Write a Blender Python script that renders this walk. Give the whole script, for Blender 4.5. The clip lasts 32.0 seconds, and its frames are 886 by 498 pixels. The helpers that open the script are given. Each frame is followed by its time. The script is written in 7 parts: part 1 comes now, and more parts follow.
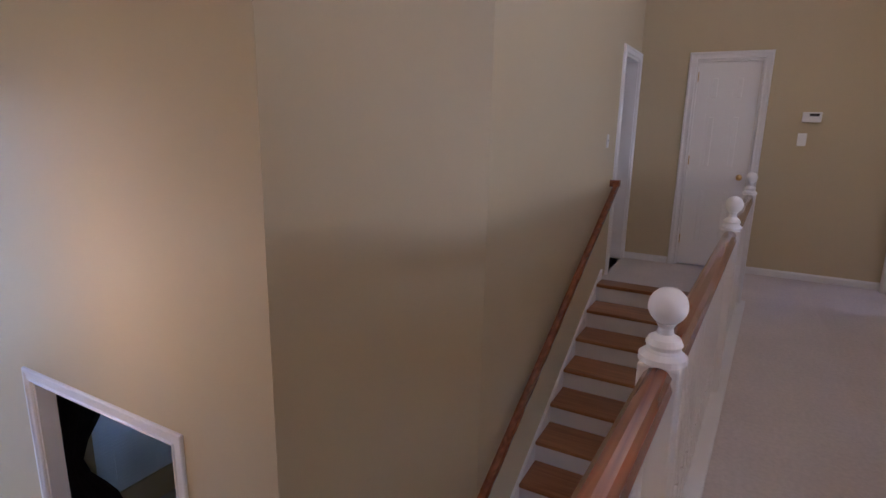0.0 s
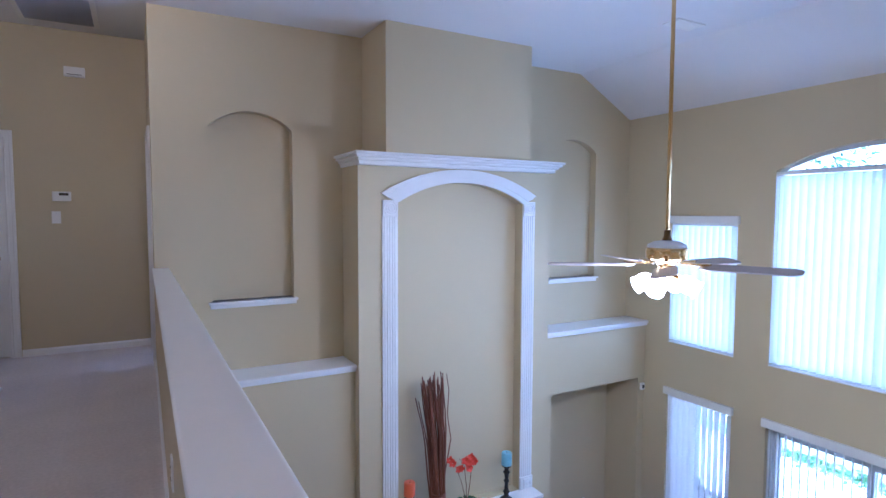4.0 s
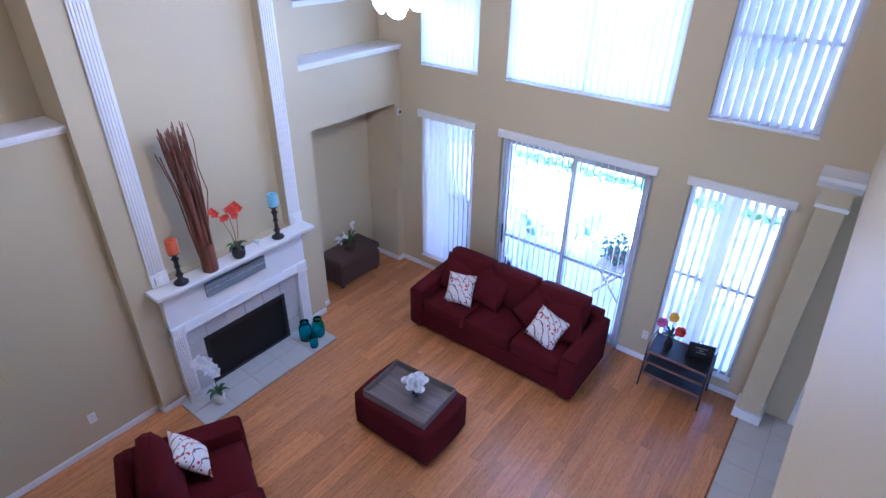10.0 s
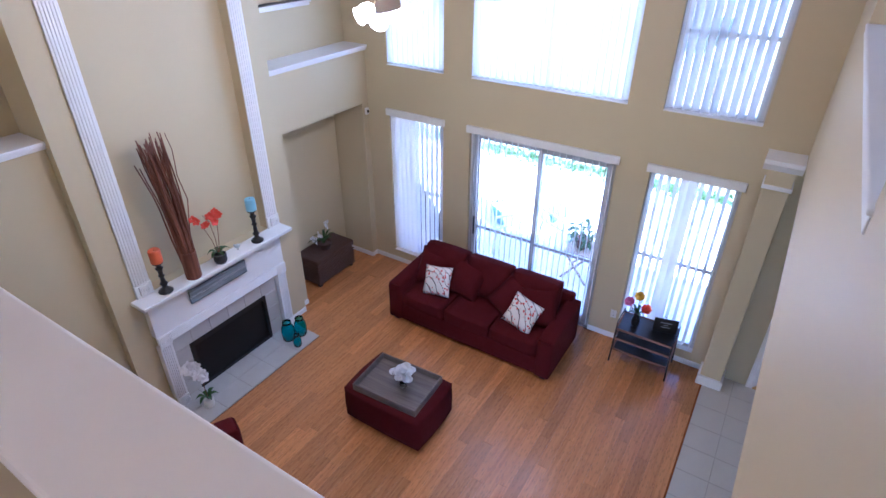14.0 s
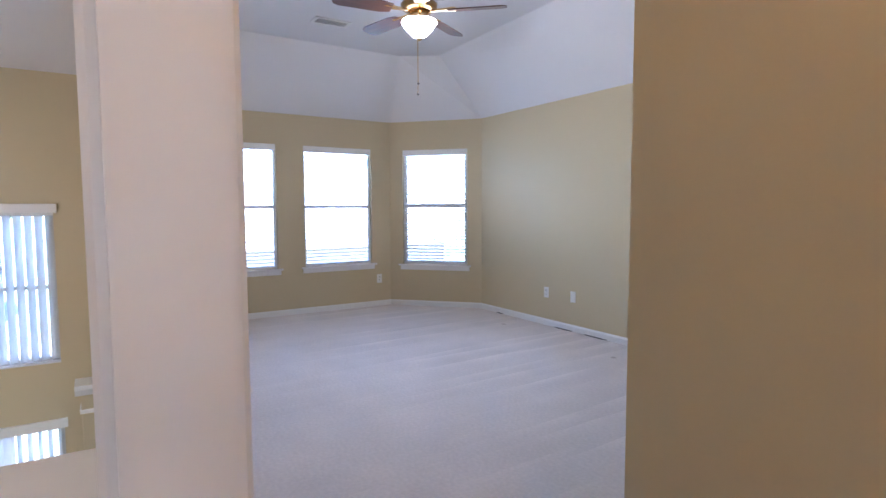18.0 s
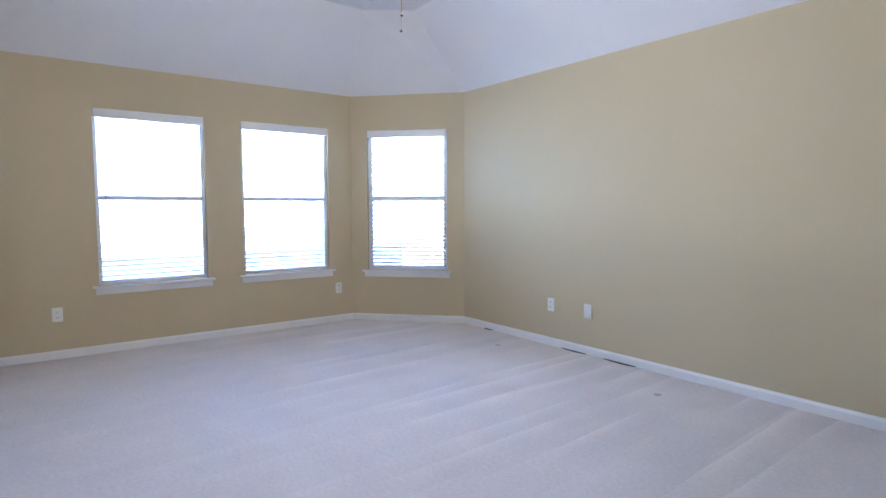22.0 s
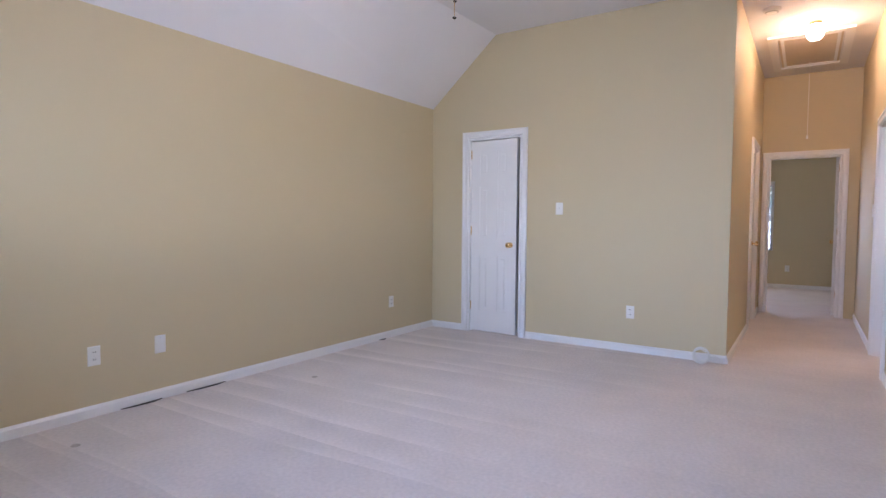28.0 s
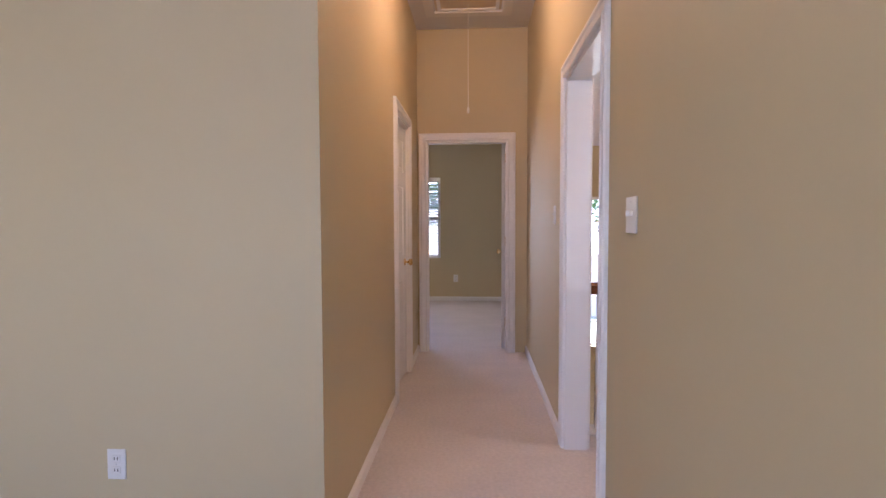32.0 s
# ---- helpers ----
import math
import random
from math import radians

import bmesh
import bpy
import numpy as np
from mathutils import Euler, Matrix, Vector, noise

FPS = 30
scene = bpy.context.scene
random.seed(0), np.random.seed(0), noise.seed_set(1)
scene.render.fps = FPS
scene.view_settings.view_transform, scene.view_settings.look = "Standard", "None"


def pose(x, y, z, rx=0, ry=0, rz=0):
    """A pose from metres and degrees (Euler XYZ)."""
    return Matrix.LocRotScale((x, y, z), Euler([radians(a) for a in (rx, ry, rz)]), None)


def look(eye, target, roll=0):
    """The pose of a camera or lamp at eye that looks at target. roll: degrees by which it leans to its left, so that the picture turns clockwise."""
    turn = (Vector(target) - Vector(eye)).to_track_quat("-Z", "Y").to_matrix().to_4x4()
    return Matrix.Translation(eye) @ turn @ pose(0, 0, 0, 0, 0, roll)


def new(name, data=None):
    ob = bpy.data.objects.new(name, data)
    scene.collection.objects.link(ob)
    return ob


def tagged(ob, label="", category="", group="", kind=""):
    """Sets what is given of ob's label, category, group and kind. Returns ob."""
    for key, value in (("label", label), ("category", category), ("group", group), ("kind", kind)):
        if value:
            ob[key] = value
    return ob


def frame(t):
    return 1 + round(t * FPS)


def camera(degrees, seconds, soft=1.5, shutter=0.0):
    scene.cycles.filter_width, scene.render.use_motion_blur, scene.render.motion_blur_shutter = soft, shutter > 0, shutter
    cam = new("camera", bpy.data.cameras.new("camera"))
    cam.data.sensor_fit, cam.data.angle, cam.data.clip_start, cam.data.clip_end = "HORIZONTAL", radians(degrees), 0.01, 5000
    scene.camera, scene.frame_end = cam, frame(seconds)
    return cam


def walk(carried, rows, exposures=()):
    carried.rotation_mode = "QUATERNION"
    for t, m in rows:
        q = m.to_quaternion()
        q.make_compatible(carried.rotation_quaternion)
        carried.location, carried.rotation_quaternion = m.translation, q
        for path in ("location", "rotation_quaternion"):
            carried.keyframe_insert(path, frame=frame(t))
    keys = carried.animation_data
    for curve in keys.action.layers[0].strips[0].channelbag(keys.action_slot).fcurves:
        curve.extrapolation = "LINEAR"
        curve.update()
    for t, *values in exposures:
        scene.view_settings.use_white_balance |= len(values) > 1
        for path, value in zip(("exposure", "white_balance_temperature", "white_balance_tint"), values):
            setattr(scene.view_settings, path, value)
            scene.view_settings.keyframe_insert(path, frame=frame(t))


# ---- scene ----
# ---- the walk ----
WALK = [
    (0, -0.163, -0.164, 1.411, 29.02, -12.98, -1.12),
    (0.5, -0.080, -0.135, 1.416, 25.16, -8.72, -1.05),
    (1, 0.023, -0.120, 1.428, 19.66, -6.17, -1.31),
    (1.5, 0.161, -0.116, 1.426, 10.79, -4.90, -1.14),
    (2, 0.300, -0.141, 1.420, 1.59, -4.32, -1.04),
    (2.5, 0.462, -0.230, 1.419, -6.74, -4.09, -0.85),
    (3, 0.625, -0.334, 1.409, -15.18, -3.99, -0.55),
    (3.5, 0.766, -0.412, 1.401, -21.78, -3.96, -0.39),
    (4, 0.855, -0.444, 1.360, -28.98, -3.68, -0.17),
    (4.5, 0.994, -0.479, 1.340, -34.37, -4.87, -0.03),
    (6.5, 1.019, -0.411, 1.329, -50.02, -9.30, -0.12),
    (7, 1.041, -0.421, 1.327, -50.25, -12.03, -0.25),
    (7.5, 1.059, -0.425, 1.339, -50.34, -16.29, -0.34),
    (8, 1.073, -0.423, 1.344, -50.45, -20.29, -0.41),
    (8.5, 1.080, -0.419, 1.338, -50.60, -23.24, -0.51),
    (9, 1.085, -0.414, 1.337, -50.90, -25.75, -0.62),
    (9.5, 1.088, -0.403, 1.341, -51.73, -28.31, -0.70),
    (10, 1.088, -0.397, 1.332, -52.56, -30.63, -0.77),
    (10.5, 1.088, -0.398, 1.321, -53.11, -32.62, -0.79),
    (11, 1.088, -0.401, 1.314, -53.65, -34.35, -0.82),
    (11.5, 1.088, -0.406, 1.311, -54.12, -35.63, -0.86),
    (12, 1.088, -0.404, 1.331, -54.54, -36.21, -0.85),
    (12.5, 1.072, -0.409, 1.390, -55.36, -36.32, -0.89),
    (13, 1.028, -0.411, 1.462, -56.85, -36.44, -0.84),
    (13.5, 0.954, -0.389, 1.487, -57.39, -34.80, -1.03),
    (15.5, 0.315, -0.114, 1.436, -68.91, -14.67, -0.19),
    (16, 0.182, -0.023, 1.405, -83.25, -9.04, -0.21),
    (16.5, 0.025, 0.004, 1.386, -98.83, -6.95, -0.15),
    (17, -0.076, -0.052, 1.366, -110.05, -6.06, -0.27),
    (17.5, -0.132, -0.224, 1.316, -118.54, -5.38, -0.09),
    (18, 0.029, -0.548, 1.283, -122.00, -4.22, 0.23),
    (18.5, 0.180, -0.734, 1.291, -122.33, -4.23, 0.29),
    (19, 0.393, -0.875, 1.305, -121.31, -4.25, 0.28),
    (19.5, 0.630, -1.018, 1.292, -117.46, -4.07, 0.31),
    (20, 0.792, -1.103, 1.237, -115.32, -3.89, 0.33),
    (20.5, 0.925, -1.138, 1.200, -115.56, -3.73, 0.39),
    (21, 1.011, -1.106, 1.183, -118.31, -3.78, 0.34),
    (21.5, 1.111, -1.064, 1.189, -123.37, -4.03, 0.26),
    (22, 1.236, -1.035, 1.208, -126.87, -4.19, 0.16),
    (22.5, 1.483, -1.051, 1.230, -130.53, -4.19, 0.10),
    (23, 1.864, -1.105, 1.251, -135.67, -4.11, 0.03),
    (23.5, 2.392, -1.226, 1.223, -143.67, -3.92, 0.03),
    (24, 2.948, -1.326, 1.183, -149.44, -3.49, 0.21),
    (24.5, 3.518, -1.401, 1.173, -158.77, -3.44, 0.10),
    (26.5, 5.704, -1.469, 1.169, -212.88, -3.10, -0.47),
    (27, 5.939, -1.433, 1.173, -222.74, -2.93, -0.52),
    (27.5, 6.092, -1.332, 1.167, -230.87, -2.74, -0.50),
    (28, 6.117, -1.214, 1.158, -236.73, -2.73, -0.40),
    (28.5, 6.100, -1.115, 1.164, -243.11, -2.84, -0.20),
    (29, 6.046, -1.090, 1.166, -248.54, -2.81, -0.14),
    (29.5, 5.909, -1.085, 1.180, -254.06, -2.88, -0.06),
    (30, 5.569, -1.088, 1.230, -260.85, -2.85, 0.07),
    (30.5, 5.044, -1.133, 1.264, -264.02, -3.06, 0.09),
    (31, 4.433, -1.149, 1.282, -265.57, -3.21, 0.08),
    (31.5, 3.708, -1.178, 1.232, -266.20, -2.43, 0.35),
    (32, 2.974, -1.193, 1.261, -266.70, -2.82, 0.19),
]
cam = camera(77.20, 32.0)
EXPO = [(0.0, 2.95, 4700, 30), (2.0, 3.0, 4300, 26), (3.0, 3.1, 4100, 24), (4.0, 3.12, 4050, 22), (8.0, 3.33, 4150, 28), (13.0, 3.38, 4350, 28), (16.0, 3.2, 4800, 24), (18.0, 3.45, 4700, 20), (20.0, 3.76, 4500, 17), (23.0, 3.72, 4650, 18), (27.0, 3.6, 4950, 23), (32.0, 3.40, 5300, 31)]
walk(cam, [(t, pose(x, y, z, 90 + pitch, roll, yaw)) for t, x, y, z, yaw, pitch, roll in WALK], EXPO)

# ---- light ----
world = bpy.data.worlds.new("sky")
scene.world = world
world.use_nodes = True
wn = world.node_tree.nodes
sky = wn.new("ShaderNodeTexSky")
sky.sky_type, sky.sun_disc = "NISHITA", False
sky.sun_elevation, sky.sun_rotation = radians(71), radians(-57)
wn["Background"].inputs["Strength"].default_value = 0.15
world.node_tree.links.new(sky.outputs[0], wn["Background"].inputs["Color"])
sun = new("sun", bpy.data.lights.new("sun", "SUN"))
sun.data.energy, sun.data.angle, sun.data.color = 4.5, radians(0.5), (1.0, 0.95, 0.88)
sun.matrix_world = look((0, 0, 0), (0.28, -0.18, -1.0))


def bulb(name, at, watts, size=0.07, colour=(1.0, 0.56, 0.23)):
    lamp = new(name, bpy.data.lights.new(name, "POINT"))
    lamp.data.energy, lamp.data.shadow_soft_size, lamp.data.color = watts, size, colour
    lamp.location = at
    return lamp


SKY_WATTS, LOFT_SKY, FRONT_SKY = 2.4, 2.6, 0.2
HALL_WATTS, BRIDGE_WATTS, FAN_WATTS, LOFT_WATTS, FOYER_WATTS = 2.4, 1.5, 5.0, 1.4, 3.2

# ---- plan, metres: upper floor is z = 0 ----
LOW = -3.15            # living room floor
TOP = 3.075            # flat ceilings
EAST = 6.57            # living room window wall
LOFT_E, LOFT_S, LOFT_W = 6.65, -4.70, 1.012
NORTH_S, NORTH_N = -0.70, -0.58   # wall between loft and living room
HALL_S = -1.745
HALL_W = -2.35
STAIR_W = -1.285
RAIL_X = -0.29
HALF_W, HALF_E = 0.92, 1.08
LAND_E = 0.985         # west face of the landing's east wall
LAND_N = 5.96
FRONT = -6.00
BACK = 4.82            # upper fireplace wall
BAY = 4.48             # lower fireplace wall
BREAST = 4.38
CX = 3.738             # middle of the chimney breast


# ---- materials ----
def material(name, colour, rough=0.6, metal=0.0, vary=0.06, scale=6.0, fine=90.0, bump=0.05, dist=0.002, spec=0.5, coat=0.0, detail=4.0):
    m = bpy.data.materials.new(name)
    m.use_nodes = True
    n, l = m.node_tree.nodes, m.node_tree.links
    b = n["Principled BSDF"]
    b.inputs["Roughness"].default_value, b.inputs["Metallic"].default_value = rough, metal
    b.inputs["Specular IOR Level"].default_value = spec
    b.inputs["Coat Weight"].default_value = coat
    co = n.new("ShaderNodeTexCoord")
    big, small = n.new("ShaderNodeTexNoise"), n.new("ShaderNodeTexNoise")
    big.inputs["Scale"].default_value, small.inputs["Scale"].default_value = scale, fine
    big.inputs["Detail"].default_value = detail
    l.new(co.outputs["Object"], big.inputs["Vector"])
    l.new(co.outputs["Object"], small.inputs["Vector"])
    mix = n.new("ShaderNodeMix")
    mix.data_type = "RGBA"
    c = Vector(colour)
    mix.inputs["A"].default_value = (*(c * (1 - vary)), 1)
    mix.inputs["B"].default_value = (*(c * (1 + vary)), 1)
    add = n.new("ShaderNodeMath")
    add.operation = "MULTIPLY_ADD"
    l.new(big.outputs["Fac"], add.inputs[0])
    add.inputs[1].default_value = 0.7
    half = n.new("ShaderNodeMath")
    half.operation = "MULTIPLY"
    l.new(small.outputs["Fac"], half.inputs[0])
    half.inputs[1].default_value = 0.3
    l.new(half.outputs[0], add.inputs[2])
    l.new(add.outputs[0], mix.inputs["Factor"])
    l.new(mix.outputs["Result"], b.inputs["Base Color"])
    if bump:
        bp = n.new("ShaderNodeBump")
        bp.inputs["Strength"].default_value, bp.inputs["Distance"].default_value = bump, dist
        l.new(small.outputs["Fac"], bp.inputs["Height"])
        l.new(bp.outputs[0], b.inputs["Normal"])
    return m


def emitting(name, colour, strength):
    m = material(name, (0.8, 0.8, 0.8), 0.4)
    b = m.node_tree.nodes["Principled BSDF"]
    b.inputs["Emission Color"].default_value = (*colour, 1)
    b.inputs["Emission Strength"].default_value = strength
    return m


def wood(name, dark, light, along="Y", rough=0.35, ring=9.0, coat=0.2, random_piece=0.0):
    """Grain stretched along one axis of the object."""
    m = bpy.data.materials.new(name)
    m.use_nodes = True
    n, l = m.node_tree.nodes, m.node_tree.links
    b = n["Principled BSDF"]
    b.inputs["Roughness"].default_value, b.inputs["Coat Weight"].default_value = rough, coat
    co, mp = n.new("ShaderNodeTexCoord"), n.new("ShaderNodeMapping")
    mp.inputs["Scale"].default_value = [2.0 if a == along else 40.0 for a in "XYZ"]
    l.new(co.outputs["Object"], mp.inputs["Vector"])
    nz = n.new("ShaderNodeTexNoise")
    nz.inputs["Scale"].default_value, nz.inputs["Detail"].default_value, nz.inputs["Distortion"].default_value = ring / 9, 6, 0.6
    l.new(mp.outputs[0], nz.inputs["Vector"])
    ramp = n.new("ShaderNodeValToRGB")
    ramp.color_ramp.elements[0].position, ramp.color_ramp.elements[1].position = 0.3, 0.7
    ramp.color_ramp.elements[0].color, ramp.color_ramp.elements[1].color = (*dark, 1), (*light, 1)
    l.new(nz.outputs["Fac"], ramp.inputs[0])
    out = ramp.outputs[0]
    if random_piece:
        oi, hsv, rg = n.new("ShaderNodeObjectInfo"), n.new("ShaderNodeHueSaturation"), n.new("ShaderNodeMapRange")
        rg.inputs["To Min"].default_value, rg.inputs["To Max"].default_value = 1 - random_piece, 1 + random_piece
        l.new(oi.outputs["Random"], rg.inputs["Value"])
        l.new(rg.outputs[0], hsv.inputs["Value"])
        l.new(out, hsv.inputs["Color"])
        ofs = n.new("ShaderNodeVectorMath")
        l.new(co.outputs["Object"], ofs.inputs[0])
        sc = n.new("ShaderNodeVectorMath")
        sc.operation = "SCALE"
        sc.inputs[0].default_value = (3.1, 7.7, 1.3)
        l.new(oi.outputs["Random"], sc.inputs["Scale"])
        l.new(sc.outputs[0], ofs.inputs[1])
        l.new(ofs.outputs[0], mp.inputs["Vector"])
        out = hsv.outputs[0]
    l.new(out, b.inputs["Base Color"])
    bp = n.new("ShaderNodeBump")
    bp.inputs["Strength"].default_value, bp.inputs["Distance"].default_value = 0.08, 0.001
    l.new(nz.outputs["Fac"], bp.inputs["Height"])
    l.new(bp.outputs[0], b.inputs["Normal"])
    return m


def glass(name, colour=(1, 1, 1), rough=0.0):
    m = bpy.data.materials.new(name)
    m.use_nodes = True
    b = m.node_tree.nodes["Principled BSDF"]
    b.inputs["Base Color"].default_value = (*colour, 1)
    b.inputs["Roughness"].default_value, b.inputs["Transmission Weight"].default_value, b.inputs["IOR"].default_value = rough, 1.0, 1.45
    return m


def thin(name, colour, through_share, rough=0.5):
    """Thin sheet that lets part of the light through: blinds, petals, leaves."""
    m = material(name, colour, rough, bump=0.0)
    n, l = m.node_tree.nodes, m.node_tree.links
    tr, mx = n.new("ShaderNodeBsdfTranslucent"), n.new("ShaderNodeMixShader")
    tr.inputs["Color"].default_value = (*colour, 1)
    mx.inputs[0].default_value = through_share
    l.new(n["Principled BSDF"].outputs[0], mx.inputs[1])
    l.new(tr.outputs[0], mx.inputs[2])
    l.new(mx.outputs[0], n["Material Output"].inputs["Surface"])
    return m


def pane_glass(name):
    """Window glass: mostly clear, with a little mirror."""
    m = bpy.data.materials.new(name)
    m.use_nodes = True
    n, l = m.node_tree.nodes, m.node_tree.links
    cl, gl, mx, fr = n.new("ShaderNodeBsdfTransparent"), n.new("ShaderNodeBsdfGlossy"), n.new("ShaderNodeMixShader"), n.new("ShaderNodeFresnel")
    gl.inputs["Roughness"].default_value = 0.0
    l.new(fr.outputs[0], mx.inputs[0])
    l.new(cl.outputs[0], mx.inputs[1])
    l.new(gl.outputs[0], mx.inputs[2])
    l.new(mx.outputs[0], n["Material Output"].inputs["Surface"])
    return m


PAINT = material("wall_paint", (0.56, 0.475, 0.295), 0.55, vary=0.035, scale=1.3, fine=260, bump=0.12, dist=0.0015, spec=0.35)
CEIL = material("ceiling_paint", (0.76, 0.75, 0.76), 0.8, vary=0.03, scale=2.0, fine=120, bump=0.35, dist=0.004, spec=0.2)
WHITE = material("white_trim", (0.80, 0.79, 0.78), 0.3, vary=0.03, scale=9, fine=60, bump=0.03, spec=0.5)
DOORW = material("white_door", (0.80, 0.79, 0.77), 0.38, vary=0.02, scale=7, fine=80, bump=0.04)
CARPET = material("carpet", (0.76, 0.70, 0.665), 0.98, vary=0.12, scale=3.0, fine=420, bump=0.9, dist=0.006, spec=0.05)


def vacuum_marks(m):
    """Lays the tapering strokes of a vacuum cleaner over a carpet: patches of pile brushed to and fro."""
    n, l = m.node_tree.nodes, m.node_tree.links
    b = n["Principled BSDF"]
    base = b.inputs["Base Color"].links[0].from_socket
    co = n.new("ShaderNodeTexCoord")

    def node(kind, **given):
        q = n.new(kind)
        for key, v in given.items():
            q.inputs[key].default_value = v
        return q

    def maths(op, a, c):
        q = n.new("ShaderNodeMath")
        q.operation = op
        for k, v in enumerate((a, c)):
            if isinstance(v, (int, float)):
                q.inputs[k].default_value = v
            else:
                l.new(v, q.inputs[k])
        return q.outputs[0]

    where = n.new("ShaderNodeSeparateXYZ")
    l.new(co.outputs["Object"], where.inputs[0])
    south = node("ShaderNodeMapRange", **{"From Min": -2.0, "From Max": -3.3, "To Min": 0.2, "To Max": 1.0})
    l.new(where.outputs[1], south.inputs["Value"])
    strokes = None
    for turn, scale, ragged in ((-9, 0.95, 1.1), (-3, 1.25, 1.7)):
        mp = node("ShaderNodeMapping", Rotation=(0, 0, radians(turn)), Scale=(1.0, 0.30, 1.0))
        l.new(co.outputs["Object"], mp.inputs["Vector"])
        wv = node("ShaderNodeTexWave", Scale=scale, Distortion=ragged, **{"Detail Scale": 1.6, "Detail": 1.0})
        wv.wave_type, wv.bands_direction, wv.wave_profile = "BANDS", "X", "SAW"
        l.new(mp.outputs[0], wv.inputs["Vector"])
        nz = node("ShaderNodeTexNoise", Scale=2.4, Detail=1.0)
        l.new(mp.outputs[0], nz.inputs["Vector"])
        mask = node("ShaderNodeMapRange", **{"From Min": 0.45, "From Max": 0.62})
        l.new(nz.outputs["Fac"], mask.inputs["Value"])
        one = maths("MULTIPLY", maths("SUBTRACT", maths("POWER", wv.outputs["Fac"], 3.0), 0.25), mask.outputs[0])
        strokes = one if strokes is None else maths("ADD", strokes, one)
    strokes = maths("MULTIPLY", strokes, south.outputs[0])
    tuft, wear = node("ShaderNodeTexNoise", Scale=48.0, Detail=6.0), node("ShaderNodeTexNoise", Scale=0.9, Detail=2.0)
    l.new(co.outputs["Object"], tuft.inputs["Vector"])
    l.new(co.outputs["Object"], wear.inputs["Vector"])
    fine = maths("MULTIPLY", maths("SUBTRACT", tuft.outputs["Fac"], 0.5), 0.30)
    wide = maths("MULTIPLY", maths("SUBTRACT", wear.outputs["Fac"], 0.5), 0.16)
    value = maths("ADD", maths("ADD", maths("MULTIPLY", strokes, 0.15), fine), maths("ADD", wide, 1.0))
    hsv = n.new("ShaderNodeHueSaturation")
    l.new(value, hsv.inputs["Value"])
    l.new(base, hsv.inputs["Color"])
    l.new(hsv.outputs[0], b.inputs["Base Color"])


vacuum_marks(CARPET)
RAILWOOD = wood("oak_rail", (0.13, 0.035, 0.012), (0.30, 0.10, 0.035), "Y", 0.22, coat=0.5)
TREAD = wood("oak_tread", (0.22, 0.085, 0.03), (0.40, 0.18, 0.07), "X", 0.3, coat=0.4)
PLANK = wood("bamboo_plank", (0.43, 0.170, 0.050), (0.60, 0.275, 0.095), "X", 0.28, coat=0.35, random_piece=0.20)


def bamboo_knots(m):
    """Small dark growth rings scattered over the strips."""
    n, l = m.node_tree.nodes, m.node_tree.links
    b = n["Principled BSDF"]
    base = b.inputs["Base Color"].links[0].from_socket
    geo, mp, vo, rg, hsv = (n.new("ShaderNode" + k) for k in ("NewGeometry", "Mapping", "TexVoronoi", "MapRange", "HueSaturation"))
    mp.inputs["Scale"].default_value = (9.0, 32.0, 1.0)
    vo.voronoi_dimensions = "2D"
    vo.inputs["Scale"].default_value = 1.0
    rg.inputs["From Min"].default_value, rg.inputs["From Max"].default_value = 0.10, 0.26
    rg.inputs["To Min"].default_value, rg.inputs["To Max"].default_value = 0.78, 1.0
    l.new(geo.outputs["Position"], mp.inputs["Vector"])
    l.new(mp.outputs[0], vo.inputs["Vector"])
    l.new(vo.outputs["Distance"], rg.inputs["Value"])
    l.new(rg.outputs[0], hsv.inputs["Value"])
    l.new(base, hsv.inputs["Color"])
    l.new(hsv.outputs[0], b.inputs["Base Color"])


bamboo_knots(PLANK)
TILE = material("floor_tile", (0.56, 0.54, 0.50), 0.3, vary=0.09, scale=4.5, fine=40, bump=0.05)
STONE = material("hearth_tile", (0.50, 0.49, 0.47), 0.3, vary=0.12, scale=7, fine=60, bump=0.05)
GROUT = material("grout", (0.42, 0.40, 0.37), 0.9)
SOFA = material("wine_fabric", (0.078, 0.0085, 0.0105), 0.95, vary=0.22, scale=14, fine=700, bump=0.5, dist=0.002, spec=0.1)
BLACK = material("black_paint", (0.012, 0.011, 0.011), 0.35, vary=0.2, scale=20)
SOOT = material("soot", (0.008, 0.007, 0.007), 0.8, vary=0.4, scale=12)
BRASS = material("brass", (0.75, 0.52, 0.22), 0.18, 1.0, vary=0.08, scale=12, bump=0.0)
BRONZE = material("bronze", (0.22, 0.13, 0.05), 0.3, 1.0, vary=0.1)
ALU = material("aluminium", (0.60, 0.60, 0.60), 0.4, 0.3, vary=0.05)
PLATE = material("white_plastic", (0.78, 0.77, 0.74), 0.35, vary=0.02)
SLOT = material("dark_slot", (0.03, 0.03, 0.03), 0.6)
BLIND = thin("vertical_blind", (0.88, 0.90, 0.90), 0.24)
SLATB = thin("blind_slat", (0.82, 0.82, 0.82), 0.3)
PANE = pane_glass("window_glass")
BLADE = material("white_blade", (0.50, 0.45, 0.44), 0.35, vary=0.05)
BLADE_D = wood("dark_blade", (0.05, 0.022, 0.014), (0.11, 0.05, 0.03), "X", 0.35)
GLOBE = emitting("lit_globe", (1.0, 0.80, 0.52), 3.5)
SHADE = emitting("lit_shade", (1.0, 0.88, 0.70), 4.0)
WICKER = material("wicker", (0.085, 0.045, 0.034), 0.6, vary=0.6, scale=30, fine=160, bump=1.0, dist=0.006)
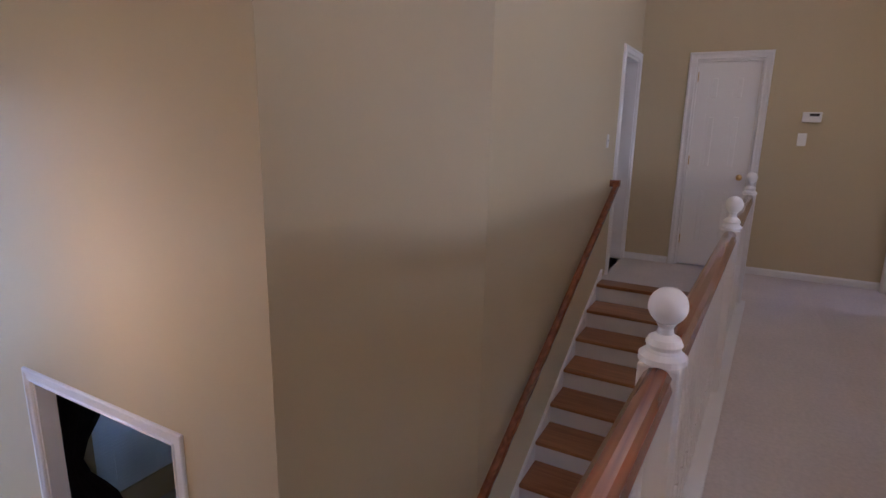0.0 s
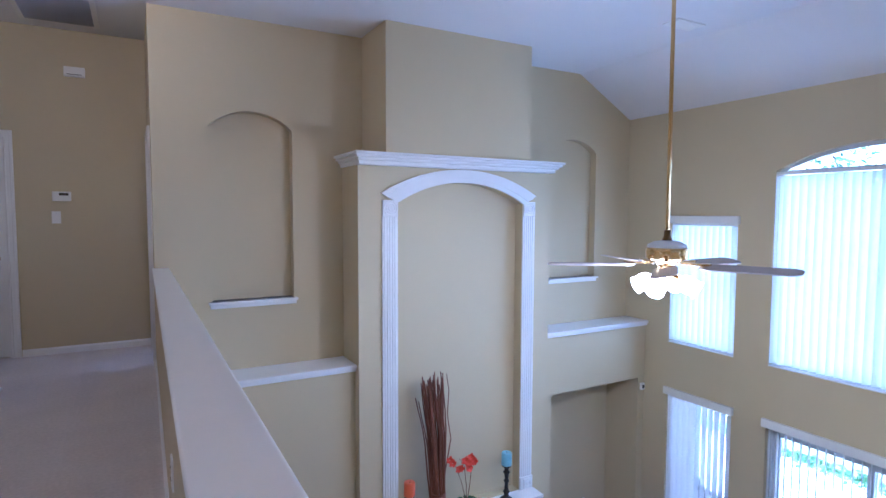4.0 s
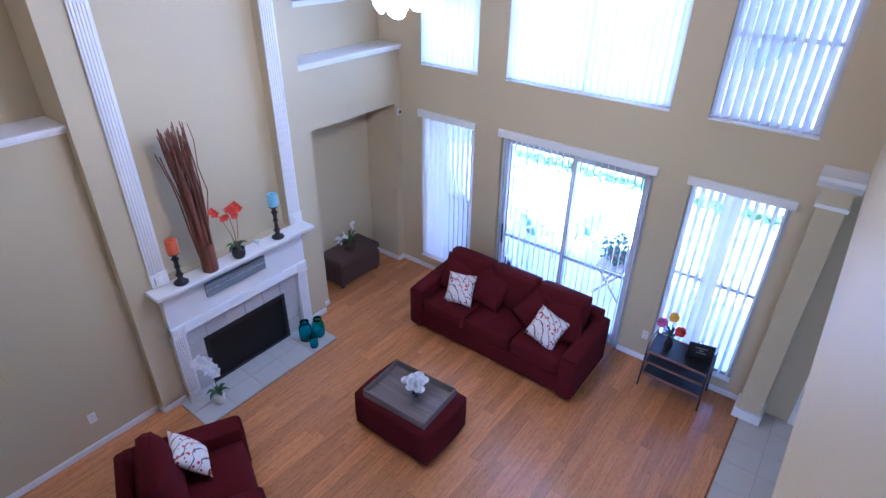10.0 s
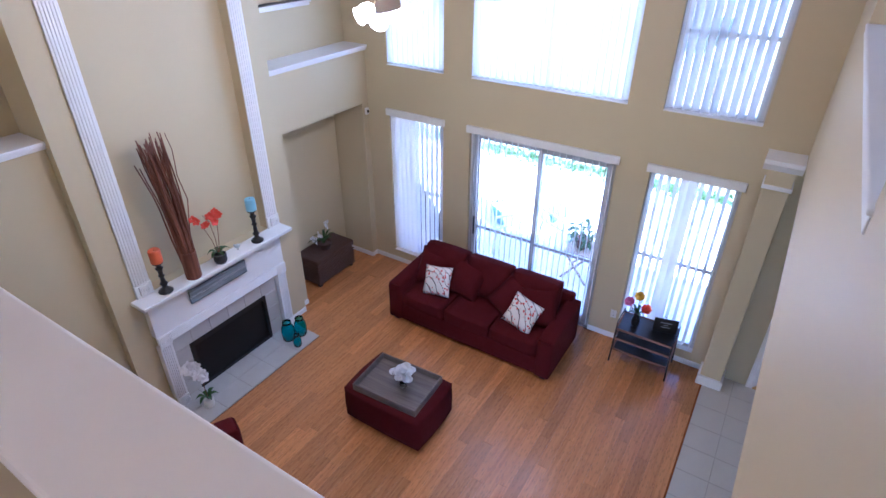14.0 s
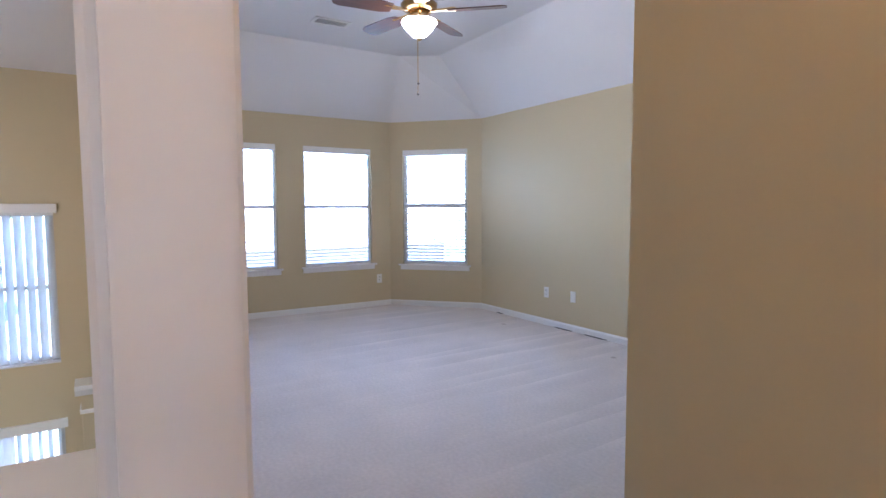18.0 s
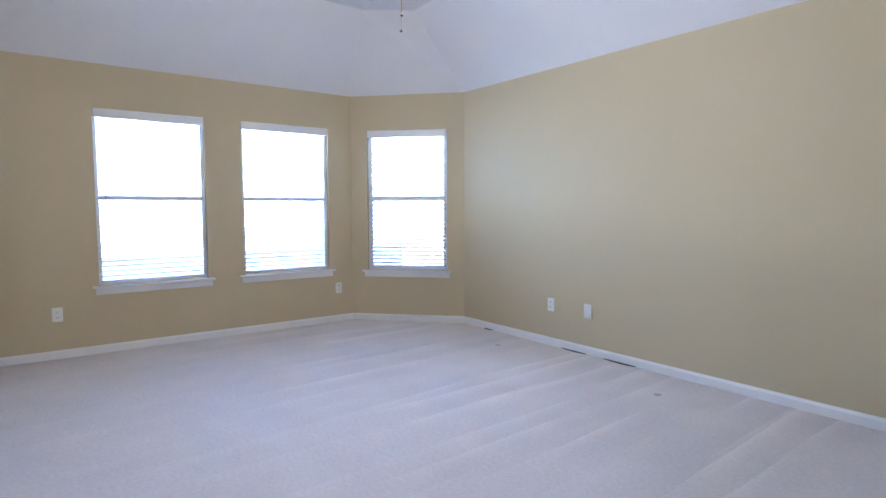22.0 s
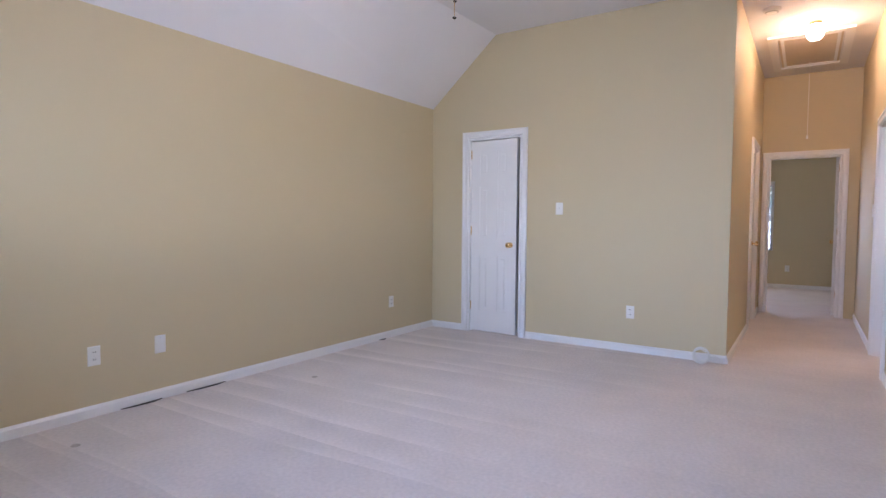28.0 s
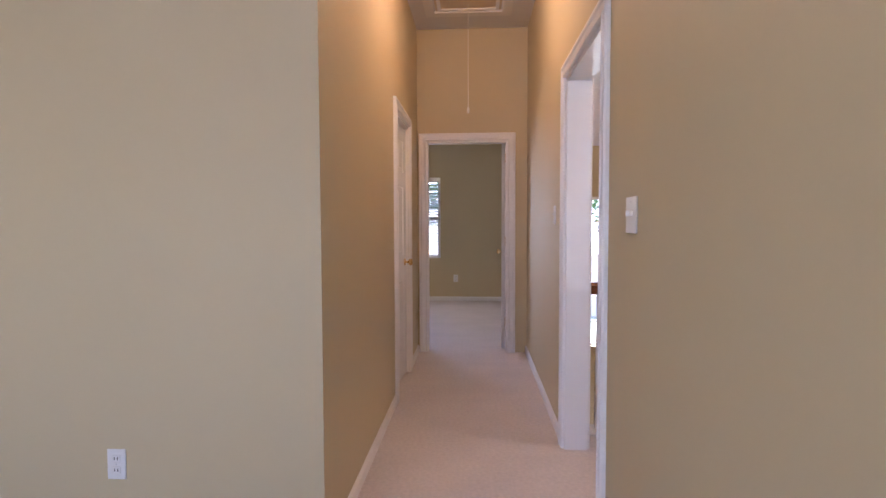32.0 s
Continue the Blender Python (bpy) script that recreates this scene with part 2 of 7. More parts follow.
TWIG = wood("willow_twig", (0.085, 0.026, 0.013), (0.24, 0.085, 0.042), "Z", 0.6, coat=0.0)
LEAF = thin("leaf", (0.05, 0.11, 0.035), 0.3)
PETAL_W = thin("white_petal", (0.90, 0.90, 0.90), 0.3)
PETAL_R = thin("coral_petal", (0.72, 0.07, 0.03), 0.3)
PETAL_Y = thin("yellow_petal", (0.80, 0.50, 0.04), 0.3)
PETAL_P = thin("pink_petal", (0.62, 0.16, 0.34), 0.3)
TEAL = glass("teal_glass", (0.10, 0.72, 0.80), 0.03)
CLEAR = glass("clear_glass")
GREY = wood("grey_wood", (0.12, 0.14, 0.16), (0.24, 0.27, 0.30), "X", 0.7, coat=0.0)
TRAYW = wood("tray_wood", (0.10, 0.078, 0.066), (0.20, 0.16, 0.135), "Y", 0.5, coat=0.1)
FENCEW = wood("fence_wood", (0.30, 0.22, 0.15), (0.50, 0.40, 0.30), "Z", 0.8, coat=0.0)
CONCRETE = material("patio_concrete", (0.60, 0.58, 0.55), 0.9, vary=0.1, scale=1.5)
GRASS = material("lawn", (0.23, 0.26, 0.16), 0.95, vary=0.4, scale=2.5, fine=80, bump=1.0, dist=0.03)
ROOF = material("roof_shingle", (0.40, 0.38, 0.36), 0.9, vary=0.25, scale=9)
BRICK = material("far_brick", (0.50, 0.40, 0.33), 0.85, vary=0.2, scale=14)
ORANGE = material("orange_wax", (0.62, 0.12, 0.035), 0.45, vary=0.08)
BLUEWAX = material("pale_blue_wax", (0.25, 0.52, 0.68), 0.45, vary=0.25, scale=25)
CURTAIN = material("dark_curtain", (0.035, 0.022, 0.016), 0.9, vary=0.4, scale=30)


# ---- making ----
def link(name, bm, mat, parent=None, smooth=False):
    me = bpy.data.meshes.new(name)
    if smooth:
        for f in bm.faces:
            f.smooth = True
    bm.to_mesh(me)
    bm.free()
    for m in mat if isinstance(mat, (list, tuple)) else [mat]:
        me.materials.append(m)
    ob = new(name, me)
    if parent:
        ob.parent = parent
    return ob


def part(name, bm, mat, parent, label="", smooth=False):
    ob = link(name, bm, mat, parent, smooth)
    return tagged(ob, label) if label else ob


def thing(name, at, label, category, group="", turn=0.0):
    ob = new(name)
    ob.empty_display_size = 0.1
    ob.location = at
    ob.rotation_euler = (0, 0, radians(turn))
    return tagged(ob, label, category, group)


def structure(name, bm, mat, label, category, smooth=False):
    return tagged(link(name, bm, mat, None, smooth), label, category, "", "structure")


def put_box(bm, x0, x1, y0, y1, z0, z1, bevel=0.0, seg=1):
    before = set(bm.verts)
    bmesh.ops.create_cube(bm, size=1.0, matrix=Matrix.Translation(((x0 + x1) / 2, (y0 + y1) / 2, (z0 + z1) / 2)) @ Matrix.Diagonal((abs(x1 - x0), abs(y1 - y0), abs(z1 - z0), 1)))
    if bevel:
        vs = [v for v in bm.verts if v not in before]
        es = list({e for v in vs for e in v.link_edges})
        bmesh.ops.bevel(bm, geom=es, offset=bevel, segments=seg, profile=0.5, affect="EDGES")
    return bm


def box(x0, x1, y0, y1, z0, z1, bevel=0.0, seg=1):
    return put_box(bmesh.new(), x0, x1, y0, y1, z0, z1, bevel, seg)


def put_lathe(bm, profile, seg=24, m=Matrix()):
    """Rings of (radius, z), turned about z."""
    rings = []
    for r, z in profile:
        rings.append([bm.verts.new(m @ Vector((r * math.cos(2 * math.pi * k / seg), r * math.sin(2 * math.pi * k / seg), z))) for k in range(seg)])
    for a, b in zip(rings, rings[1:]):
        for k in range(seg):
            bm.faces.new((a[k], a[(k + 1) % seg], b[(k + 1) % seg], b[k]))
    for ring, flip in ((rings[0], True), (rings[-1], False)):
        bm.faces.new(ring[::-1] if flip else ring)
    return bm


def lathe(profile, seg=24, m=Matrix()):
    return put_lathe(bmesh.new(), profile, seg, m)


def put_tube(bm, points, r0, r1=None, seg=6):
    """A tapering tube along points."""
    r1 = r0 if r1 is None else r1
    pts = [Vector(p) for p in points]
    rings = []
    for i, p in enumerate(pts):
        d = (pts[min(i + 1, len(pts) - 1)] - pts[max(i - 1, 0)]).normalized()
        a = d.orthogonal().normalized() if abs(d.z) > 0.9 else d.cross(Vector((0, 0, 1))).normalized()
        if abs(d.z) > 0.9:
            a = Vector((1, 0, 0)) - d * d.x
            a.normalize()
        b = d.cross(a)
        r = r0 + (r1 - r0) * i / max(1, len(pts) - 1)
        rings.append([bm.verts.new(p + r * (math.cos(2 * math.pi * k / seg) * a + math.sin(2 * math.pi * k / seg) * b)) for k in range(seg)])
    for u, v in zip(rings, rings[1:]):
        for k in range(seg):
            bm.faces.new((u[k], u[(k + 1) % seg], v[(k + 1) % seg], v[k]))
    bm.faces.new(rings[0][::-1])
    bm.faces.new(rings[-1])
    return bm


def tube(points, r0, r1=None, seg=6):
    return put_tube(bmesh.new(), points, r0, r1, seg)


def put_prism(bm, outline, axis, a, b):
    """An outline of (u, v) pairs pulled along an axis from a to b: u, v are the other two axes in order."""
    def at(u, v, w):
        return {"x": (w, u, v), "y": (u, w, v), "z": (u, v, w)}[axis]
    low = [bm.verts.new(at(u, v, a)) for u, v in outline]
    high = [bm.verts.new(at(u, v, b)) for u, v in outline]
    n = len(outline)
    for k in range(n):
        bm.faces.new((low[k], low[(k + 1) % n], high[(k + 1) % n], high[k]))
    bm.faces.new(low[::-1])
    bm.faces.new(high)
    bmesh.ops.recalc_face_normals(bm, faces=bm.faces[:])
    return bm


def prism(outline, axis, a, b):
    return put_prism(bmesh.new(), outline, axis, a, b)


def slab(axis, at0, at1, u0, u1, v0, v1, holes=()):
    """A wall across one axis from at0 to at1, with rectangular holes (u0, u1, v0, v1) that go through it."""
    us = sorted({u0, u1, *[min(max(h[k], u0), u1) for h in holes for k in (0, 1)]})
    vs = sorted({v0, v1, *[min(max(h[k], v0), v1) for h in holes for k in (2, 3)]})
    bm = bmesh.new()
    seen = {}

    def vert(u, v, w):
        key = (u, v, w)
        if key not in seen:
            seen[key] = bm.verts.new({"x": (w, u, v), "y": (u, w, v), "z": (u, v, w)}[axis])
        return seen[key]

    def solid(i, j):
        if not (0 <= i < len(us) - 1 and 0 <= j < len(vs) - 1):
            return False
        cu, cv = (us[i] + us[i + 1]) / 2, (vs[j] + vs[j + 1]) / 2
        return not any(h[0] < cu < h[1] and h[2] < cv < h[3] for h in holes)

    for i in range(len(us) - 1):
        for j in range(len(vs) - 1):
            if not solid(i, j):
                continue
            a, b, c, d = us[i], us[i + 1], vs[j], vs[j + 1]
            for w in (at0, at1):
                bm.faces.new([vert(a, c, w), vert(b, c, w), vert(b, d, w), vert(a, d, w)])
            for di, dj, p, q in ((-1, 0, (a, c), (a, d)), (1, 0, (b, c), (b, d)), (0, -1, (a, c), (b, c)), (0, 1, (a, d), (b, d))):
                if not solid(i + di, j + dj):
                    bm.faces.new([vert(*p, at0), vert(*q, at0), vert(*q, at1), vert(*p, at1)])
    bmesh.ops.recalc_face_normals(bm, faces=bm.faces[:])
    return bm


def arc(u0, u1, spring, rise, n=16):
    """Points of a flat arch from (u0, spring) up to its crown and down to (u1, spring)."""
    half, mid = abs(u1 - u0) / 2, (u0 + u1) / 2
    r = (half * half + rise * rise) / (2 * rise)
    a = math.asin(min(1, half / r))
    if rise > half:
        a = math.pi - a
    return [(mid + (1 if u1 > u0 else -1) * r * math.sin(-a + 2 * a * k / n), spring + rise - r + r * math.cos(-a + 2 * a * k / n)) for k in range(n + 1)]


def put_spandrels(bm, axis, at0, at1, u0, u1, spring, rise, top):
    """Fills the corners between a flat arch and the square hole that it stands in."""
    pts = arc(u0, u1, spring, rise)
    h = len(pts) // 2
    put_prism(bm, [(u0, top), *pts[: h + 1], (pts[h][0], top)], axis, at0, at1) if top - spring - rise > 1e-4 else put_prism(bm, [(u0, top), *pts[: h + 1]], axis, at0, at1)
    put_prism(bm, [(pts[h][0], top), *pts[h:], (u1, top)], axis, at0, at1) if top - spring - rise > 1e-4 else put_prism(bm, [*pts[h:], (u1, top)], axis, at0, at1)
    return bm


# ---- floors ----
structure("floor_loft", slab("z", -0.28, 0.0, LOFT_W - 0.02, LOFT_E + 0.1, LOFT_S - 0.1, NORTH_S + 0.02), CARPET, "pale beige cut-pile carpet with vacuum marks", "carpet")
structure("floor_hall", slab("z", -0.28, 0.0, HALL_W - 4.0, LOFT_W - 0.02, HALL_S - 2.2, NORTH_N - 0.002), CARPET, "beige carpet in the upstairs hall", "carpet")
structure("floor_bridge", slab("z", -0.28, 0.0, RAIL_X - 0.07, HALF_E - 0.03, NORTH_N - 0.002, 4.80), CARPET, "beige carpet on the bridge landing", "carpet")
structure("floor_landing", slab("z", -0.28, 0.0, STAIR_W - 1.6, HALF_E + 1.2, 4.92, LAND_N + 0.1), CARPET, "beige carpet at the head of the stairs", "carpet")
structure("floor_landing_strip", slab("z", -0.28, 0.0, RAIL_X - 0.07, HALF_E - 0.03, 4.80, 4.92), CARPET, "beige carpet joining bridge and landing", "carpet")

# ---- walls of the loft ----
OPEN_W, OPEN_E = -0.085, 0.812
SILL = 0.868
W_OPEN = (2.32, 5.20, SILL, 2.62)
def thicker(x):
    """How far the wall between loft and living room stands out, from the bridge opening to the windows."""
    return THICK * min(1.0, max(0.0, (x - OPEN_W) / (OPEN_E - OPEN_W))) - 0.0125 * max(0.0, x - OPEN_E)


def skew(mesh):
    for v in mesh.verts if isinstance(mesh, bmesh.types.BMesh) else mesh.vertices:
        if v.co.y > -0.64:
            v.co.y += thicker(v.co.x)
    return mesh


THICK = 0.022
structure("wall_north", skew(slab("y", NORTH_S, NORTH_N, HALL_W, LOFT_E + 0.1, 0.0, TOP + 0.2, [(OPEN_W, OPEN_E, -0.1, 2.03), W_OPEN])), PAINT, "beige painted wall with an opening over the living room", "wall")
structure("wall_header_low", skew(slab("y", NORTH_S + 0.022, NORTH_N, HALF_E, EAST, -0.40, 0.0)), PAINT, "beige painted header under the loft floor", "wall")
A_WIN = [(-2.37, -1.50, 0.57, 2.04), (-3.59, -2.70, 0.57, 2.04)]
structure("wall_loft_east", slab("x", LOFT_E, LOFT_E + 0.12, -3.86, NORTH_S, 0.0, TOP + 0.1, A_WIN), PAINT, "beige painted wall with two windows", "wall")
structure("wall_loft_south", slab("y", LOFT_S - 0.12, LOFT_S, LOFT_W - 0.12, 5.75, 0.0, TOP + 0.1), PAINT, "long plain beige painted wall", "wall")
structure("wall_loft_west", slab("x", LOFT_W - 0.12, LOFT_W, LOFT_S, HALL_S, 0.0, TOP + 0.1, [(-4.24, -3.63, 0.0, 2.04)]), PAINT, "beige painted wall with a closet door", "wall")
# angled bay corner
bay_a, bay_b = Vector((LOFT_E, -3.86, 0)), Vector((5.75, LOFT_S, 0))
bay_len = (bay_b - bay_a).length
bay_turn = math.degrees(math.atan2((bay_b - bay_a).y, (bay_b - bay_a).x))
BAY_WIN = (bay_len / 2 - 0.44, bay_len / 2 + 0.43, 0.55, 2.035)
w = structure("wall_loft_bay", slab("y", 0.0, 0.12, 0.0, bay_len, 0.0, TOP + 0.1, [BAY_WIN]), PAINT, "angled beige painted wall with one window", "wall")
w.matrix_world = pose(*bay_a, 0, 0, bay_turn)

# ---- hall ----
structure("wall_hall_south", slab("y", HALL_S - 0.12, HALL_S, HALL_W, LOFT_W - 0.12, 0.0, TOP, [(-1.62, -0.86, 0.0, 2.04)]), PAINT, "beige painted hall wall with a doorway", "wall")
structure("wall_hall_west", slab("x", HALL_W - 0.12, HALL_W, HALL_S - 2.2, NORTH_S, 0.0, TOP, [(-1.66, -0.88, 0.0, 2.03)]), PAINT, "beige painted wall at the end of the hall", "wall")
structure("wall_room_west", slab("x", HALL_W - 3.6, HALL_W - 3.48, -3.9, 0.2, 0.0, TOP, [(-2.70, -1.74, 0.68, 1.96), (-3.78, -2.82, 0.40, 2.30)]), PAINT, "beige painted bedroom wall with a window", "wall")
structure("wall_room_north", slab("y", NORTH_S, NORTH_N, HALL_W - 3.6, HALL_W - 0.005, 0.0, TOP), PAINT, "plain beige bedroom wall", "wall")
structure("wall_room_south", slab("y", -3.95, -3.83, HALL_W - 3.6, LOFT_W - 0.13, 0.0, TOP), PAINT, "plain beige wall that closes the rooms", "wall")

# ---- bridge, landing and stairwell ----
def taper(bm):
    """Half wall and its cap narrow from the bridge's near end to the landing wall."""
    for v in bm.verts:
        if v.co.x < 1.0:
            v.co.x += (LAND_E - HALF_W) * (v.co.y - NORTH_N) / (BACK - NORTH_N)
    return bm


structure("wall_half", taper(slab("x", HALF_W, HALF_E, NORTH_N, BACK, 0.0, 0.85)), PAINT, "beige painted half wall along the bridge", "wall")
structure("wall_low_west", slab("x", LAND_E + 0.006, HALF_E, NORTH_N, BACK + 0.1, LOW, 0.0, [(-0.2, 3.6, LOW, -0.45)]), PAINT, "beige lower wall under the bridge with a wide opening to the foyer", "wall")
structure("wall_landing_east", slab("x", LAND_E, HALF_E, BACK, LAND_N, 0.0, TOP, [(5.10, 5.84, 0.0, 2.04)]), PAINT, "beige painted landing wall with a doorway", "wall")
structure("wall_landing_north", slab("y", LAND_N, LAND_N + 0.12, STAIR_W - 1.6, HALF_E + 1.3, LOW, TOP, [(-0.755, -0.18, 0.0, 2.035)]), PAINT, "beige painted wall at the end of the bridge", "wall")
structure("wall_stair_west", slab("x", STAIR_W - 0.12, STAIR_W, 2.33, LAND_N, LOW, TOP, [(5.195, 5.875, 0.0, 2.04)]), PAINT, "tall beige painted stair wall with a doorway", "wall")
w = structure("wall_stair_angle", slab("y", -0.10, 0.0, 0.0, 1.06, LOW, TOP), PAINT, "angled tall beige painted wall", "wall")
w.matrix_world = pose(STAIR_W, 2.33, 0, 0, 0, -135)
structure("wall_foyer_north", slab("y", 1.58, 1.70, FRONT, -2.03, LOW, TOP, [(-4.36, -2.84, LOW, -0.41)]), PAINT, "tall beige foyer wall with a wide cased opening", "wall")
structure("wall_foyer_south", slab("y", NORTH_S, NORTH_N, FRONT, HALL_W - 3.6, LOW, TOP), PAINT, "tall beige foyer wall", "wall")
structure("wall_foyer_low", slab("y", NORTH_S, NORTH_N - 0.004, FRONT, HALF_W, LOW, -0.28), PAINT, "beige lower foyer wall", "wall")
F_WIN = [(-0.15, 1.38, -0.75, 1.65), (1.0, 1.38, LOW + 0.1, -1.1)]
structure("wall_front", slab("x", FRONT - 0.15, FRONT, NORTH_S, 1.70, LOW, TOP, F_WIN), PAINT, "beige front wall with tall windows", "wall")
structure("floor_foyer", slab("z", LOW - 0.1, LOW, FRONT, HALF_W, NORTH_S, LAND_N), TILE, "pale foyer tile floor", "floor")
structure("wall_dining_far", slab("y", 4.6, 4.72, FRONT, -2.0, LOW, -0.3), PAINT, "plain beige dining room wall", "wall")
structure("wall_dining_west", slab("x", FRONT - 0.15, FRONT, 1.70, 4.72, LOW, -0.3, [(2.72, 4.12, LOW + 0.35, -0.75)]), PAINT, "beige dining room wall with a window", "wall")
structure("wall_dining_east", slab("x", -1.98, -1.86, 1.9, 4.72, LOW, -0.3), PAINT, "beige dining room inner wall", "wall")
structure("ceiling_dining", slab("z", -0.3, -0.2, FRONT - 0.15, -2.05, 1.705, 4.72), CEIL, "white dining room ceiling", "ceiling")

# ---- living room ----
def win_hole(a, b, c, d):
    return (min(a, b), max(a, b), c, d)


W1, W2, W3 = (3.27, 4.12), (1.05, 2.885), (-0.20, 0.695)
UP0, UP1 = -0.20, 1.265
ARCH_S, ARCH_R = 1.80, 0.22
SLID = -0.845
LOWSILL = LOW + 0.20
holes = [win_hole(*W1, UP0, UP1), win_hole(*W2, UP0, ARCH_S + ARCH_R), win_hole(*W3, UP0, UP1), win_hole(*W1, LOWSILL, SLID), win_hole(*W2, LOW, SLID), win_hole(*W3, LOWSILL, SLID)]
bm = slab("x", EAST, EAST + 0.15, -0.66, BACK + 0.3, LOW, TOP, holes)
put_spandrels(bm, "x", EAST, EAST + 0.15, W2[0], W2[1], ARCH_S, ARCH_R, ARCH_S + ARCH_R)
structure("wall_east", bm, PAINT, "tall beige window wall of the living room", "wall")
structure("wall_east_low", slab("x", EAST, EAST + 0.12, -2.6, -0.66, LOW, -0.29, [(-1.80, -0.90, LOW, LOW + 2.04)]), PAINT, "beige wall with the back door", "wall")
structure("floor_low", slab("z", LOW - 0.15, LOW - 0.012, HALF_W, EAST + 0.1, -2.6, BACK + 0.25), GROUT, "subfloor of the living room", "floor")
structure("wall_low_south", slab("y", -2.6, -2.48, HALF_W, EAST, LOW, -0.28), PAINT, "beige lower back wall", "wall")
structure("ceiling_low", slab("z", -0.40, -0.285, HALF_E, EAST, -2.48, NORTH_S + 0.02), CEIL, "white ceiling under the loft", "ceiling")

# upper fireplace wall with two arched niches
N1, N2 = (1.435, 2.155), (5.245, 5.985)
NZ, NS, NR = 0.565, 2.12, 0.15
bm = slab("y", BACK, BACK + 0.10, HALF_E, EAST, -0.3, TOP, [(*N1, NZ, NS + NR), (*N2, NZ, NS + NR)])
put_spandrels(bm, "y", BACK, BACK + 0.10, *N1, NS, NR, NS + NR)
put_spandrels(bm, "y", BACK, BACK + 0.10, *N2, NS, NR, NS + NR)
structure("wall_back", bm, PAINT, "upper beige wall with two arched niches", "wall")
structure("wall_back_niche", slab("y", BACK + 0.10, BACK + 0.2, HALF_E, EAST, -0.3, TOP), PAINT, "beige backs of the niches", "wall")
structure("wall_bay_left", slab("y", BAY, BACK - 0.002, HALF_E, CX - 1.10, LOW, -0.10), PAINT, "beige lower bay beside the fireplace", "wall")
structure("wall_bay_right", slab("y", BAY, BACK, CX + 1.12, EAST, LOW, -0.035, [(5.025, 6.46, LOW, -0.745)]), PAINT, "beige bay with a deep alcove", "wall")
structure("wall_alcove_back", slab("y", BACK + 0.2, BACK + 0.3, CX + 1.12, EAST, LOW, -0.035), PAINT, "beige back of the alcove", "wall")
for a0, a1 in ((CX + 1.12, 5.023), (6.462, EAST)):
    structure("wall_alcove_side", slab("y", BACK + 0.001, BACK + 0.199, a0, a1, LOW, -0.301), PAINT, "beige side of the alcove", "wall")
structure("ceiling_alcove", slab("z", -0.745, -0.302, 5.024, 6.461, BACK + 0.001, BACK + 0.199), PAINT, "beige soffit of the alcove", "ceiling")
# chimney breast with an arched recess
AX = 3.765             # middle of the arched recess
RX0, RX1, RS, RR = AX - 0.735, AX + 0.735, 1.46, 0.207
bm = slab("y", BREAST, BREAST + 0.12, CX - 1.10, CX + 1.14, LOW, 1.80, [(RX0, RX1, LOW + 1.45, RS + RR), (CX - 0.52, CX + 0.52, LOW, LOW + 0.63)])
put_spandrels(bm, "y", BREAST, BREAST + 0.12, RX0, RX1, RS, RR, RS + RR)
structure("wall_breast", bm, PAINT, "beige chimney breast with an arched recess", "wall")
structure("wall_breast_back", slab("y", BREAST + 0.12, BACK - 0.003, CX - 1.098, CX + 1.138, LOW, 1.80, [(CX - 0.52, CX + 0.52, LOW, LOW + 0.63)]), PAINT, "beige back of the arched recess", "wall")
structure("wall_chimney", slab("y", 4.22, BACK - 0.002, 2.85, 4.48, 1.912, TOP), PAINT, "beige upper chimney breast", "wall")

# ---- ceilings ----
structure("ceiling_hall", slab("z", TOP, TOP + 0.1, HALL_W - 4.0, LOFT_W - 0.1, -4.0, NORTH_S), CEIL, "flat white hall ceiling", "ceiling")
structure("ceiling_bridge", slab("z", TOP, TOP + 0.1, STAIR_W - 1.7, HALF_E, NORTH_N, LAND_N + 0.2), CEIL, "flat white ceiling over bridge and stairs", "ceiling")
bm = bmesh.new()
put_prism(bm, [(HALF_E, TOP), (5.70, TOP), (EAST + 0.1, 2.53), (EAST + 0.1, TOP + 0.1), (HALF_E, TOP + 0.1)], "y", -0.66, BACK + 0.2)
structure("ceiling_living", bm, CEIL, "white living room ceiling that slopes to the windows", "ceiling")
bm = bmesh.new()
put_prism(bm, [(STAIR_W - 1.7, TOP), (-4.8, TOP), (FRONT - 0.1, 2.40), (FRONT - 0.1, TOP + 0.1), (STAIR_W - 1.7, TOP + 0.1)], "y", NORTH_S, 1.7)
structure("ceiling_foyer", bm, CEIL, "white foyer ceiling that slopes to the front", "ceiling")
# loft ceiling: flat middle, sloped rims
bm = bmesh.new()
low = [Vector(p) for p in ((LOFT_W - 0.1, LOFT_S, 2.40), (5.75, LOFT_S, 2.40), (LOFT_E, -3.86, 2.40), (LOFT_E, NORTH_S, 2.40))]
high = [Vector(p) for p in ((LOFT_W - 0.1, -3.93, TOP), (5.72, -4.06, TOP), (5.99, -3.67, TOP), (5.95, NORTH_S, TOP))]
lv, hv = [bm.verts.new(p) for p in low], [bm.verts.new(p) for p in high]
for k in range(3):
    bm.faces.new((lv[k], lv[k + 1], hv[k + 1], hv[k]))
nw = bm.verts.new((LOFT_W - 0.1, NORTH_S, TOP))
bm.faces.new((hv[0], hv[1], hv[2], hv[3], nw))
geo = bmesh.ops.extrude_face_region(bm, geom=bm.faces[:])
for v in [g for g in geo["geom"] if isinstance(g, bmesh.types.BMVert)]:
    v.co.z += 0.12
bmesh.ops.recalc_face_normals(bm, faces=bm.faces[:])
structure("ceiling_loft", bm, CEIL, "white tray ceiling with sloped rims", "ceiling")


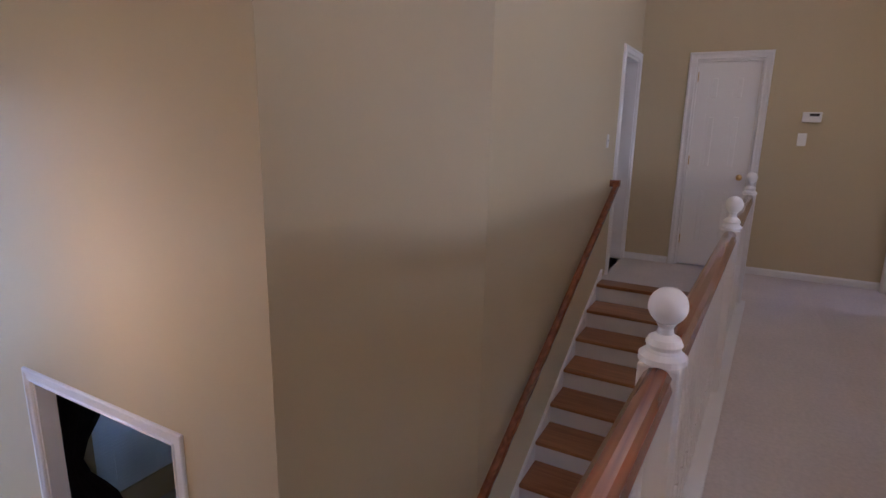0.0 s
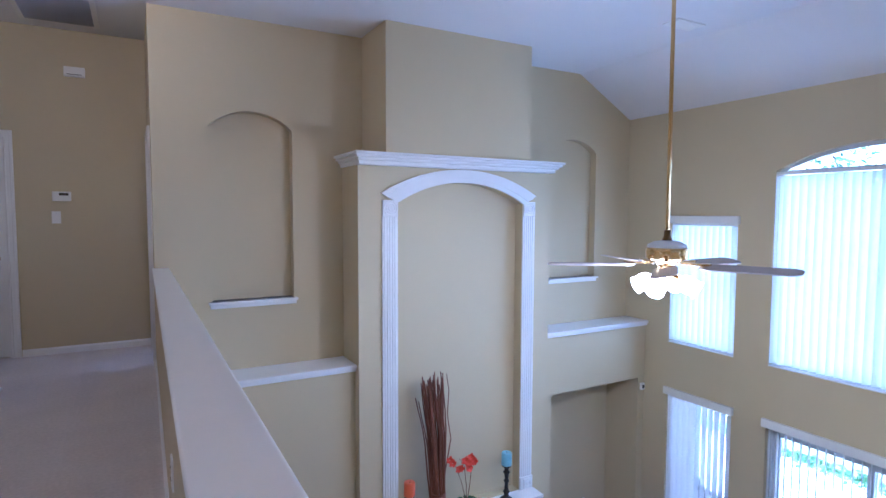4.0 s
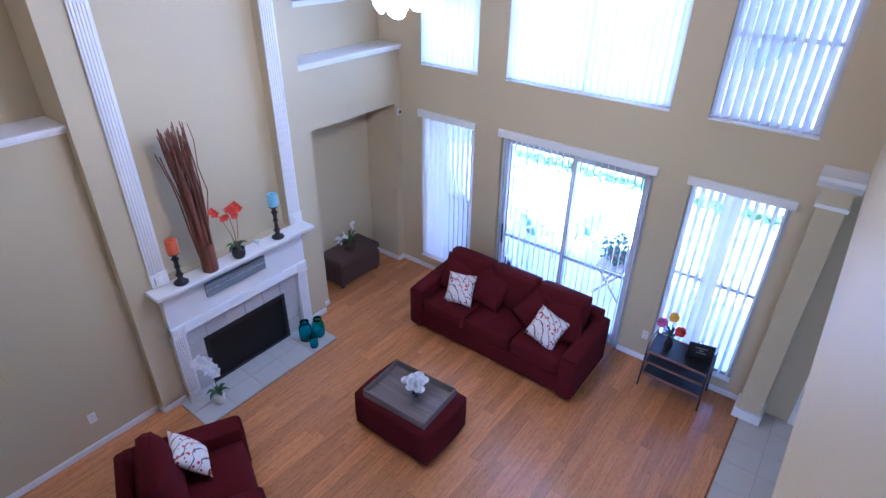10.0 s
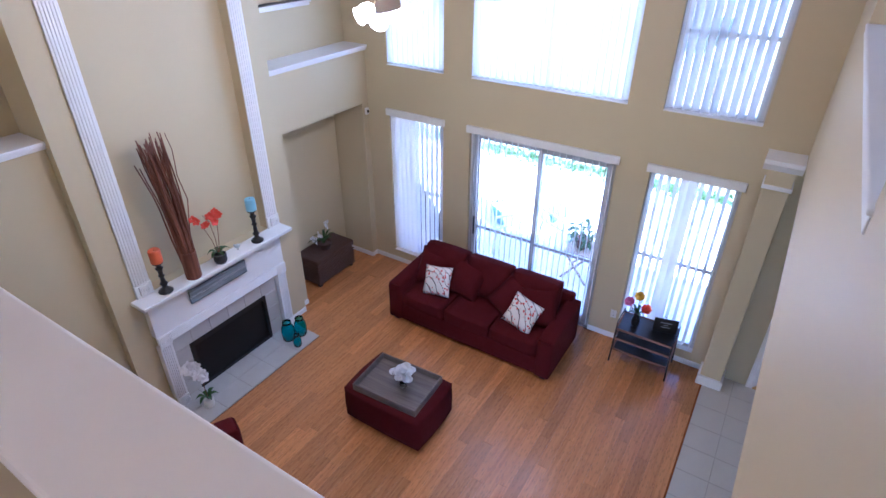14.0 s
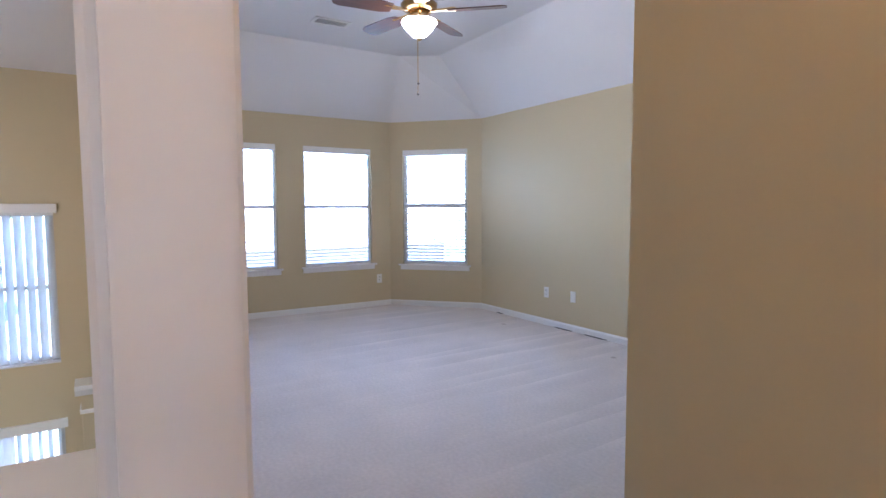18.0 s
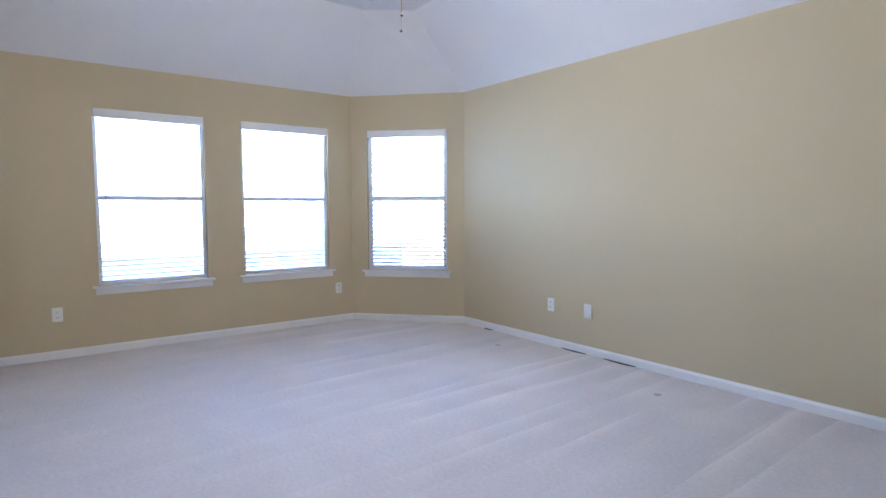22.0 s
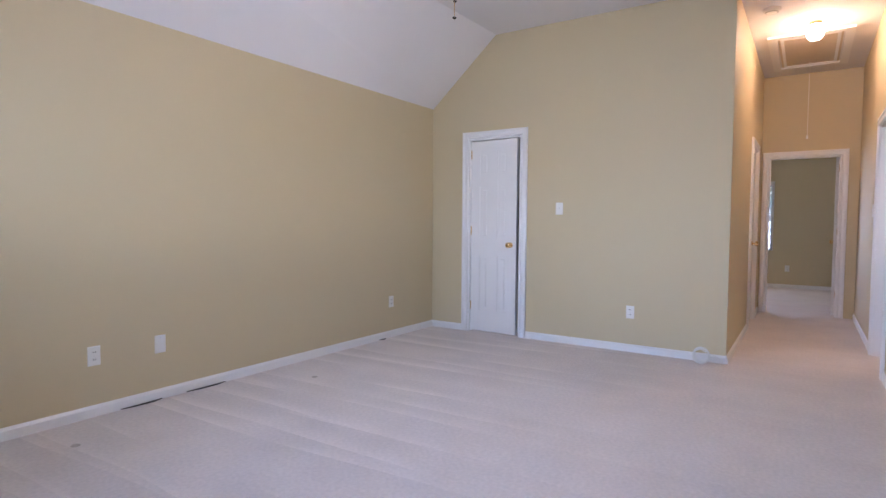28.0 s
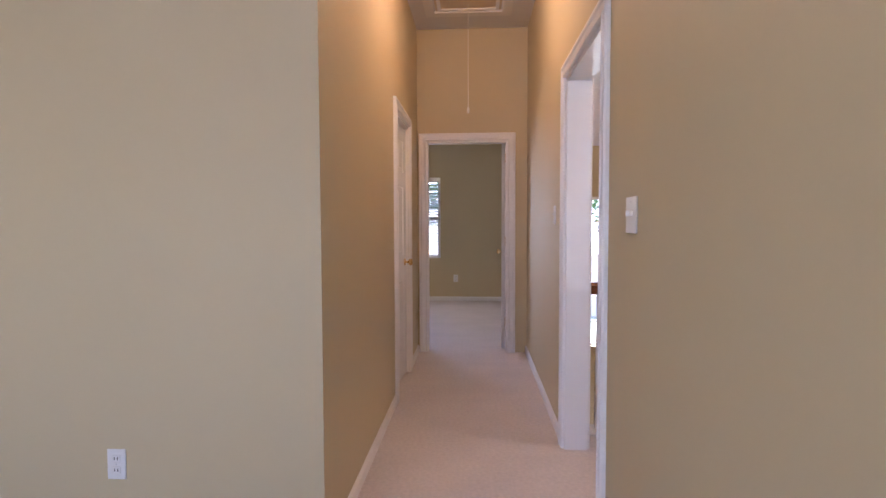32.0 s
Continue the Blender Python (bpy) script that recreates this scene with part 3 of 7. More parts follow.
# ---- trim ----
def baseboard(name, x0, y0, x1, y1, z=0.0, h=0.068, out=0.014, label="white painted baseboard"):
    """Runs from (x0, y0) to (x1, y1); it stands out to the left of that way."""
    a, b = Vector((x0, y0, z)), Vector((x1, y1, z))
    n = (b - a).length
    bm = prism([(0, 0), (out, 0), (out, h * 0.75), (out * 0.45, h * 0.92), (out * 0.3, h), (0, h)], "x", 0, n)
    ob = structure(name, bm, WHITE, label, "baseboard")
    ob.matrix_world = pose(x0, y0, z, 0, 0, math.degrees(math.atan2(y1 - y0, x1 - x0)))
    return ob


for run in ((LOFT_E, NORTH_S, OPEN_E + 0.085, NORTH_S), (OPEN_W - 0.085, NORTH_S, HALL_W, NORTH_S), (LOFT_E, -3.86, LOFT_E, NORTH_S), (5.75, LOFT_S, LOFT_E, -3.86), (LOFT_W, LOFT_S, 5.75, LOFT_S), (LOFT_W, -4.31, LOFT_W, LOFT_S), (LOFT_W, HALL_S, LOFT_W, -3.56), (HALL_W, HALL_S, -1.69, HALL_S), (-0.79, HALL_S, LOFT_W, HALL_S),
            (HALF_W, NORTH_N, LAND_E, BACK), (LAND_E, BACK, LAND_E, 5.03), (LAND_E, LAND_N, -0.105, LAND_N), (-0.83, LAND_N, STAIR_W, LAND_N),
            (HALL_W - 3.48, NORTH_S, HALL_W - 3.48, -3.8), (HALL_W, NORTH_S, HALL_W - 3.48, NORTH_S)):
    baseboard("baseboard", *run)
for run in ((CX - 1.10, BAY, HALF_E, BAY), (CX - 1.10, BREAST, CX - 1.10, BAY), (CX - 0.86, BREAST, CX - 1.10, BREAST), (CX + 1.14, BREAST, CX + 0.86, BREAST), (5.025, BAY, CX + 1.14, BAY), (EAST, BAY, 6.46, BAY), (EAST, W2[1], EAST, BAY), (EAST, W3[1], EAST, W2[0]), (EAST, -0.58, EAST, W3[1]), (6.46, BACK + 0.2, 5.025, BACK + 0.2), (6.46, BAY, 6.46, BACK + 0.2)):
    baseboard("baseboard", *run, z=LOW)


def casing(name, axis, at, u0, u1, v0, v1, side, w=0.07, t=0.018, label="white painted door casing"):
    """Moulded frame round an opening on one face of a wall."""
    bm = bmesh.new()
    prof = [(0, 0), (0, t * 0.7), (w * 0.08, t * 1.2), (w * 0.18, t * 1.2), (w * 0.24, t * 0.8), (w * 0.62, t * 0.9), (w * 0.72, t * 1.3), (w * 0.94, t * 1.25), (w, t * 0.7), (w, 0)]
    rings = []
    for d, out in prof:
        q = at + side * out
        rings.append([bm.verts.new((q, u, v) if axis == "x" else (u, q, v)) for u, v in ((u0 - d, v0), (u0 - d, v1 + d), (u1 + d, v1 + d), (u1 + d, v0))])
    for a, b in zip(rings, rings[1:] + rings[:1]):
        for k in range(3):
            bm.faces.new((a[k], a[k + 1], b[k + 1], b[k]))
    for k in (0, 3):
        bm.faces.new([r[k] for r in rings])
    bmesh.ops.recalc_face_normals(bm, faces=bm.faces[:])
    return structure(name, bm, WHITE, label, "trim")


def jamb(name, axis, at0, at1, u0, u1, v1, t=0.018, v0=0.0):
    bm = bmesh.new()
    for piece in ((u0, u0 + t, v0, v1), (u1 - t, u1, v0, v1), (u0 + t, u1 - t, v1 - t, v1)):
        if axis == "x":
            put_box(bm, at0, at1, piece[0], piece[1], piece[2], piece[3])
        else:
            put_box(bm, piece[0], piece[1], at0, at1, piece[2], piece[3])
    return structure(name, bm, WHITE, "white painted door jamb", "trim")


def door_leaf(name, width, height, at, turn, label, knob_side=1, both=True):
    """Six-panel door, hinged at its local origin, along local +x, with its face to local -y."""
    d = thing(name, at, label, "door", turn=turn)
    t = 0.035
    rails = [(0.0, 0.22), (0.80, 0.98), (1.52, 1.64), (height - 0.115, height)]
    st = 0.105
    bm = bmesh.new()
    put_box(bm, 0, width, 0.006, t - 0.006, 0, height)
    for x0, x1 in ((0, st), (width / 2 - st / 2, width / 2 + st / 2), (width - st, width)):
        put_box(bm, x0, x1, 0, t, 0, height)
    for z0, z1 in rails:
        put_box(bm, st, width / 2 - st / 2, 0.0005, t - 0.0005, z0, z1)
        put_box(bm, width / 2 + st / 2, width - st, 0.0005, t - 0.0005, z0, z1)
    part("door_slab", bm, DOORW, d)
    for z0, z1 in ((0.22, 0.80), (0.98, 1.52), (1.64, height - 0.115)):
        for x0, x1 in ((st, width / 2 - st / 2), (width / 2 + st / 2, width - st)):
            part("panel", box(x0 + 0.03, x1 - 0.03, 0.001, t - 0.001, z0 + 0.03, z1 - 0.03, 0.006), DOORW, d)
    kx = width - 0.065 if knob_side > 0 else 0.065
    bm = lathe([(0.028, 0.0), (0.028, 0.006), (0.010, 0.012), (0.010, 0.03), (0.024, 0.04), (0.029, 0.052), (0.024, 0.064), (0.008, 0.068)], 18, pose(kx, 0, 0.92, 90))
    part("door_knob", bm, BRASS, d, "polished brass knob", True)
    if both:
        bm = lathe([(0.028, 0.0), (0.028, 0.006), (0.010, 0.012), (0.010, 0.03), (0.024, 0.04), (0.029, 0.052), (0.024, 0.064), (0.008, 0.068)], 18, pose(kx, t, 0.92, -90))
        part("door_knob", bm, BRASS, d, "polished brass knob", True)
    hx = 0.0 if knob_side > 0 else width
    for z in (0.22, 1.02, 1.82):
        part("hinge", lathe([(0.006, 0), (0.006, 0.09)], 8, Matrix.Translation((hx, -0.004, z))), BRASS, d)
    return d


casing("casing_loft_closet", "x", LOFT_W, -4.24, -3.63, 0, 2.04, 1)
jamb("jamb_loft_closet", "x", LOFT_W - 0.12, LOFT_W, -4.24, -3.63, 2.04)
door_leaf("door_closet", 0.545, 2.0, (LOFT_W - 0.03, -4.22, 0.012), 86.5, "white six-panel closet door, almost shut, brass knob")
casing("casing_bridge", "y", NORTH_S, OPEN_W, OPEN_E, 0, 2.03, -1, 0.075)
skew(casing("casing_bridge_north", "y", NORTH_N, OPEN_W, OPEN_E, 0, 2.03, 1, 0.075).data)
skew(jamb("jamb_bridge", "y", NORTH_S, NORTH_N, OPEN_W, OPEN_E, 2.03).data)
casing("casing_hall_end", "x", HALL_W, -1.66, -0.88, 0, 2.03, 1)
jamb("jamb_hall_end", "x", HALL_W - 0.12, HALL_W, -1.66, -0.88, 2.03)
door_leaf("door_bedroom", 0.75, 2.0, (HALL_W - 0.125, -0.90, 0.012), 176, "white six-panel bedroom door standing open", both=True)
casing("casing_hall_side", "y", HALL_S, -1.62, -0.86, 0, 2.04, 1)
jamb("jamb_hall_side", "y", HALL_S - 0.12, HALL_S, -1.62, -0.86, 2.04)
door_leaf("door_bath", 0.72, 2.0, (-0.88, HALL_S - 0.07, 0.012), 176, "white six-panel hall door, shut, brass knob")
casing("casing_landing_end", "y", LAND_N, -0.755, -0.18, 0, 2.035, -1)
jamb("jamb_landing_end", "y", LAND_N, LAND_N + 0.12, -0.755, -0.18, 2.035)
door_leaf("door_landing_end", 0.535, 2.0, (-0.735, LAND_N + 0.02, 0.012), 0, "white six-panel closet door at the end of the bridge")
casing("casing_stair_door", "x", STAIR_W, 5.195, 5.875, 0, 2.04, 1)
jamb("jamb_stair_door", "x", STAIR_W - 0.12, STAIR_W, 5.195, 5.875, 2.04)
door_leaf("door_stair_room", 0.64, 2.0, (STAIR_W - 0.115, 5.22, 0.012), 168, "white six-panel bedroom door standing open inward")
casing("casing_landing_east", "x", LAND_E, 5.10, 5.84, 0, 2.04, -1)
jamb("jamb_landing_east", "x", LAND_E, HALF_E, 5.10, 5.84, 2.04)
door_leaf("door_landing_east", 0.72, 2.0, (HALF_E + 0.0, 5.82, 0.012), -60, "white six-panel door standing open inward")
casing("casing_dining", "y", 1.58, -4.36, -2.84, LOW, -0.41, -1, 0.09)
jamb("jamb_dining", "y", 1.58, 1.70, -4.36, -2.84, -0.41, v0=LOW)
structure("wall_closet_back", slab("x", 0.20, 0.28, LOFT_S - 0.12, -3.955, 0.0, TOP), PAINT, "plain back wall of the loft closet", "wall")
structure("wall_closet_side", slab("y", LOFT_S - 0.12, LOFT_S, 0.28, LOFT_W - 0.121, 0.0, TOP), PAINT, "plain side wall of the loft closet", "wall")
structure("floor_closet", slab("z", -0.28, 0.0, 0.20, LOFT_W - 0.021, LOFT_S - 0.12, HALL_S - 2.201), CARPET, "beige carpet in the closet", "carpet")
structure("ceiling_closet", slab("z", TOP, TOP + 0.1, 0.20, LOFT_W - 0.1, LOFT_S - 0.12, -4.001), CEIL, "white closet ceiling", "ceiling")
structure("wall_linen_back", slab("y", LAND_N + 0.60, LAND_N + 0.66, -0.9, 0.0, -0.1, 2.5), PAINT, "plain back of the linen closet", "wall")
structure("wall_linen_west", slab("x", -0.9, -0.84, LAND_N + 0.12, LAND_N + 0.60, -0.1, 2.5), PAINT, "plain side of the linen closet", "wall")
structure("wall_linen_east", slab("x", -0.06, 0.0, LAND_N + 0.12, LAND_N + 0.60, -0.1, 2.5), PAINT, "plain side of the linen closet", "wall")
structure("ceiling_linen", slab("z", 2.44, 2.5, -0.84, -0.06, LAND_N + 0.12, LAND_N + 0.60), CEIL, "white linen closet ceiling", "ceiling")
structure("floor_linen", slab("z", -0.1, 0.0, -0.84, -0.06, LAND_N + 0.1205, LAND_N + 0.60), CARPET, "beige carpet in the linen closet", "carpet")
structure("wall_stair_room_south", slab("y", 4.74, 4.80, STAIR_W - 1.6, STAIR_W - 0.121, 0.0, TOP), PAINT, "plain wall beyond the stair doorway", "wall")
structure("wall_closet_east", slab("x", 2.3, 2.4, BACK + 0.21, LAND_N + 0.12, 0.0, TOP), PAINT, "plain wall beyond the landing doorway", "wall")
structure("wall_stair_room", slab("x", STAIR_W - 1.6, STAIR_W - 1.5, 4.8, LAND_N + 0.12, 0.0, TOP), PAINT, "plain wall beyond the stair doorway", "wall")


# half wall caps: flat board with a small cove below
def cap(name, axis, a0, a1, u0, u1, z0, z1, label):
    bm = bmesh.new()
    if axis == "y":
        put_box(bm, a0, a1, u0, u1, z0 + 0.012, z1, 0.008, 3)
        put_box(bm, a0 + 0.008, a1 - 0.008, u0, u1, z0 - 0.035, z0 + 0.012, 0.006, 2)
    else:
        put_box(bm, u0, u1, a0, a1, z0 + 0.012, z1, 0.008, 3)
        put_box(bm, u0, u1, a0 + 0.008, a1 - 0.008, z0 - 0.035, z0 + 0.012, 0.006, 2)
    return structure(name, taper(bm) if name == "cap_bridge" else skew(bm), WHITE, label, "cap")


cap("cap_bridge", "y", HALF_W - 0.018, HALF_E + 0.016, NORTH_N + 0.002, BACK - 0.002, 0.858, 0.89, "white wooden cap on the half wall")
cap("cap_loft", "x", NORTH_S - 0.02, NORTH_N + 0.014, W_OPEN[0] - 0.03, W_OPEN[1] - 0.002, SILL + 0.008, SILL + 0.04, "white wooden cap on the loft half wall")

# ---- stairs ----
RISE, RUN, NSTEP = 0.1575, 0.297, 17
for k in range(1, NSTEP):
    y1 = 4.77 - RUN * (k - 1)
    z = -RISE * k
    bm = box(STAIR_W + 0.02, RAIL_X - 0.07, y1 - RUN - 0.03, y1, z - 0.028, z, 0.008, 2)
    s = tagged(link("stair_tread", bm, TREAD), "stained oak stair tread", "stair", "stair steps", "structure")
    bm = box(STAIR_W + 0.02, RAIL_X - 0.07, y1 - 0.012, y1, z, z + RISE - 0.028)
    tagged(link("stair_riser", bm, WHITE), "white painted stair riser", "stair", "stair steps", "structure")
bm = box(STAIR_W + 0.02, RAIL_X - 0.07, 4.74, 4.93, -0.028, 0.004, 0.008, 2)
tagged(link("stair_nosing", bm, TREAD), "stained oak landing nosing", "stair", "", "structure")
bm = box(STAIR_W + 0.02, RAIL_X - 0.07, 4.77, 4.782, -RISE, -0.028)
tagged(link("stair_riser", bm, WHITE), "white painted stair riser", "stair", "stair steps", "structure")
slope = RISE / RUN
bm = prism([(4.95, 0.09), (4.95, -0.30), (0.2, -0.30 - 4.75 * slope), (0.2, 0.14 - 4.75 * slope)], "x", STAIR_W, STAIR_W + 0.02)
structure("trim_stair_skirt", bm, WHITE, "white skirt board along the stair wall", "trim")
structure("wall_stair_side", prism([(4.80, -0.45), (4.80, LOW), (0.25, LOW)], "x", RAIL_X - 0.07, RAIL_X + 0.05), PAINT, "painted wall below the bridge edge", "wall")
hr = thing("stair_handrail", (STAIR_W + 0.06, 5.05, 0.885), "stained oak wall handrail on brass brackets", "handrail")
bm = bmesh.new()
d = Vector((0, -1, -slope))
put_prism(bm, [(-0.022, -0.03), (0.022, -0.03), (0.027, 0.0), (0.02, 0.025), (0.0, 0.032), (-0.02, 0.025), (-0.027, 0.0)], "y", -4.6, 0.0)
for v in bm.verts:
    v.co.z += v.co.y * slope
part("rail", bm, RAILWOOD, hr)
part("rail_return", box(-0.07, 0.027, -0.03, 0.03, -0.03, 0.032, 0.008, 2), RAILWOOD, hr)
for k in range(4):
    y = -0.4 - k * 1.2
    part("bracket", tube([(-0.068, y, y * slope - 0.09), (-0.02, y, y * slope - 0.09), (0, y, y * slope - 0.03)], 0.008, seg=8), BRASS, hr)

# ---- bridge railing ----
rg = thing("bridge_railing", (-0.343, NORTH_N, 0.0), "white baluster railing with stained oak rail and ball newels", "railing", turn=-2.0)
NEWELS = (1.085, 2.99, 4.80)
part("curb_board", box(-0.07, 0.08, 0.0, 4.86 - NORTH_N, 0.0, 0.022, 0.006, 2), WHITE, rg)
for y in NEWELS:
    b = y - NORTH_N
    bm = box(-0.045, 0.045, b - 0.045, b + 0.045, 0.022, 0.895, 0.006, 2)
    put_lathe(bm, [(0.052, 0.895), (0.052, 0.908), (0.040, 0.918), (0.036, 0.925), (0.040, 0.935), (0.034, 0.948), (0.018, 0.958), (0.016, 0.972), (0.022, 0.982)], 24, Matrix.Translation((0, b, 0)))
    post = part("newel_post", bm, WHITE, rg)
    ball = bmesh.new()
    bmesh.ops.create_uvsphere(ball, u_segments=24, v_segments=16, radius=0.042, matrix=Matrix.Translation((0, b, 1.02)))
    part("newel_ball", ball, WHITE, post, smooth=True)
ends = [0.0, *[y - NORTH_N for y in NEWELS]]
PROF = [(-0.030, 0.825), (0.030, 0.825), (0.034, 0.845), (0.028, 0.862), (0.030, 0.875), (0.018, 0.889), (0.0, 0.893), (-0.018, 0.889), (-0.030, 0.875), (-0.028, 0.862), (-0.034, 0.845)]
bal_mesh = None
for a, b in zip(ends, ends[1:]):
    a2, b2 = a + (0.045 if a else 0.0), b - 0.045
    part("oak_rail", prism(PROF, "y", a2, b2), RAILWOOD, rg, "stained oak handrail")
    n = round((b2 - a2) / 0.115)
    for k in range(1, n):
        y = a2 + (b2 - a2) * k / n
        if bal_mesh is None:
            bm = box(-0.016, 0.016, -0.016, 0.016, 0.022, 0.22, 0.002)
            put_lathe(bm, [(0.013, 0.22), (0.017, 0.235), (0.012, 0.25), (0.015, 0.30), (0.016, 0.36), (0.011, 0.62), (0.009, 0.72), (0.013, 0.74), (0.010, 0.75), (0.011, 0.826)], 10)
            first = part("baluster", bm, WHITE, rg)
            bal_mesh = first.data
            first.location.y = y
        else:
            o = new("baluster", bal_mesh)
            o.parent = rg
            o.location.y = y
rg.scale.z = 1.008


# ---- windows ----
def window(name, axis, wall_in, depth, u0, u1, v0, v1, label, sash=True, frame_w=0.045, colour=None):
    """Frame, sashes and panes set in a wall hole. axis: the way through the wall; depth: signed way outwards."""
    colour = colour or ALU
    at = wall_in + depth * 0.55
    t = 0.02
    win = thing(name, (0, 0, 0), label, "window")
    win["kind"] = "structure"

    def b(a0, a1, p0, p1, q0, q1, bev=0.003):
        return box(a0, a1, p0, p1, q0, q1, bev) if axis == "x" else box(p0, p1, a0, a1, q0, q1, bev)

    f = part("window_frame", b(at - t, at + t, u0, u0 + frame_w, v0, v1), colour, win)
    part("window_frame", b(at - t, at + t, u1 - frame_w, u1, v0, v1), colour, win)
    part("window_frame", b(at - t, at + t, u0 + frame_w, u1 - frame_w, v1 - frame_w, v1), colour, win)
    part("window_frame", b(at - t, at + t, u0 + frame_w, u1 - frame_w, v0, v0 + frame_w), colour, win)
    mid = (v0 + v1) / 2
    if sash:
        part("meeting_rail", b(at - t, at + t * 0.5, u0 + frame_w, u1 - frame_w, mid - 0.02, mid + 0.02), colour, win)
    for q0, q1 in ((v0 + frame_w, mid - 0.02), (mid + 0.02, v1 - frame_w)) if sash else ((v0 + frame_w, v1 - frame_w),):
        g = part("pane", b(at - 0.002, at + 0.002, u0 + frame_w, u1 - frame_w, q0, q1, 0), PANE, win)
        g.visible_shadow = False
    return win


def sill_board(name, axis, face, out, u0, u1, z, label="white painted window sill"):
    bm = bmesh.new()
    a0, a1 = sorted((face, face + out))
    b0, b1 = sorted((face, face + out * 0.35))
    if axis == "x":
        put_box(bm, a0, a1, u0 - 0.05, u1 + 0.05, z - 0.02, z, 0.005, 2)
        put_box(bm, b0, b1, u0 - 0.03, u1 + 0.03, z - 0.075, z - 0.02, 0.004, 2)
    else:
        put_box(bm, u0 - 0.05, u1 + 0.05, a0, a1, z - 0.02, z, 0.005, 2)
        put_box(bm, u0 - 0.03, u1 + 0.03, b0, b1, z - 0.075, z - 0.02, 0.004, 2)
    return structure(name, bm, WHITE, label, "sill")


def slat_blind(name, width, height, m, open_deg, label):
    """Horizontal blind hanging in a window: local x across, z up from the sill."""
    bl = thing(name, (0, 0, 0), label, "blind", "horizontal blinds")
    bl.matrix_world = m
    part("head_rail", box(0.0, width, -0.040, 0.02, height - 0.075, height, 0.006, 2), PLATE, bl)
    n = int((height - 0.10) / 0.042)
    first = None
    for k in range(n):
        z = 0.03 + k * 0.042
        if first is None:
            bm = box(0.008, width - 0.008, -0.024, 0.024, -0.0015, 0.0015)
            o = part("slat", bm, SLATB, bl)
            first = o.data
        else:
            o = new("slat", first)
            o.parent = bl
        o.location.z = z
        o.rotation_euler.x = radians(open_deg)
    part("bottom_rail", box(0.006, width - 0.006, -0.025, 0.025, 0.0, 0.018, 0.004), PLATE, bl)
    for x in (0.15 * width, 0.5 * width, 0.85 * width):
        part("ladder_cord", box(x - 0.0015, x + 0.0015, -0.027, -0.025, 0.01, height - 0.07), PLATE, bl)
    part("wand", tube([(0.07, -0.04, height - 0.08), (0.07, -0.042, height - 0.75)], 0.004, seg=6), PLATE, bl)
    return bl


SASH = material("window_vinyl", (0.88, 0.88, 0.88), 0.4)
for k, (u0, u1, v0, v1) in enumerate(A_WIN):
    window(f"window_{k + 1}", "x", LOFT_E, 0.12, u0, u1, v0, v1, "white-framed sash window in the loft", frame_w=0.03, colour=SASH)
    sill_board(f"window_{k + 1}_sill", "x", LOFT_E, -0.05, u0, u1, v0)
    slat_blind("slat_blind", u1 - u0 - 0.01, v1 - v0, pose(LOFT_E + 0.035, u1 - 0.005, v0, 0, 0, -90), 4, "white horizontal blind with open slats in a loft window")
bw = thing("window_3", (0, 0, 0), "white-framed sash window in the angled loft wall", "window")
bw["kind"] = "structure"
bw.matrix_world = pose(*bay_a, 0, 0, bay_turn)
u0, u1, v0, v1 = BAY_WIN
for p in ((u0, u0 + 0.045, v0, v1), (u1 - 0.045, u1, v0, v1), (u0 + 0.045, u1 - 0.045, v1 - 0.045, v1), (u0 + 0.045, u1 - 0.045, v0, v0 + 0.045), (u0 + 0.045, u1 - 0.045, 1.30, 1.34)):
    part("window_frame", box(p[0], p[1], 0.05, 0.09, p[2], p[3], 0.003), SASH, bw)
g = part("pane", box(u0 + 0.045, u1 - 0.045, 0.07, 0.074, v0 + 0.045, 1.30), PANE, bw)
g.visible_shadow = False
g = part("pane", box(u0 + 0.045, u1 - 0.045, 0.07, 0.074, 1.34, v1 - 0.045), PANE, bw)
g.visible_shadow = False
part("sill", box(u0 - 0.05, u1 + 0.05, -0.05, 0.0, v0 - 0.02, v0, 0.005, 2), WHITE, bw)
part("apron", box(u0 - 0.03, u1 + 0.03, -0.018, 0.0, v0 - 0.075, v0 - 0.02, 0.004, 2), WHITE, bw)
slat_blind("slat_blind", u1 - u0 - 0.01, v1 - v0, pose(*bay_a, 0, 0, bay_turn) @ pose(u0 + 0.005, 0.035, v0), 12, "white horizontal blind with open slats in the angled wall")
window("window_room", "x", HALL_W - 3.48, -0.12, -2.70, -1.74, 0.68, 1.96, "bedroom window at the end of the hall", colour=SASH)
slat_blind("slat_blind", 0.95, 1.28, pose(HALL_W - 3.53, -2.695, 0.68, 0, 0, 90), 40, "white horizontal blind in the bedroom window")
# added out of view, to let more light into the bedroom
window("window_room_2", "x", HALL_W - 3.48, -0.12, -3.78, -2.82, 0.40, 2.30, "second bedroom window, out of view, added to brighten the room", colour=SASH)
# fill lamp added before that unseen window to brighten the bedroom
bedroom_fill = new("bedroom_window_light", bpy.data.lights.new("bedroom_window_light", "AREA"))
bedroom_fill.data.shape, bedroom_fill.data.size, bedroom_fill.data.size_y = "RECTANGLE", 0.86, 1.8
bedroom_fill.data.energy, bedroom_fill.data.color = 1.9, (1.0, 0.94, 0.86)
bedroom_fill.matrix_world = look((HALL_W - 3.45, -3.30, 1.35), (HALL_W, -3.30, 1.35))
slat_blind("slat_blind", 0.95, 1.28, pose(HALL_W - 3.52, -2.695, 0.68, 0, 0, 90), 8, "white horizontal blind in the bedroom window")
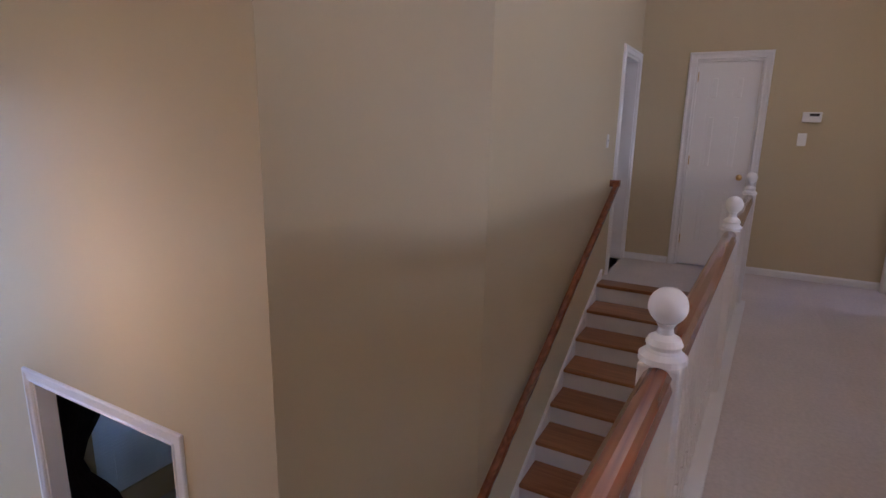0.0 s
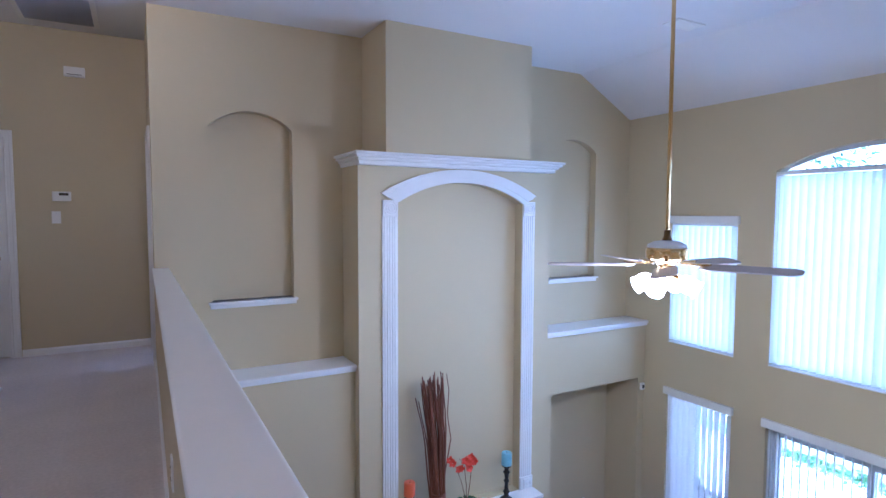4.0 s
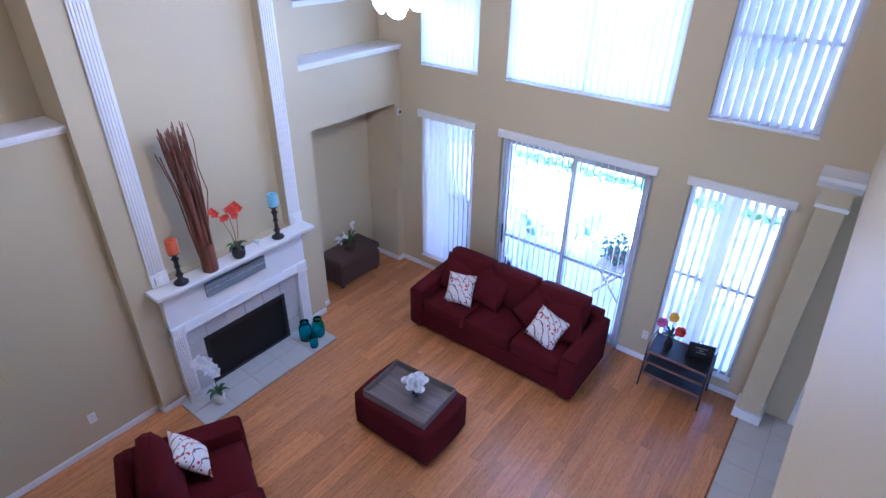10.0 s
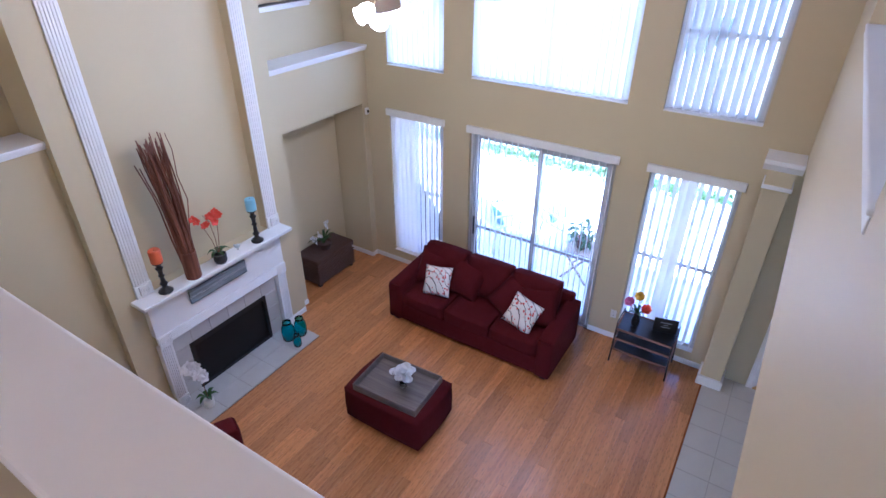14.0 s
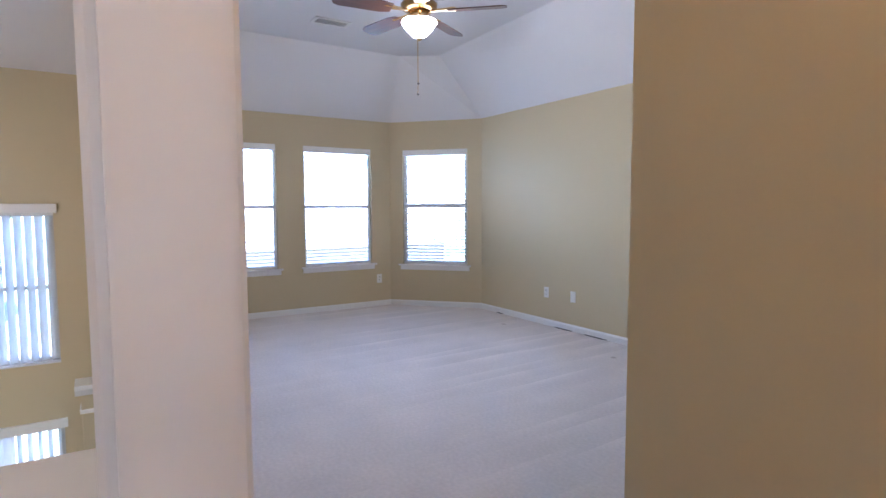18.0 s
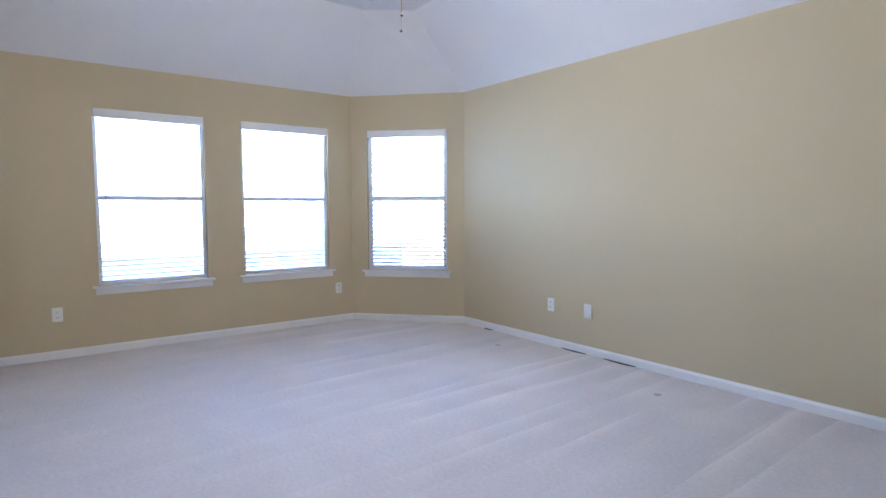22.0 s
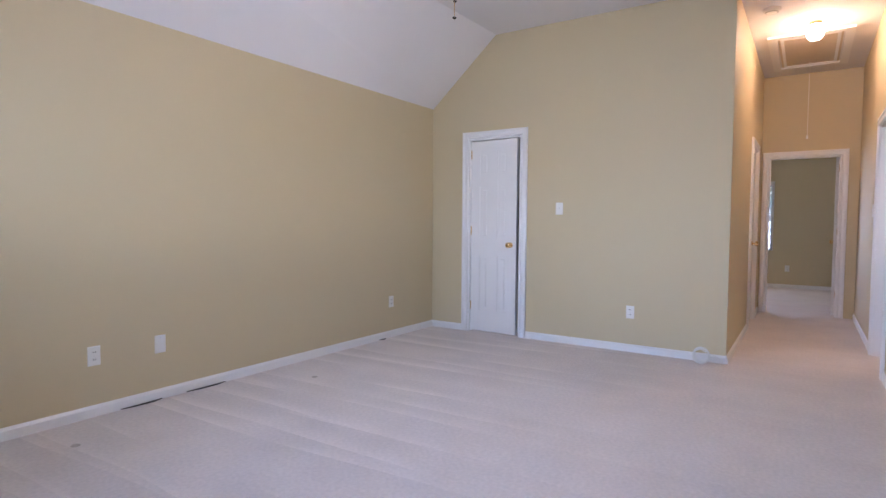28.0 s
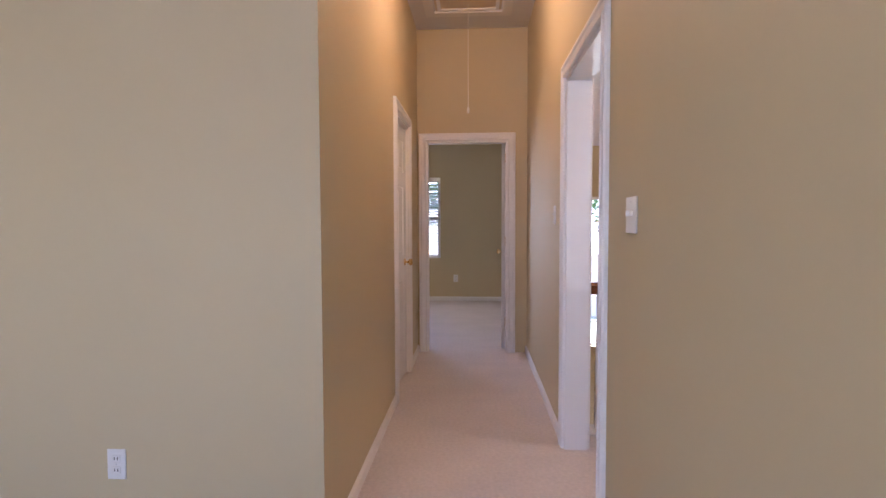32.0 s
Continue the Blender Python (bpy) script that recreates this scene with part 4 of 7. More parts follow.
for k, (u0, u1, v0, v1) in enumerate(F_WIN):
    win = window(f"window_front_{k + 1}", "x", FRONT, -0.15, u0, u1, v0, v1, "tall front window with muntin bars", sash=False, colour=WHITE)
    for q in (1, 2):
        part("muntin", box(FRONT - 0.10, FRONT - 0.07, u0 + (u1 - u0) * q / 3 - 0.008, u0 + (u1 - u0) * q / 3 + 0.008, v0 + 0.045, v1 - 0.045), WHITE, win)
    for q in range(1, 6):
        z = v0 + (v1 - v0) * q / 6
        part("muntin", box(FRONT - 0.102, FRONT - 0.072, u0 + 0.045, u1 - 0.045, z - 0.008, z + 0.008), WHITE, win)
window("window_dining", "x", FRONT, -0.15, 2.72, 4.12, LOW + 0.35, -0.75, "dining room window", colour=SASH)
slat_blind("slat_blind", 1.39, 2.04, pose(FRONT - 0.04, 2.725, LOW + 0.355, 0, 0, 90), 34, "white horizontal blind in the dining room window")

# living room windows
for k, (wy, v0, v1) in enumerate(((W1, UP0, UP1), (W3, UP0, UP1), (W1, LOWSILL, SLID), (W3, LOWSILL, SLID))):
    window(f"window_{k + 4}", "x", EAST, 0.15, wy[0], wy[1], v0, v1, "aluminium-framed living room window", sash=True)
    bm = box(EAST - 0.012, EAST + 0.07, wy[0], wy[1], v0 - 0.012, v0 + 0.002, 0.003)
    structure(f"window_{k + 4}_sill", bm, WHITE, "thin white window stool", "sill")
win = thing("window_arch", (0, 0, 0), "large arched aluminium-framed window", "window")
win["kind"] = "structure"
fx = EAST + 0.09
part("window_frame", box(fx - 0.02, fx + 0.02, W2[0], W2[0] + 0.045, UP0, ARCH_S), ALU, win)
part("window_frame", box(fx - 0.02, fx + 0.02, W2[1] - 0.045, W2[1], UP0, ARCH_S), ALU, win)
part("window_frame", box(fx - 0.02, fx + 0.02, W2[0], W2[1], UP0, UP0 + 0.045), ALU, win)
part("transom", box(fx - 0.02, fx + 0.02, W2[0] + 0.045, W2[1] - 0.045, ARCH_S - 0.04, ARCH_S + 0.005), ALU, win)
part("mullion", box(fx - 0.018, fx + 0.018, 1.92, 1.97, UP0 + 0.045, ARCH_S + ARCH_R - 0.01), ALU, win)
outer, inner = arc(W2[0], W2[1], ARCH_S, ARCH_R, 20), arc(W2[0] + 0.05, W2[1] - 0.05, ARCH_S, ARCH_R - 0.04, 20)
part("arch_frame", prism([*outer, *inner[::-1]], "x", fx - 0.02, fx + 0.02), ALU, win)
g = part("pane", prism([(W2[0] + 0.02, UP0 + 0.02), (W2[1] - 0.02, UP0 + 0.02), *arc(W2[1] - 0.02, W2[0] + 0.02, ARCH_S, ARCH_R - 0.02, 20)], "x", fx - 0.002, fx + 0.002), PANE, win)
g.visible_shadow = False
structure("window_arch_sill", box(EAST - 0.012, EAST + 0.07, W2[0], W2[1], UP0 - 0.012, UP0 + 0.002, 0.003), WHITE, "thin white window stool", "sill")

sd = thing("sliding_door", (0, 0, 0), "aluminium sliding glass patio door", "door")
sx = EAST + 0.09
for u in (W2[0], W2[1] - 0.05):
    part("door_frame", box(sx - 0.045, sx + 0.045, u, u + 0.05, LOW, SLID, 0.003), ALU, sd)
part("door_frame", box(sx - 0.045, sx + 0.045, W2[0] + 0.05, W2[1] - 0.05, SLID - 0.05, SLID, 0.003), ALU, sd)
part("track", box(sx - 0.05, sx + 0.05, W2[0] + 0.05, W2[1] - 0.05, LOW, LOW + 0.03, 0.003), ALU, sd)
for k, (u0, u1, off) in enumerate(((W2[0] + 0.05, 1.975, -0.02), (1.915, W2[1] - 0.05, 0.02))):
    sash = part("sliding_panel", slab("x", sx + off - 0.016, sx + off + 0.016, u0, u1, LOW + 0.03, SLID - 0.05, [(u0 + 0.055, u1 - 0.055, LOW + 0.12, LOW + 0.93), (u0 + 0.055, u1 - 0.055, LOW + 0.97, SLID - 0.11)]), ALU, sd)
    for q0, q1 in ((LOW + 0.12, LOW + 0.93), (LOW + 0.97, SLID - 0.11)):
        g = part("pane", box(sx + off - 0.003, sx + off + 0.003, u0 + 0.055, u1 - 0.055, q0, q1), PANE, sash)
        g.visible_shadow = False
part("pull", box(sx - 0.06, sx - 0.036, W2[1] - 0.09, W2[1] - 0.07, LOW + 0.85, LOW + 1.12, 0.004), BLACK, sd)


def vane_blind(name, y0, y1, z0, z1, deg, label, valance=True, shut=()):
    """Vertical blind in front of a window: curved vanes under a head rail; deg: turn of the vanes; shut: those that lie flat, by number from the south end."""
    bl = thing(name, (EAST + 0.03, y0, z0), label, "blind", "vertical blinds")
    wdt, h = y1 - y0, z1 - z0
    if valance:
        part("valance", box(-0.075, -0.035, -0.03, wdt + 0.03, h - 0.015, h + 0.075, 0.006, 2), PLATE, bl)
    part("head_rail", box(-0.02, 0.02, 0.0, wdt, h - 0.035, h - 0.002), PLATE, bl)
    n = max(3, round(wdt / 0.078))
    first = None
    for k in range(n):
        y = wdt * (k + 0.5) / n
        if first is None:
            bm = bmesh.new()
            vs = []
            for z in (0.02, h - 0.04):
                vs.append([bm.verts.new((0.010 * (1 - (s / 2.0) ** 2), 0.0445 * s / 2.0, z)) for s in (-2, -1, 0, 1, 2)])
            for a in range(4):
                bm.faces.new((vs[0][a], vs[0][a + 1], vs[1][a + 1], vs[1][a]))
            o = part("vane", bm, BLIND, bl, smooth=True)
            first = o.data
        else:
            o = new("vane", first)
            o.parent = bl
        o.location = (0, y, 0)
        o.rotation_euler.z = radians((14 if k in shut else deg) + random.uniform(-2.5, 2.5))
    part("wand", tube([(-0.03, wdt - 0.04, h - 0.05), (-0.032, wdt - 0.04, h - 1.0)], 0.004), PLATE, bl)
    return bl


random.seed(5)
vane_blind("vertical_blind", W1[0], W1[1], UP0, UP1, 42, "white vertical blind, almost shut, in a small upper window")
vane_blind("vertical_blind", W2[0], W2[1], UP0, ARCH_S - 0.01, 42, "white vertical blind, almost shut, below the window arch", valance=False)
vane_blind("vertical_blind", W3[0], W3[1], UP0, UP1, 48, "white vertical blind, half open, in an upper window")
vane_blind("vertical_blind", W1[0], W1[1], LOWSILL, SLID, 86, "white vertical blind, half open, beside the patio door", shut=(6, 7, 8, 9, 10))
vane_blind("vertical_blind", W2[0], W2[1], LOW + 0.02, SLID, 108, "white vertical blind turned fully open on the patio door")
vane_blind("vertical_blind", W3[0], W3[1], LOWSILL, SLID, 71, "white vertical blind, half open, behind the side table", shut=(5, 6))


# sky light standing in the openings of the upper windows, behind their blinds
def window_sky(name, at, facing, w, h, watts, fall=0.0):
    lamp = new(name, bpy.data.lights.new(name, "AREA"))
    lamp.data.shape, lamp.data.size, lamp.data.size_y = "RECTANGLE", w, h
    lamp.data.energy, lamp.data.color = watts, (0.78, 0.93, 1.0)
    lamp.matrix_world = look(at, (at[0] + facing[0], at[1] + facing[1], at[2] - fall))
    return lamp


for (y0, y1), z1 in ((W1, UP1), (W2, ARCH_S - 0.05)):
    area = (y1 - y0 - 0.1) * (z1 - UP0 - 0.1)
    window_sky("upper_window_sky", (EAST + 0.125, (y0 + y1) / 2, (UP0 + z1) / 2), (-1, 0), y1 - y0 - 0.1, z1 - UP0 - 0.1, SKY_WATTS * area)
for u0, u1, v0, v1 in A_WIN:
    window_sky("loft_window_sky", (LOFT_E + 0.20, (u0 + u1) / 2, (v0 + 3 * v1) / 4), (-1, 0), u1 - u0 - 0.08, (v1 - v0) / 2 - 0.06, LOFT_SKY * (u1 - u0), 0.3)
q = pose(*bay_a, 0, 0, bay_turn)
window_sky("loft_window_sky", q @ Vector(((BAY_WIN[0] + BAY_WIN[1]) / 2, 0.20, 1.69)), q.to_3x3() @ Vector((0, -1, 0)), 0.78, 0.66, LOFT_SKY * 0.5, 0.3)

for u0, u1, v0, v1 in F_WIN:
    window_sky("front_window_sky", (FRONT - 0.13, (u0 + u1) / 2, (v0 + v1) / 2), (1, 0), u1 - u0 - 0.1, v1 - v0 - 0.1, FRONT_SKY * (u1 - u0) * (v1 - v0))

# ---- fireplace ----
fp = thing("fireplace", (CX, BREAST, LOW), "white painted fireplace surround with fluted pilasters and mantel", "fireplace")


def fluted(parent, name, x0, x1, z0, z1, y0, depth):
    """A fluted board with plain blocks at its ends, standing out to -y."""
    bl = part(name, box(x0, x1, y0 - depth, y0, z0, z1, 0.003), WHITE, parent)
    n = 5
    s = (x1 - x0 - 0.03) / n
    for k in range(n):
        a = x0 + 0.015 + s * k
        part("flute", prism([(a + 0.003, y0 - depth), (a + s * 0.3, y0 - depth - 0.007), (a + s * 0.7, y0 - depth - 0.007), (a + s - 0.003, y0 - depth)], "z", z0 + 0.004, z1 - 0.004), WHITE, bl)
    return bl


def rosette(parent, x, z, y0, half):
    bm = box(x - half, x + half, y0 - 0.028, y0, z - half, z + half, 0.004)
    ro = part("rosette", bm, WHITE, parent)
    for r in (0.85, 0.55, 0.25):
        loop = [(x + half * r * math.cos(a * math.pi / 12), y0 - 0.029, z + half * r * math.sin(a * math.pi / 12)) for a in range(25)]
        part("ring", tube(loop, 0.0045, seg=6), WHITE, ro)
    return ro


MT = 1.28   # before the thing is scaled to 1.45 m
part("mantel_shelf", box(-0.86, 0.86, -0.20, 0.0, MT - 0.035, MT, 0.006, 2), WHITE, fp)
bm = prism([(0, MT - 0.035), (-0.17, MT - 0.035), (-0.165, MT - 0.05), (-0.13, MT - 0.065), (-0.11, MT - 0.09), (-0.07, MT - 0.10), (0, MT - 0.10)], "x", -0.82, 0.82)
part("mantel_moulding", bm, WHITE, fp)
part("frieze", box(-0.78, 0.78, -0.07, 0.0, 0.86, MT - 0.10, 0.003), WHITE, fp)
bl = part("architrave", box(-0.66, 0.66, -0.085, 0.0, 0.76, 0.86, 0.003), WHITE, fp)
for k in range(5):
    z = 0.768 + k * 0.018
    part("flute", prism([(-0.085, z), (-0.092, z + 0.004), (-0.092, z + 0.010), (-0.085, z + 0.014)], "x", -0.655, 0.655), WHITE, bl)
for s in (-1, 1):
    x0, x1 = sorted((s * 0.66, s * 0.78))
    fluted(fp, "lower_pilaster", x0, x1, 0.12, 0.74, 0.0, 0.075)
    rosette(fp, s * 0.72, 0.80, -0.062, 0.062)
    rosette(fp, s * 0.72, 0.06, -0.062, 0.06)
# surround tiles
for x0, x1, z0, z1 in [(-0.66 + 0.22 * k, -0.66 + 0.22 * (k + 1), 0.565, 0.755) for k in range(6)] + [(s * 0.57 - 0.09, s * 0.57 + 0.09, 0.01 + 0.185 * k, 0.01 + 0.185 * (k + 1)) for s in (-1, 1) for k in range(3)]:
    part("surround_tile", box(x0 + 0.003, x1 - 0.003, -0.022, 0.0, z0 + 0.003, z1 - 0.003, 0.003), STONE, fp)
part("tile_bed", box(-0.66, 0.66, -0.014, -0.002, 0.56, 0.76), GROUT, fp)
# firebox
bm = bmesh.new()
for p in ((-0.48, 0.48, 0.50, 0.52, 0.0, 0.56), (-0.50, -0.48, 0.0, 0.52, 0.0, 0.56), (0.48, 0.50, 0.0, 0.52, 0.0, 0.56), (-0.48, 0.48, 0.0, 0.52, 0.56, 0.58)):
    put_box(bm, *p)
part("firebox", bm, SOOT, fp)
part("firebox_frame", slab("y", -0.030, -0.012, -0.48, 0.48, 0.0, 0.565, [(-0.44, 0.44, 0.04, 0.52)]), BLACK, fp)
part("mesh_screen", box(-0.476, 0.476, -0.0105, -0.0075, 0.004, 0.56), material("fire_mesh", (0.02, 0.019, 0.018), 0.5, 0.6, fine=500, bump=1.0), fp)
for k in range(3):
    part("log", tube([(-0.28 + 0.05 * k, 0.03 + 0.012 * k, 0.10 + 0.07 * k), (0.0, 0.04, 0.12 + 0.06 * k), (0.26 - 0.06 * k, 0.03, 0.11 + 0.07 * k)], 0.038, 0.030, 8), material("char_log", (0.035, 0.027, 0.022), 0.9, vary=0.5, scale=20), fp)
# tall arch trim above the mantel
fp.scale = (1.09, 1.09, 1.133)
MT = 1.45
ar = thing("arch_trim", (AX, BREAST, 0), "white fluted pilasters and arched moulding over the mantel", "trim")
for s in (-1, 1):
    x0, x1 = sorted((s * 0.735, s * 0.895))
    fluted(ar, "pilaster", x0, x1, LOW + MT + 0.14, 1.33, 0.0, 0.018)
    rosette(ar, s * 0.815, 1.405, 0.0, 0.078)
    part("plinth", box(x0 - 0.005, x1 + 0.005, -0.032, 0.0, LOW + MT + 0.001, LOW + MT + 0.14, 0.004), WHITE, ar)
    rosette(ar, s * 0.815, LOW + MT + 0.075, -0.024, 0.05)
o2, i2 = arc(-0.905, 0.905, 1.545, 0.25, 24), arc(-0.735, 0.735, 1.46, 0.207, 24)
part("arch_moulding", prism([*o2, *i2[::-1]], "y", -0.028, 0.0), WHITE, ar)
o3, i3 = arc(-0.865, 0.865, 1.52, 0.24, 24), arc(-0.79, 0.79, 1.485, 0.225, 24)
part("arch_bead", prism([*o3, *i3[::-1]], "y", -0.036, -0.028), WHITE, ar)
# crown over the breast
bm = bmesh.new()
for x0, x1, y0, z0, z1 in ((CX - 1.185, CX + 1.20, 4.195, 1.885, 1.91), (CX - 1.165, CX + 1.185, 4.225, 1.86, 1.885), (CX - 1.14, CX + 1.165, 4.26, 1.835, 1.86), (CX - 1.12, CX + 1.15, 4.30, 1.801, 1.835)):
    put_box(bm, x0, x1, y0, BACK - 0.001, z0, z1, 0.006, 2)
structure("trim_crown_shelf", bm, WHITE, "white moulded crown shelf on the chimney breast", "trim")
# ledges beside the breast and niche sills
for x0, x1, z in ((HALF_E, CX - 1.10, -0.10), (CX + 1.14, EAST, -0.035)):
    bm = box(x0, x1, BAY - 0.05, BACK, z, z + 0.035, 0.006, 2)
    put_box(bm, x0, x1, BAY - 0.03, BAY, z - 0.03, z, 0.005, 2)
    structure("trim_ledge", bm, WHITE, "white wooden ledge beside the chimney breast", "trim")
for a, b in (N1, N2):
    bm = box(a - 0.03, b + 0.03, BACK - 0.05, BACK + 0.10, NZ - 0.025, NZ, 0.005, 2)
    put_box(bm, a - 0.02, b + 0.02, BACK - 0.025, BACK, NZ - 0.06, NZ - 0.025, 0.005, 2)
    structure("trim_niche_sill", bm, WHITE, "white wooden niche sill", "trim")

# column at the corner under the loft
co = thing("column", (6.435, -0.465, LOW), "square beige column with white base and capital", "column")
part("shaft", box(-0.11, 0.11, -0.11, 0.11, 0.12, 2.46, 0.006), PAINT, co)
part("base", box(-0.135, 0.135, -0.135, 0.135, 0.0, 0.12, 0.008, 2), WHITE, co)
cp = part("capital", box(-0.125, 0.125, -0.125, 0.125, 2.46, 2.50, 0.006, 2), WHITE, co)
part("neck", box(-0.112, 0.112, -0.112, 0.112, 2.50, 2.64), PAINT, co)
part("abacus", prism([(-0.115, 2.64), (0.115, 2.64), (0.15, 2.71), (0.15, 2.75), (-0.17, 2.75), (-0.17, 2.71)], "y", -0.16, 0.16), WHITE, co)



# ---- soft furniture ----
def puffed(w, d, h, puff=0.35, cuts=6, pinch=0.05):
    """A cushion w x d x h with its base at z = 0, fuller in the middle than at its edges."""
    bm = bmesh.new()
    bmesh.ops.create_cube(bm, size=2.0)
    bmesh.ops.subdivide_edges(bm, edges=bm.edges[:], cuts=cuts, use_grid_fill=True)
    for v in bm.verts:
        x, y, z = v.co
        e = max(abs(x), abs(y)) ** 5
        z2 = z * (1 - puff * e) + 0.02 * math.sin(3 * x + 2 * y)
        k = 1 - pinch * (1 - (1 - abs(z)) ** 2) - 0.03 * e * (x * y) ** 2
        v.co = (x * k * w / 2, y * k * d / 2, (z2 + 1) * h / 2)
    return bm


def throw_pillow(size, thick):
    """A square scatter pillow standing in the local x-z plane, with drawn-out corners."""
    bm = bmesh.new()
    n = 10
    grid = {}
    for s in (-1, 1):
        for i in range(n + 1):
            for j in range(n + 1):
                u, v = 2 * i / n - 1, 2 * j / n - 1
                edge = abs(abs(u) - 1) < 1e-6 or abs(abs(v) - 1) < 1e-6
                t = ((1 - u * u) * (1 - v * v)) ** 0.45
                k = 1 - 0.07 * (1 - abs(u * v))
                key = (i, j, 0 if edge else s)
                if key not in grid:
                    grid[key] = bm.verts.new((u * size / 2 * k, s * t * thick / 2, (v * k + 1) * size / 2))
    for s in (-1, 1):
        for i in range(n):
            for j in range(n):
                q = []
                for a, b in ((i, j), (i + 1, j), (i + 1, j + 1), (i, j + 1)):
                    e = a in (0, n) or b in (0, n)
                    q.append(grid[(a, b, 0 if e else s)])
                bm.faces.new(q if s < 0 else q[::-1])
    return bm


def blossom_cloth():
    m = material("blossom_cloth", (0.76, 0.72, 0.66), 0.9, fine=500, bump=0.3)
    n, l = m.node_tree.nodes, m.node_tree.links
    b = n["Principled BSDF"]
    co = n.new("ShaderNodeTexCoord")
    base = b.inputs["Base Color"].links[0].from_socket
    vor = n.new("ShaderNodeTexVoronoi")
    vor.inputs["Scale"].default_value = 25
    nz = n.new("ShaderNodeTexNoise")
    nz.inputs["Scale"].default_value = 26
    ad = n.new("ShaderNodeVectorMath")
    ad.operation = "MULTIPLY_ADD"
    ad.inputs[1].default_value = (0.03, 0.03, 0.03)
    l.new(nz.outputs["Color"], ad.inputs[0])
    l.new(co.outputs["Object"], ad.inputs[2])
    l.new(co.outputs["Object"], nz.inputs["Vector"])
    l.new(ad.outputs[0], vor.inputs["Vector"])
    lt = n.new("ShaderNodeMath")
    lt.operation = "LESS_THAN"
    lt.inputs[1].default_value = 0.34
    l.new(vor.outputs["Distance"], lt.inputs[0])
    pick = n.new("ShaderNodeMath")
    pick.operation = "GREATER_THAN"
    pick.inputs[1].default_value = 0.40
    sep = n.new("ShaderNodeSeparateColor")
    l.new(vor.outputs["Color"], sep.inputs[0])
    l.new(sep.outputs[0], pick.inputs[0])
    both = n.new("ShaderNodeMath")
    both.operation = "MULTIPLY"
    l.new(lt.outputs[0], both.inputs[0])
    l.new(pick.outputs[0], both.inputs[1])
    wv = n.new("ShaderNodeTexWave")
    wv.wave_type, wv.bands_direction = "BANDS", "DIAGONAL"
    wv.inputs["Scale"].default_value, wv.inputs["Distortion"].default_value, wv.inputs["Detail"].default_value = 5.5, 7.0, 2.5
    l.new(co.outputs["Object"], wv.inputs["Vector"])
    th = n.new("ShaderNodeMath")
    th.operation = "GREATER_THAN"
    th.inputs[1].default_value = 0.972
    l.new(wv.outputs["Fac"], th.inputs[0])
    m1, m2 = n.new("ShaderNodeMix"), n.new("ShaderNodeMix")
    m1.data_type = m2.data_type = "RGBA"
    l.new(th.outputs[0], m1.inputs["Factor"])
    l.new(base, m1.inputs["A"])
    m1.inputs["B"].default_value = (0.035, 0.022, 0.018, 1)
    l.new(both.outputs[0], m2.inputs["Factor"])
    l.new(m1.outputs["Result"], m2.inputs["A"])
    m2.inputs["B"].default_value = (0.52, 0.035, 0.028, 1)
    l.new(m2.outputs["Result"], b.inputs["Base Color"])
    return m


BLOSSOM = blossom_cloth()
FOOT = material("dark_foot", (0.015, 0.010, 0.008), 0.4)


def couch(name, at, turn, inner, seats, label, category):
    """Upholstered seat facing local -y: inner width between arms, with that many cushions."""
    so = thing(name, at, label, category, turn=turn)
    aw, dp = 0.19, 0.92
    half = inner / 2
    part("base", box(-half - aw + 0.01, half + aw - 0.01, -dp / 2 + 0.03, dp / 2, 0.05, 0.30, 0.02, 2), SOFA, so)
    for s in (-1, 1):
        x0, x1 = sorted((s * half, s * (half + aw)))
        bm = prism([(-dp / 2, 0.05), (dp / 2 - 0.02, 0.05), (dp / 2 - 0.02, 0.64), (-dp / 2 + 0.03, 0.58), (-dp / 2, 0.55)], "x", x0, x1)
        bmesh.ops.bevel(bm, geom=bm.edges[:], offset=0.035, segments=3, profile=0.5, affect="EDGES")
        part("arm", bm, SOFA, so, smooth=True)
    bm = prism([(dp / 2 - 0.20, 0.25), (dp / 2, 0.05), (dp / 2 + 0.02, 0.70), (dp / 2 - 0.10, 0.72)], "x", -half - 0.10, half + 0.10)
    bmesh.ops.bevel(bm, geom=bm.edges[:], offset=0.03, segments=3, profile=0.5, affect="EDGES")
    part("back_frame", bm, SOFA, so, smooth=True)
    sw = inner / seats
    for k in range(seats):
        x = -half + sw * (k + 0.5)
        c = part("seat_cushion", puffed(sw - 0.008, 0.68, 0.20, 0.2, pinch=0.02), SOFA, so, smooth=True)
        c.location = (x, -0.10, 0.27)
        c = part("back_cushion", puffed(sw - 0.008, 0.50, 0.25, 0.30 if seats > 1 else 0.55, 8, 0.04), SOFA, so, smooth=True)
        c.location = (x, 0.30, 0.66)
        c.rotation_euler = (radians(77), 0, 0)
    for sx in (-1, 1):
        for y in (-dp / 2 + 0.08, dp / 2 - 0.08):
            part("foot", box(sx * (half + aw * 0.5) - 0.03, sx * (half + aw * 0.5) + 0.03, y - 0.03, y + 0.03, 0.0, 0.06, 0.005), FOOT, so)
    return so


def pillow(at, turn, tilt, size, mat, label, spin=0.0):
    o = link("throw_pillow", throw_pillow(size, 0.15), mat, smooth=True)
    tagged(o, label, "pillow", "scatter pillows")
    o.matrix_world = pose(*at, 0, 0, turn) @ pose(0, 0, 0, -tilt) @ pose(0, 0, 0, 0, spin, 0)
    return o


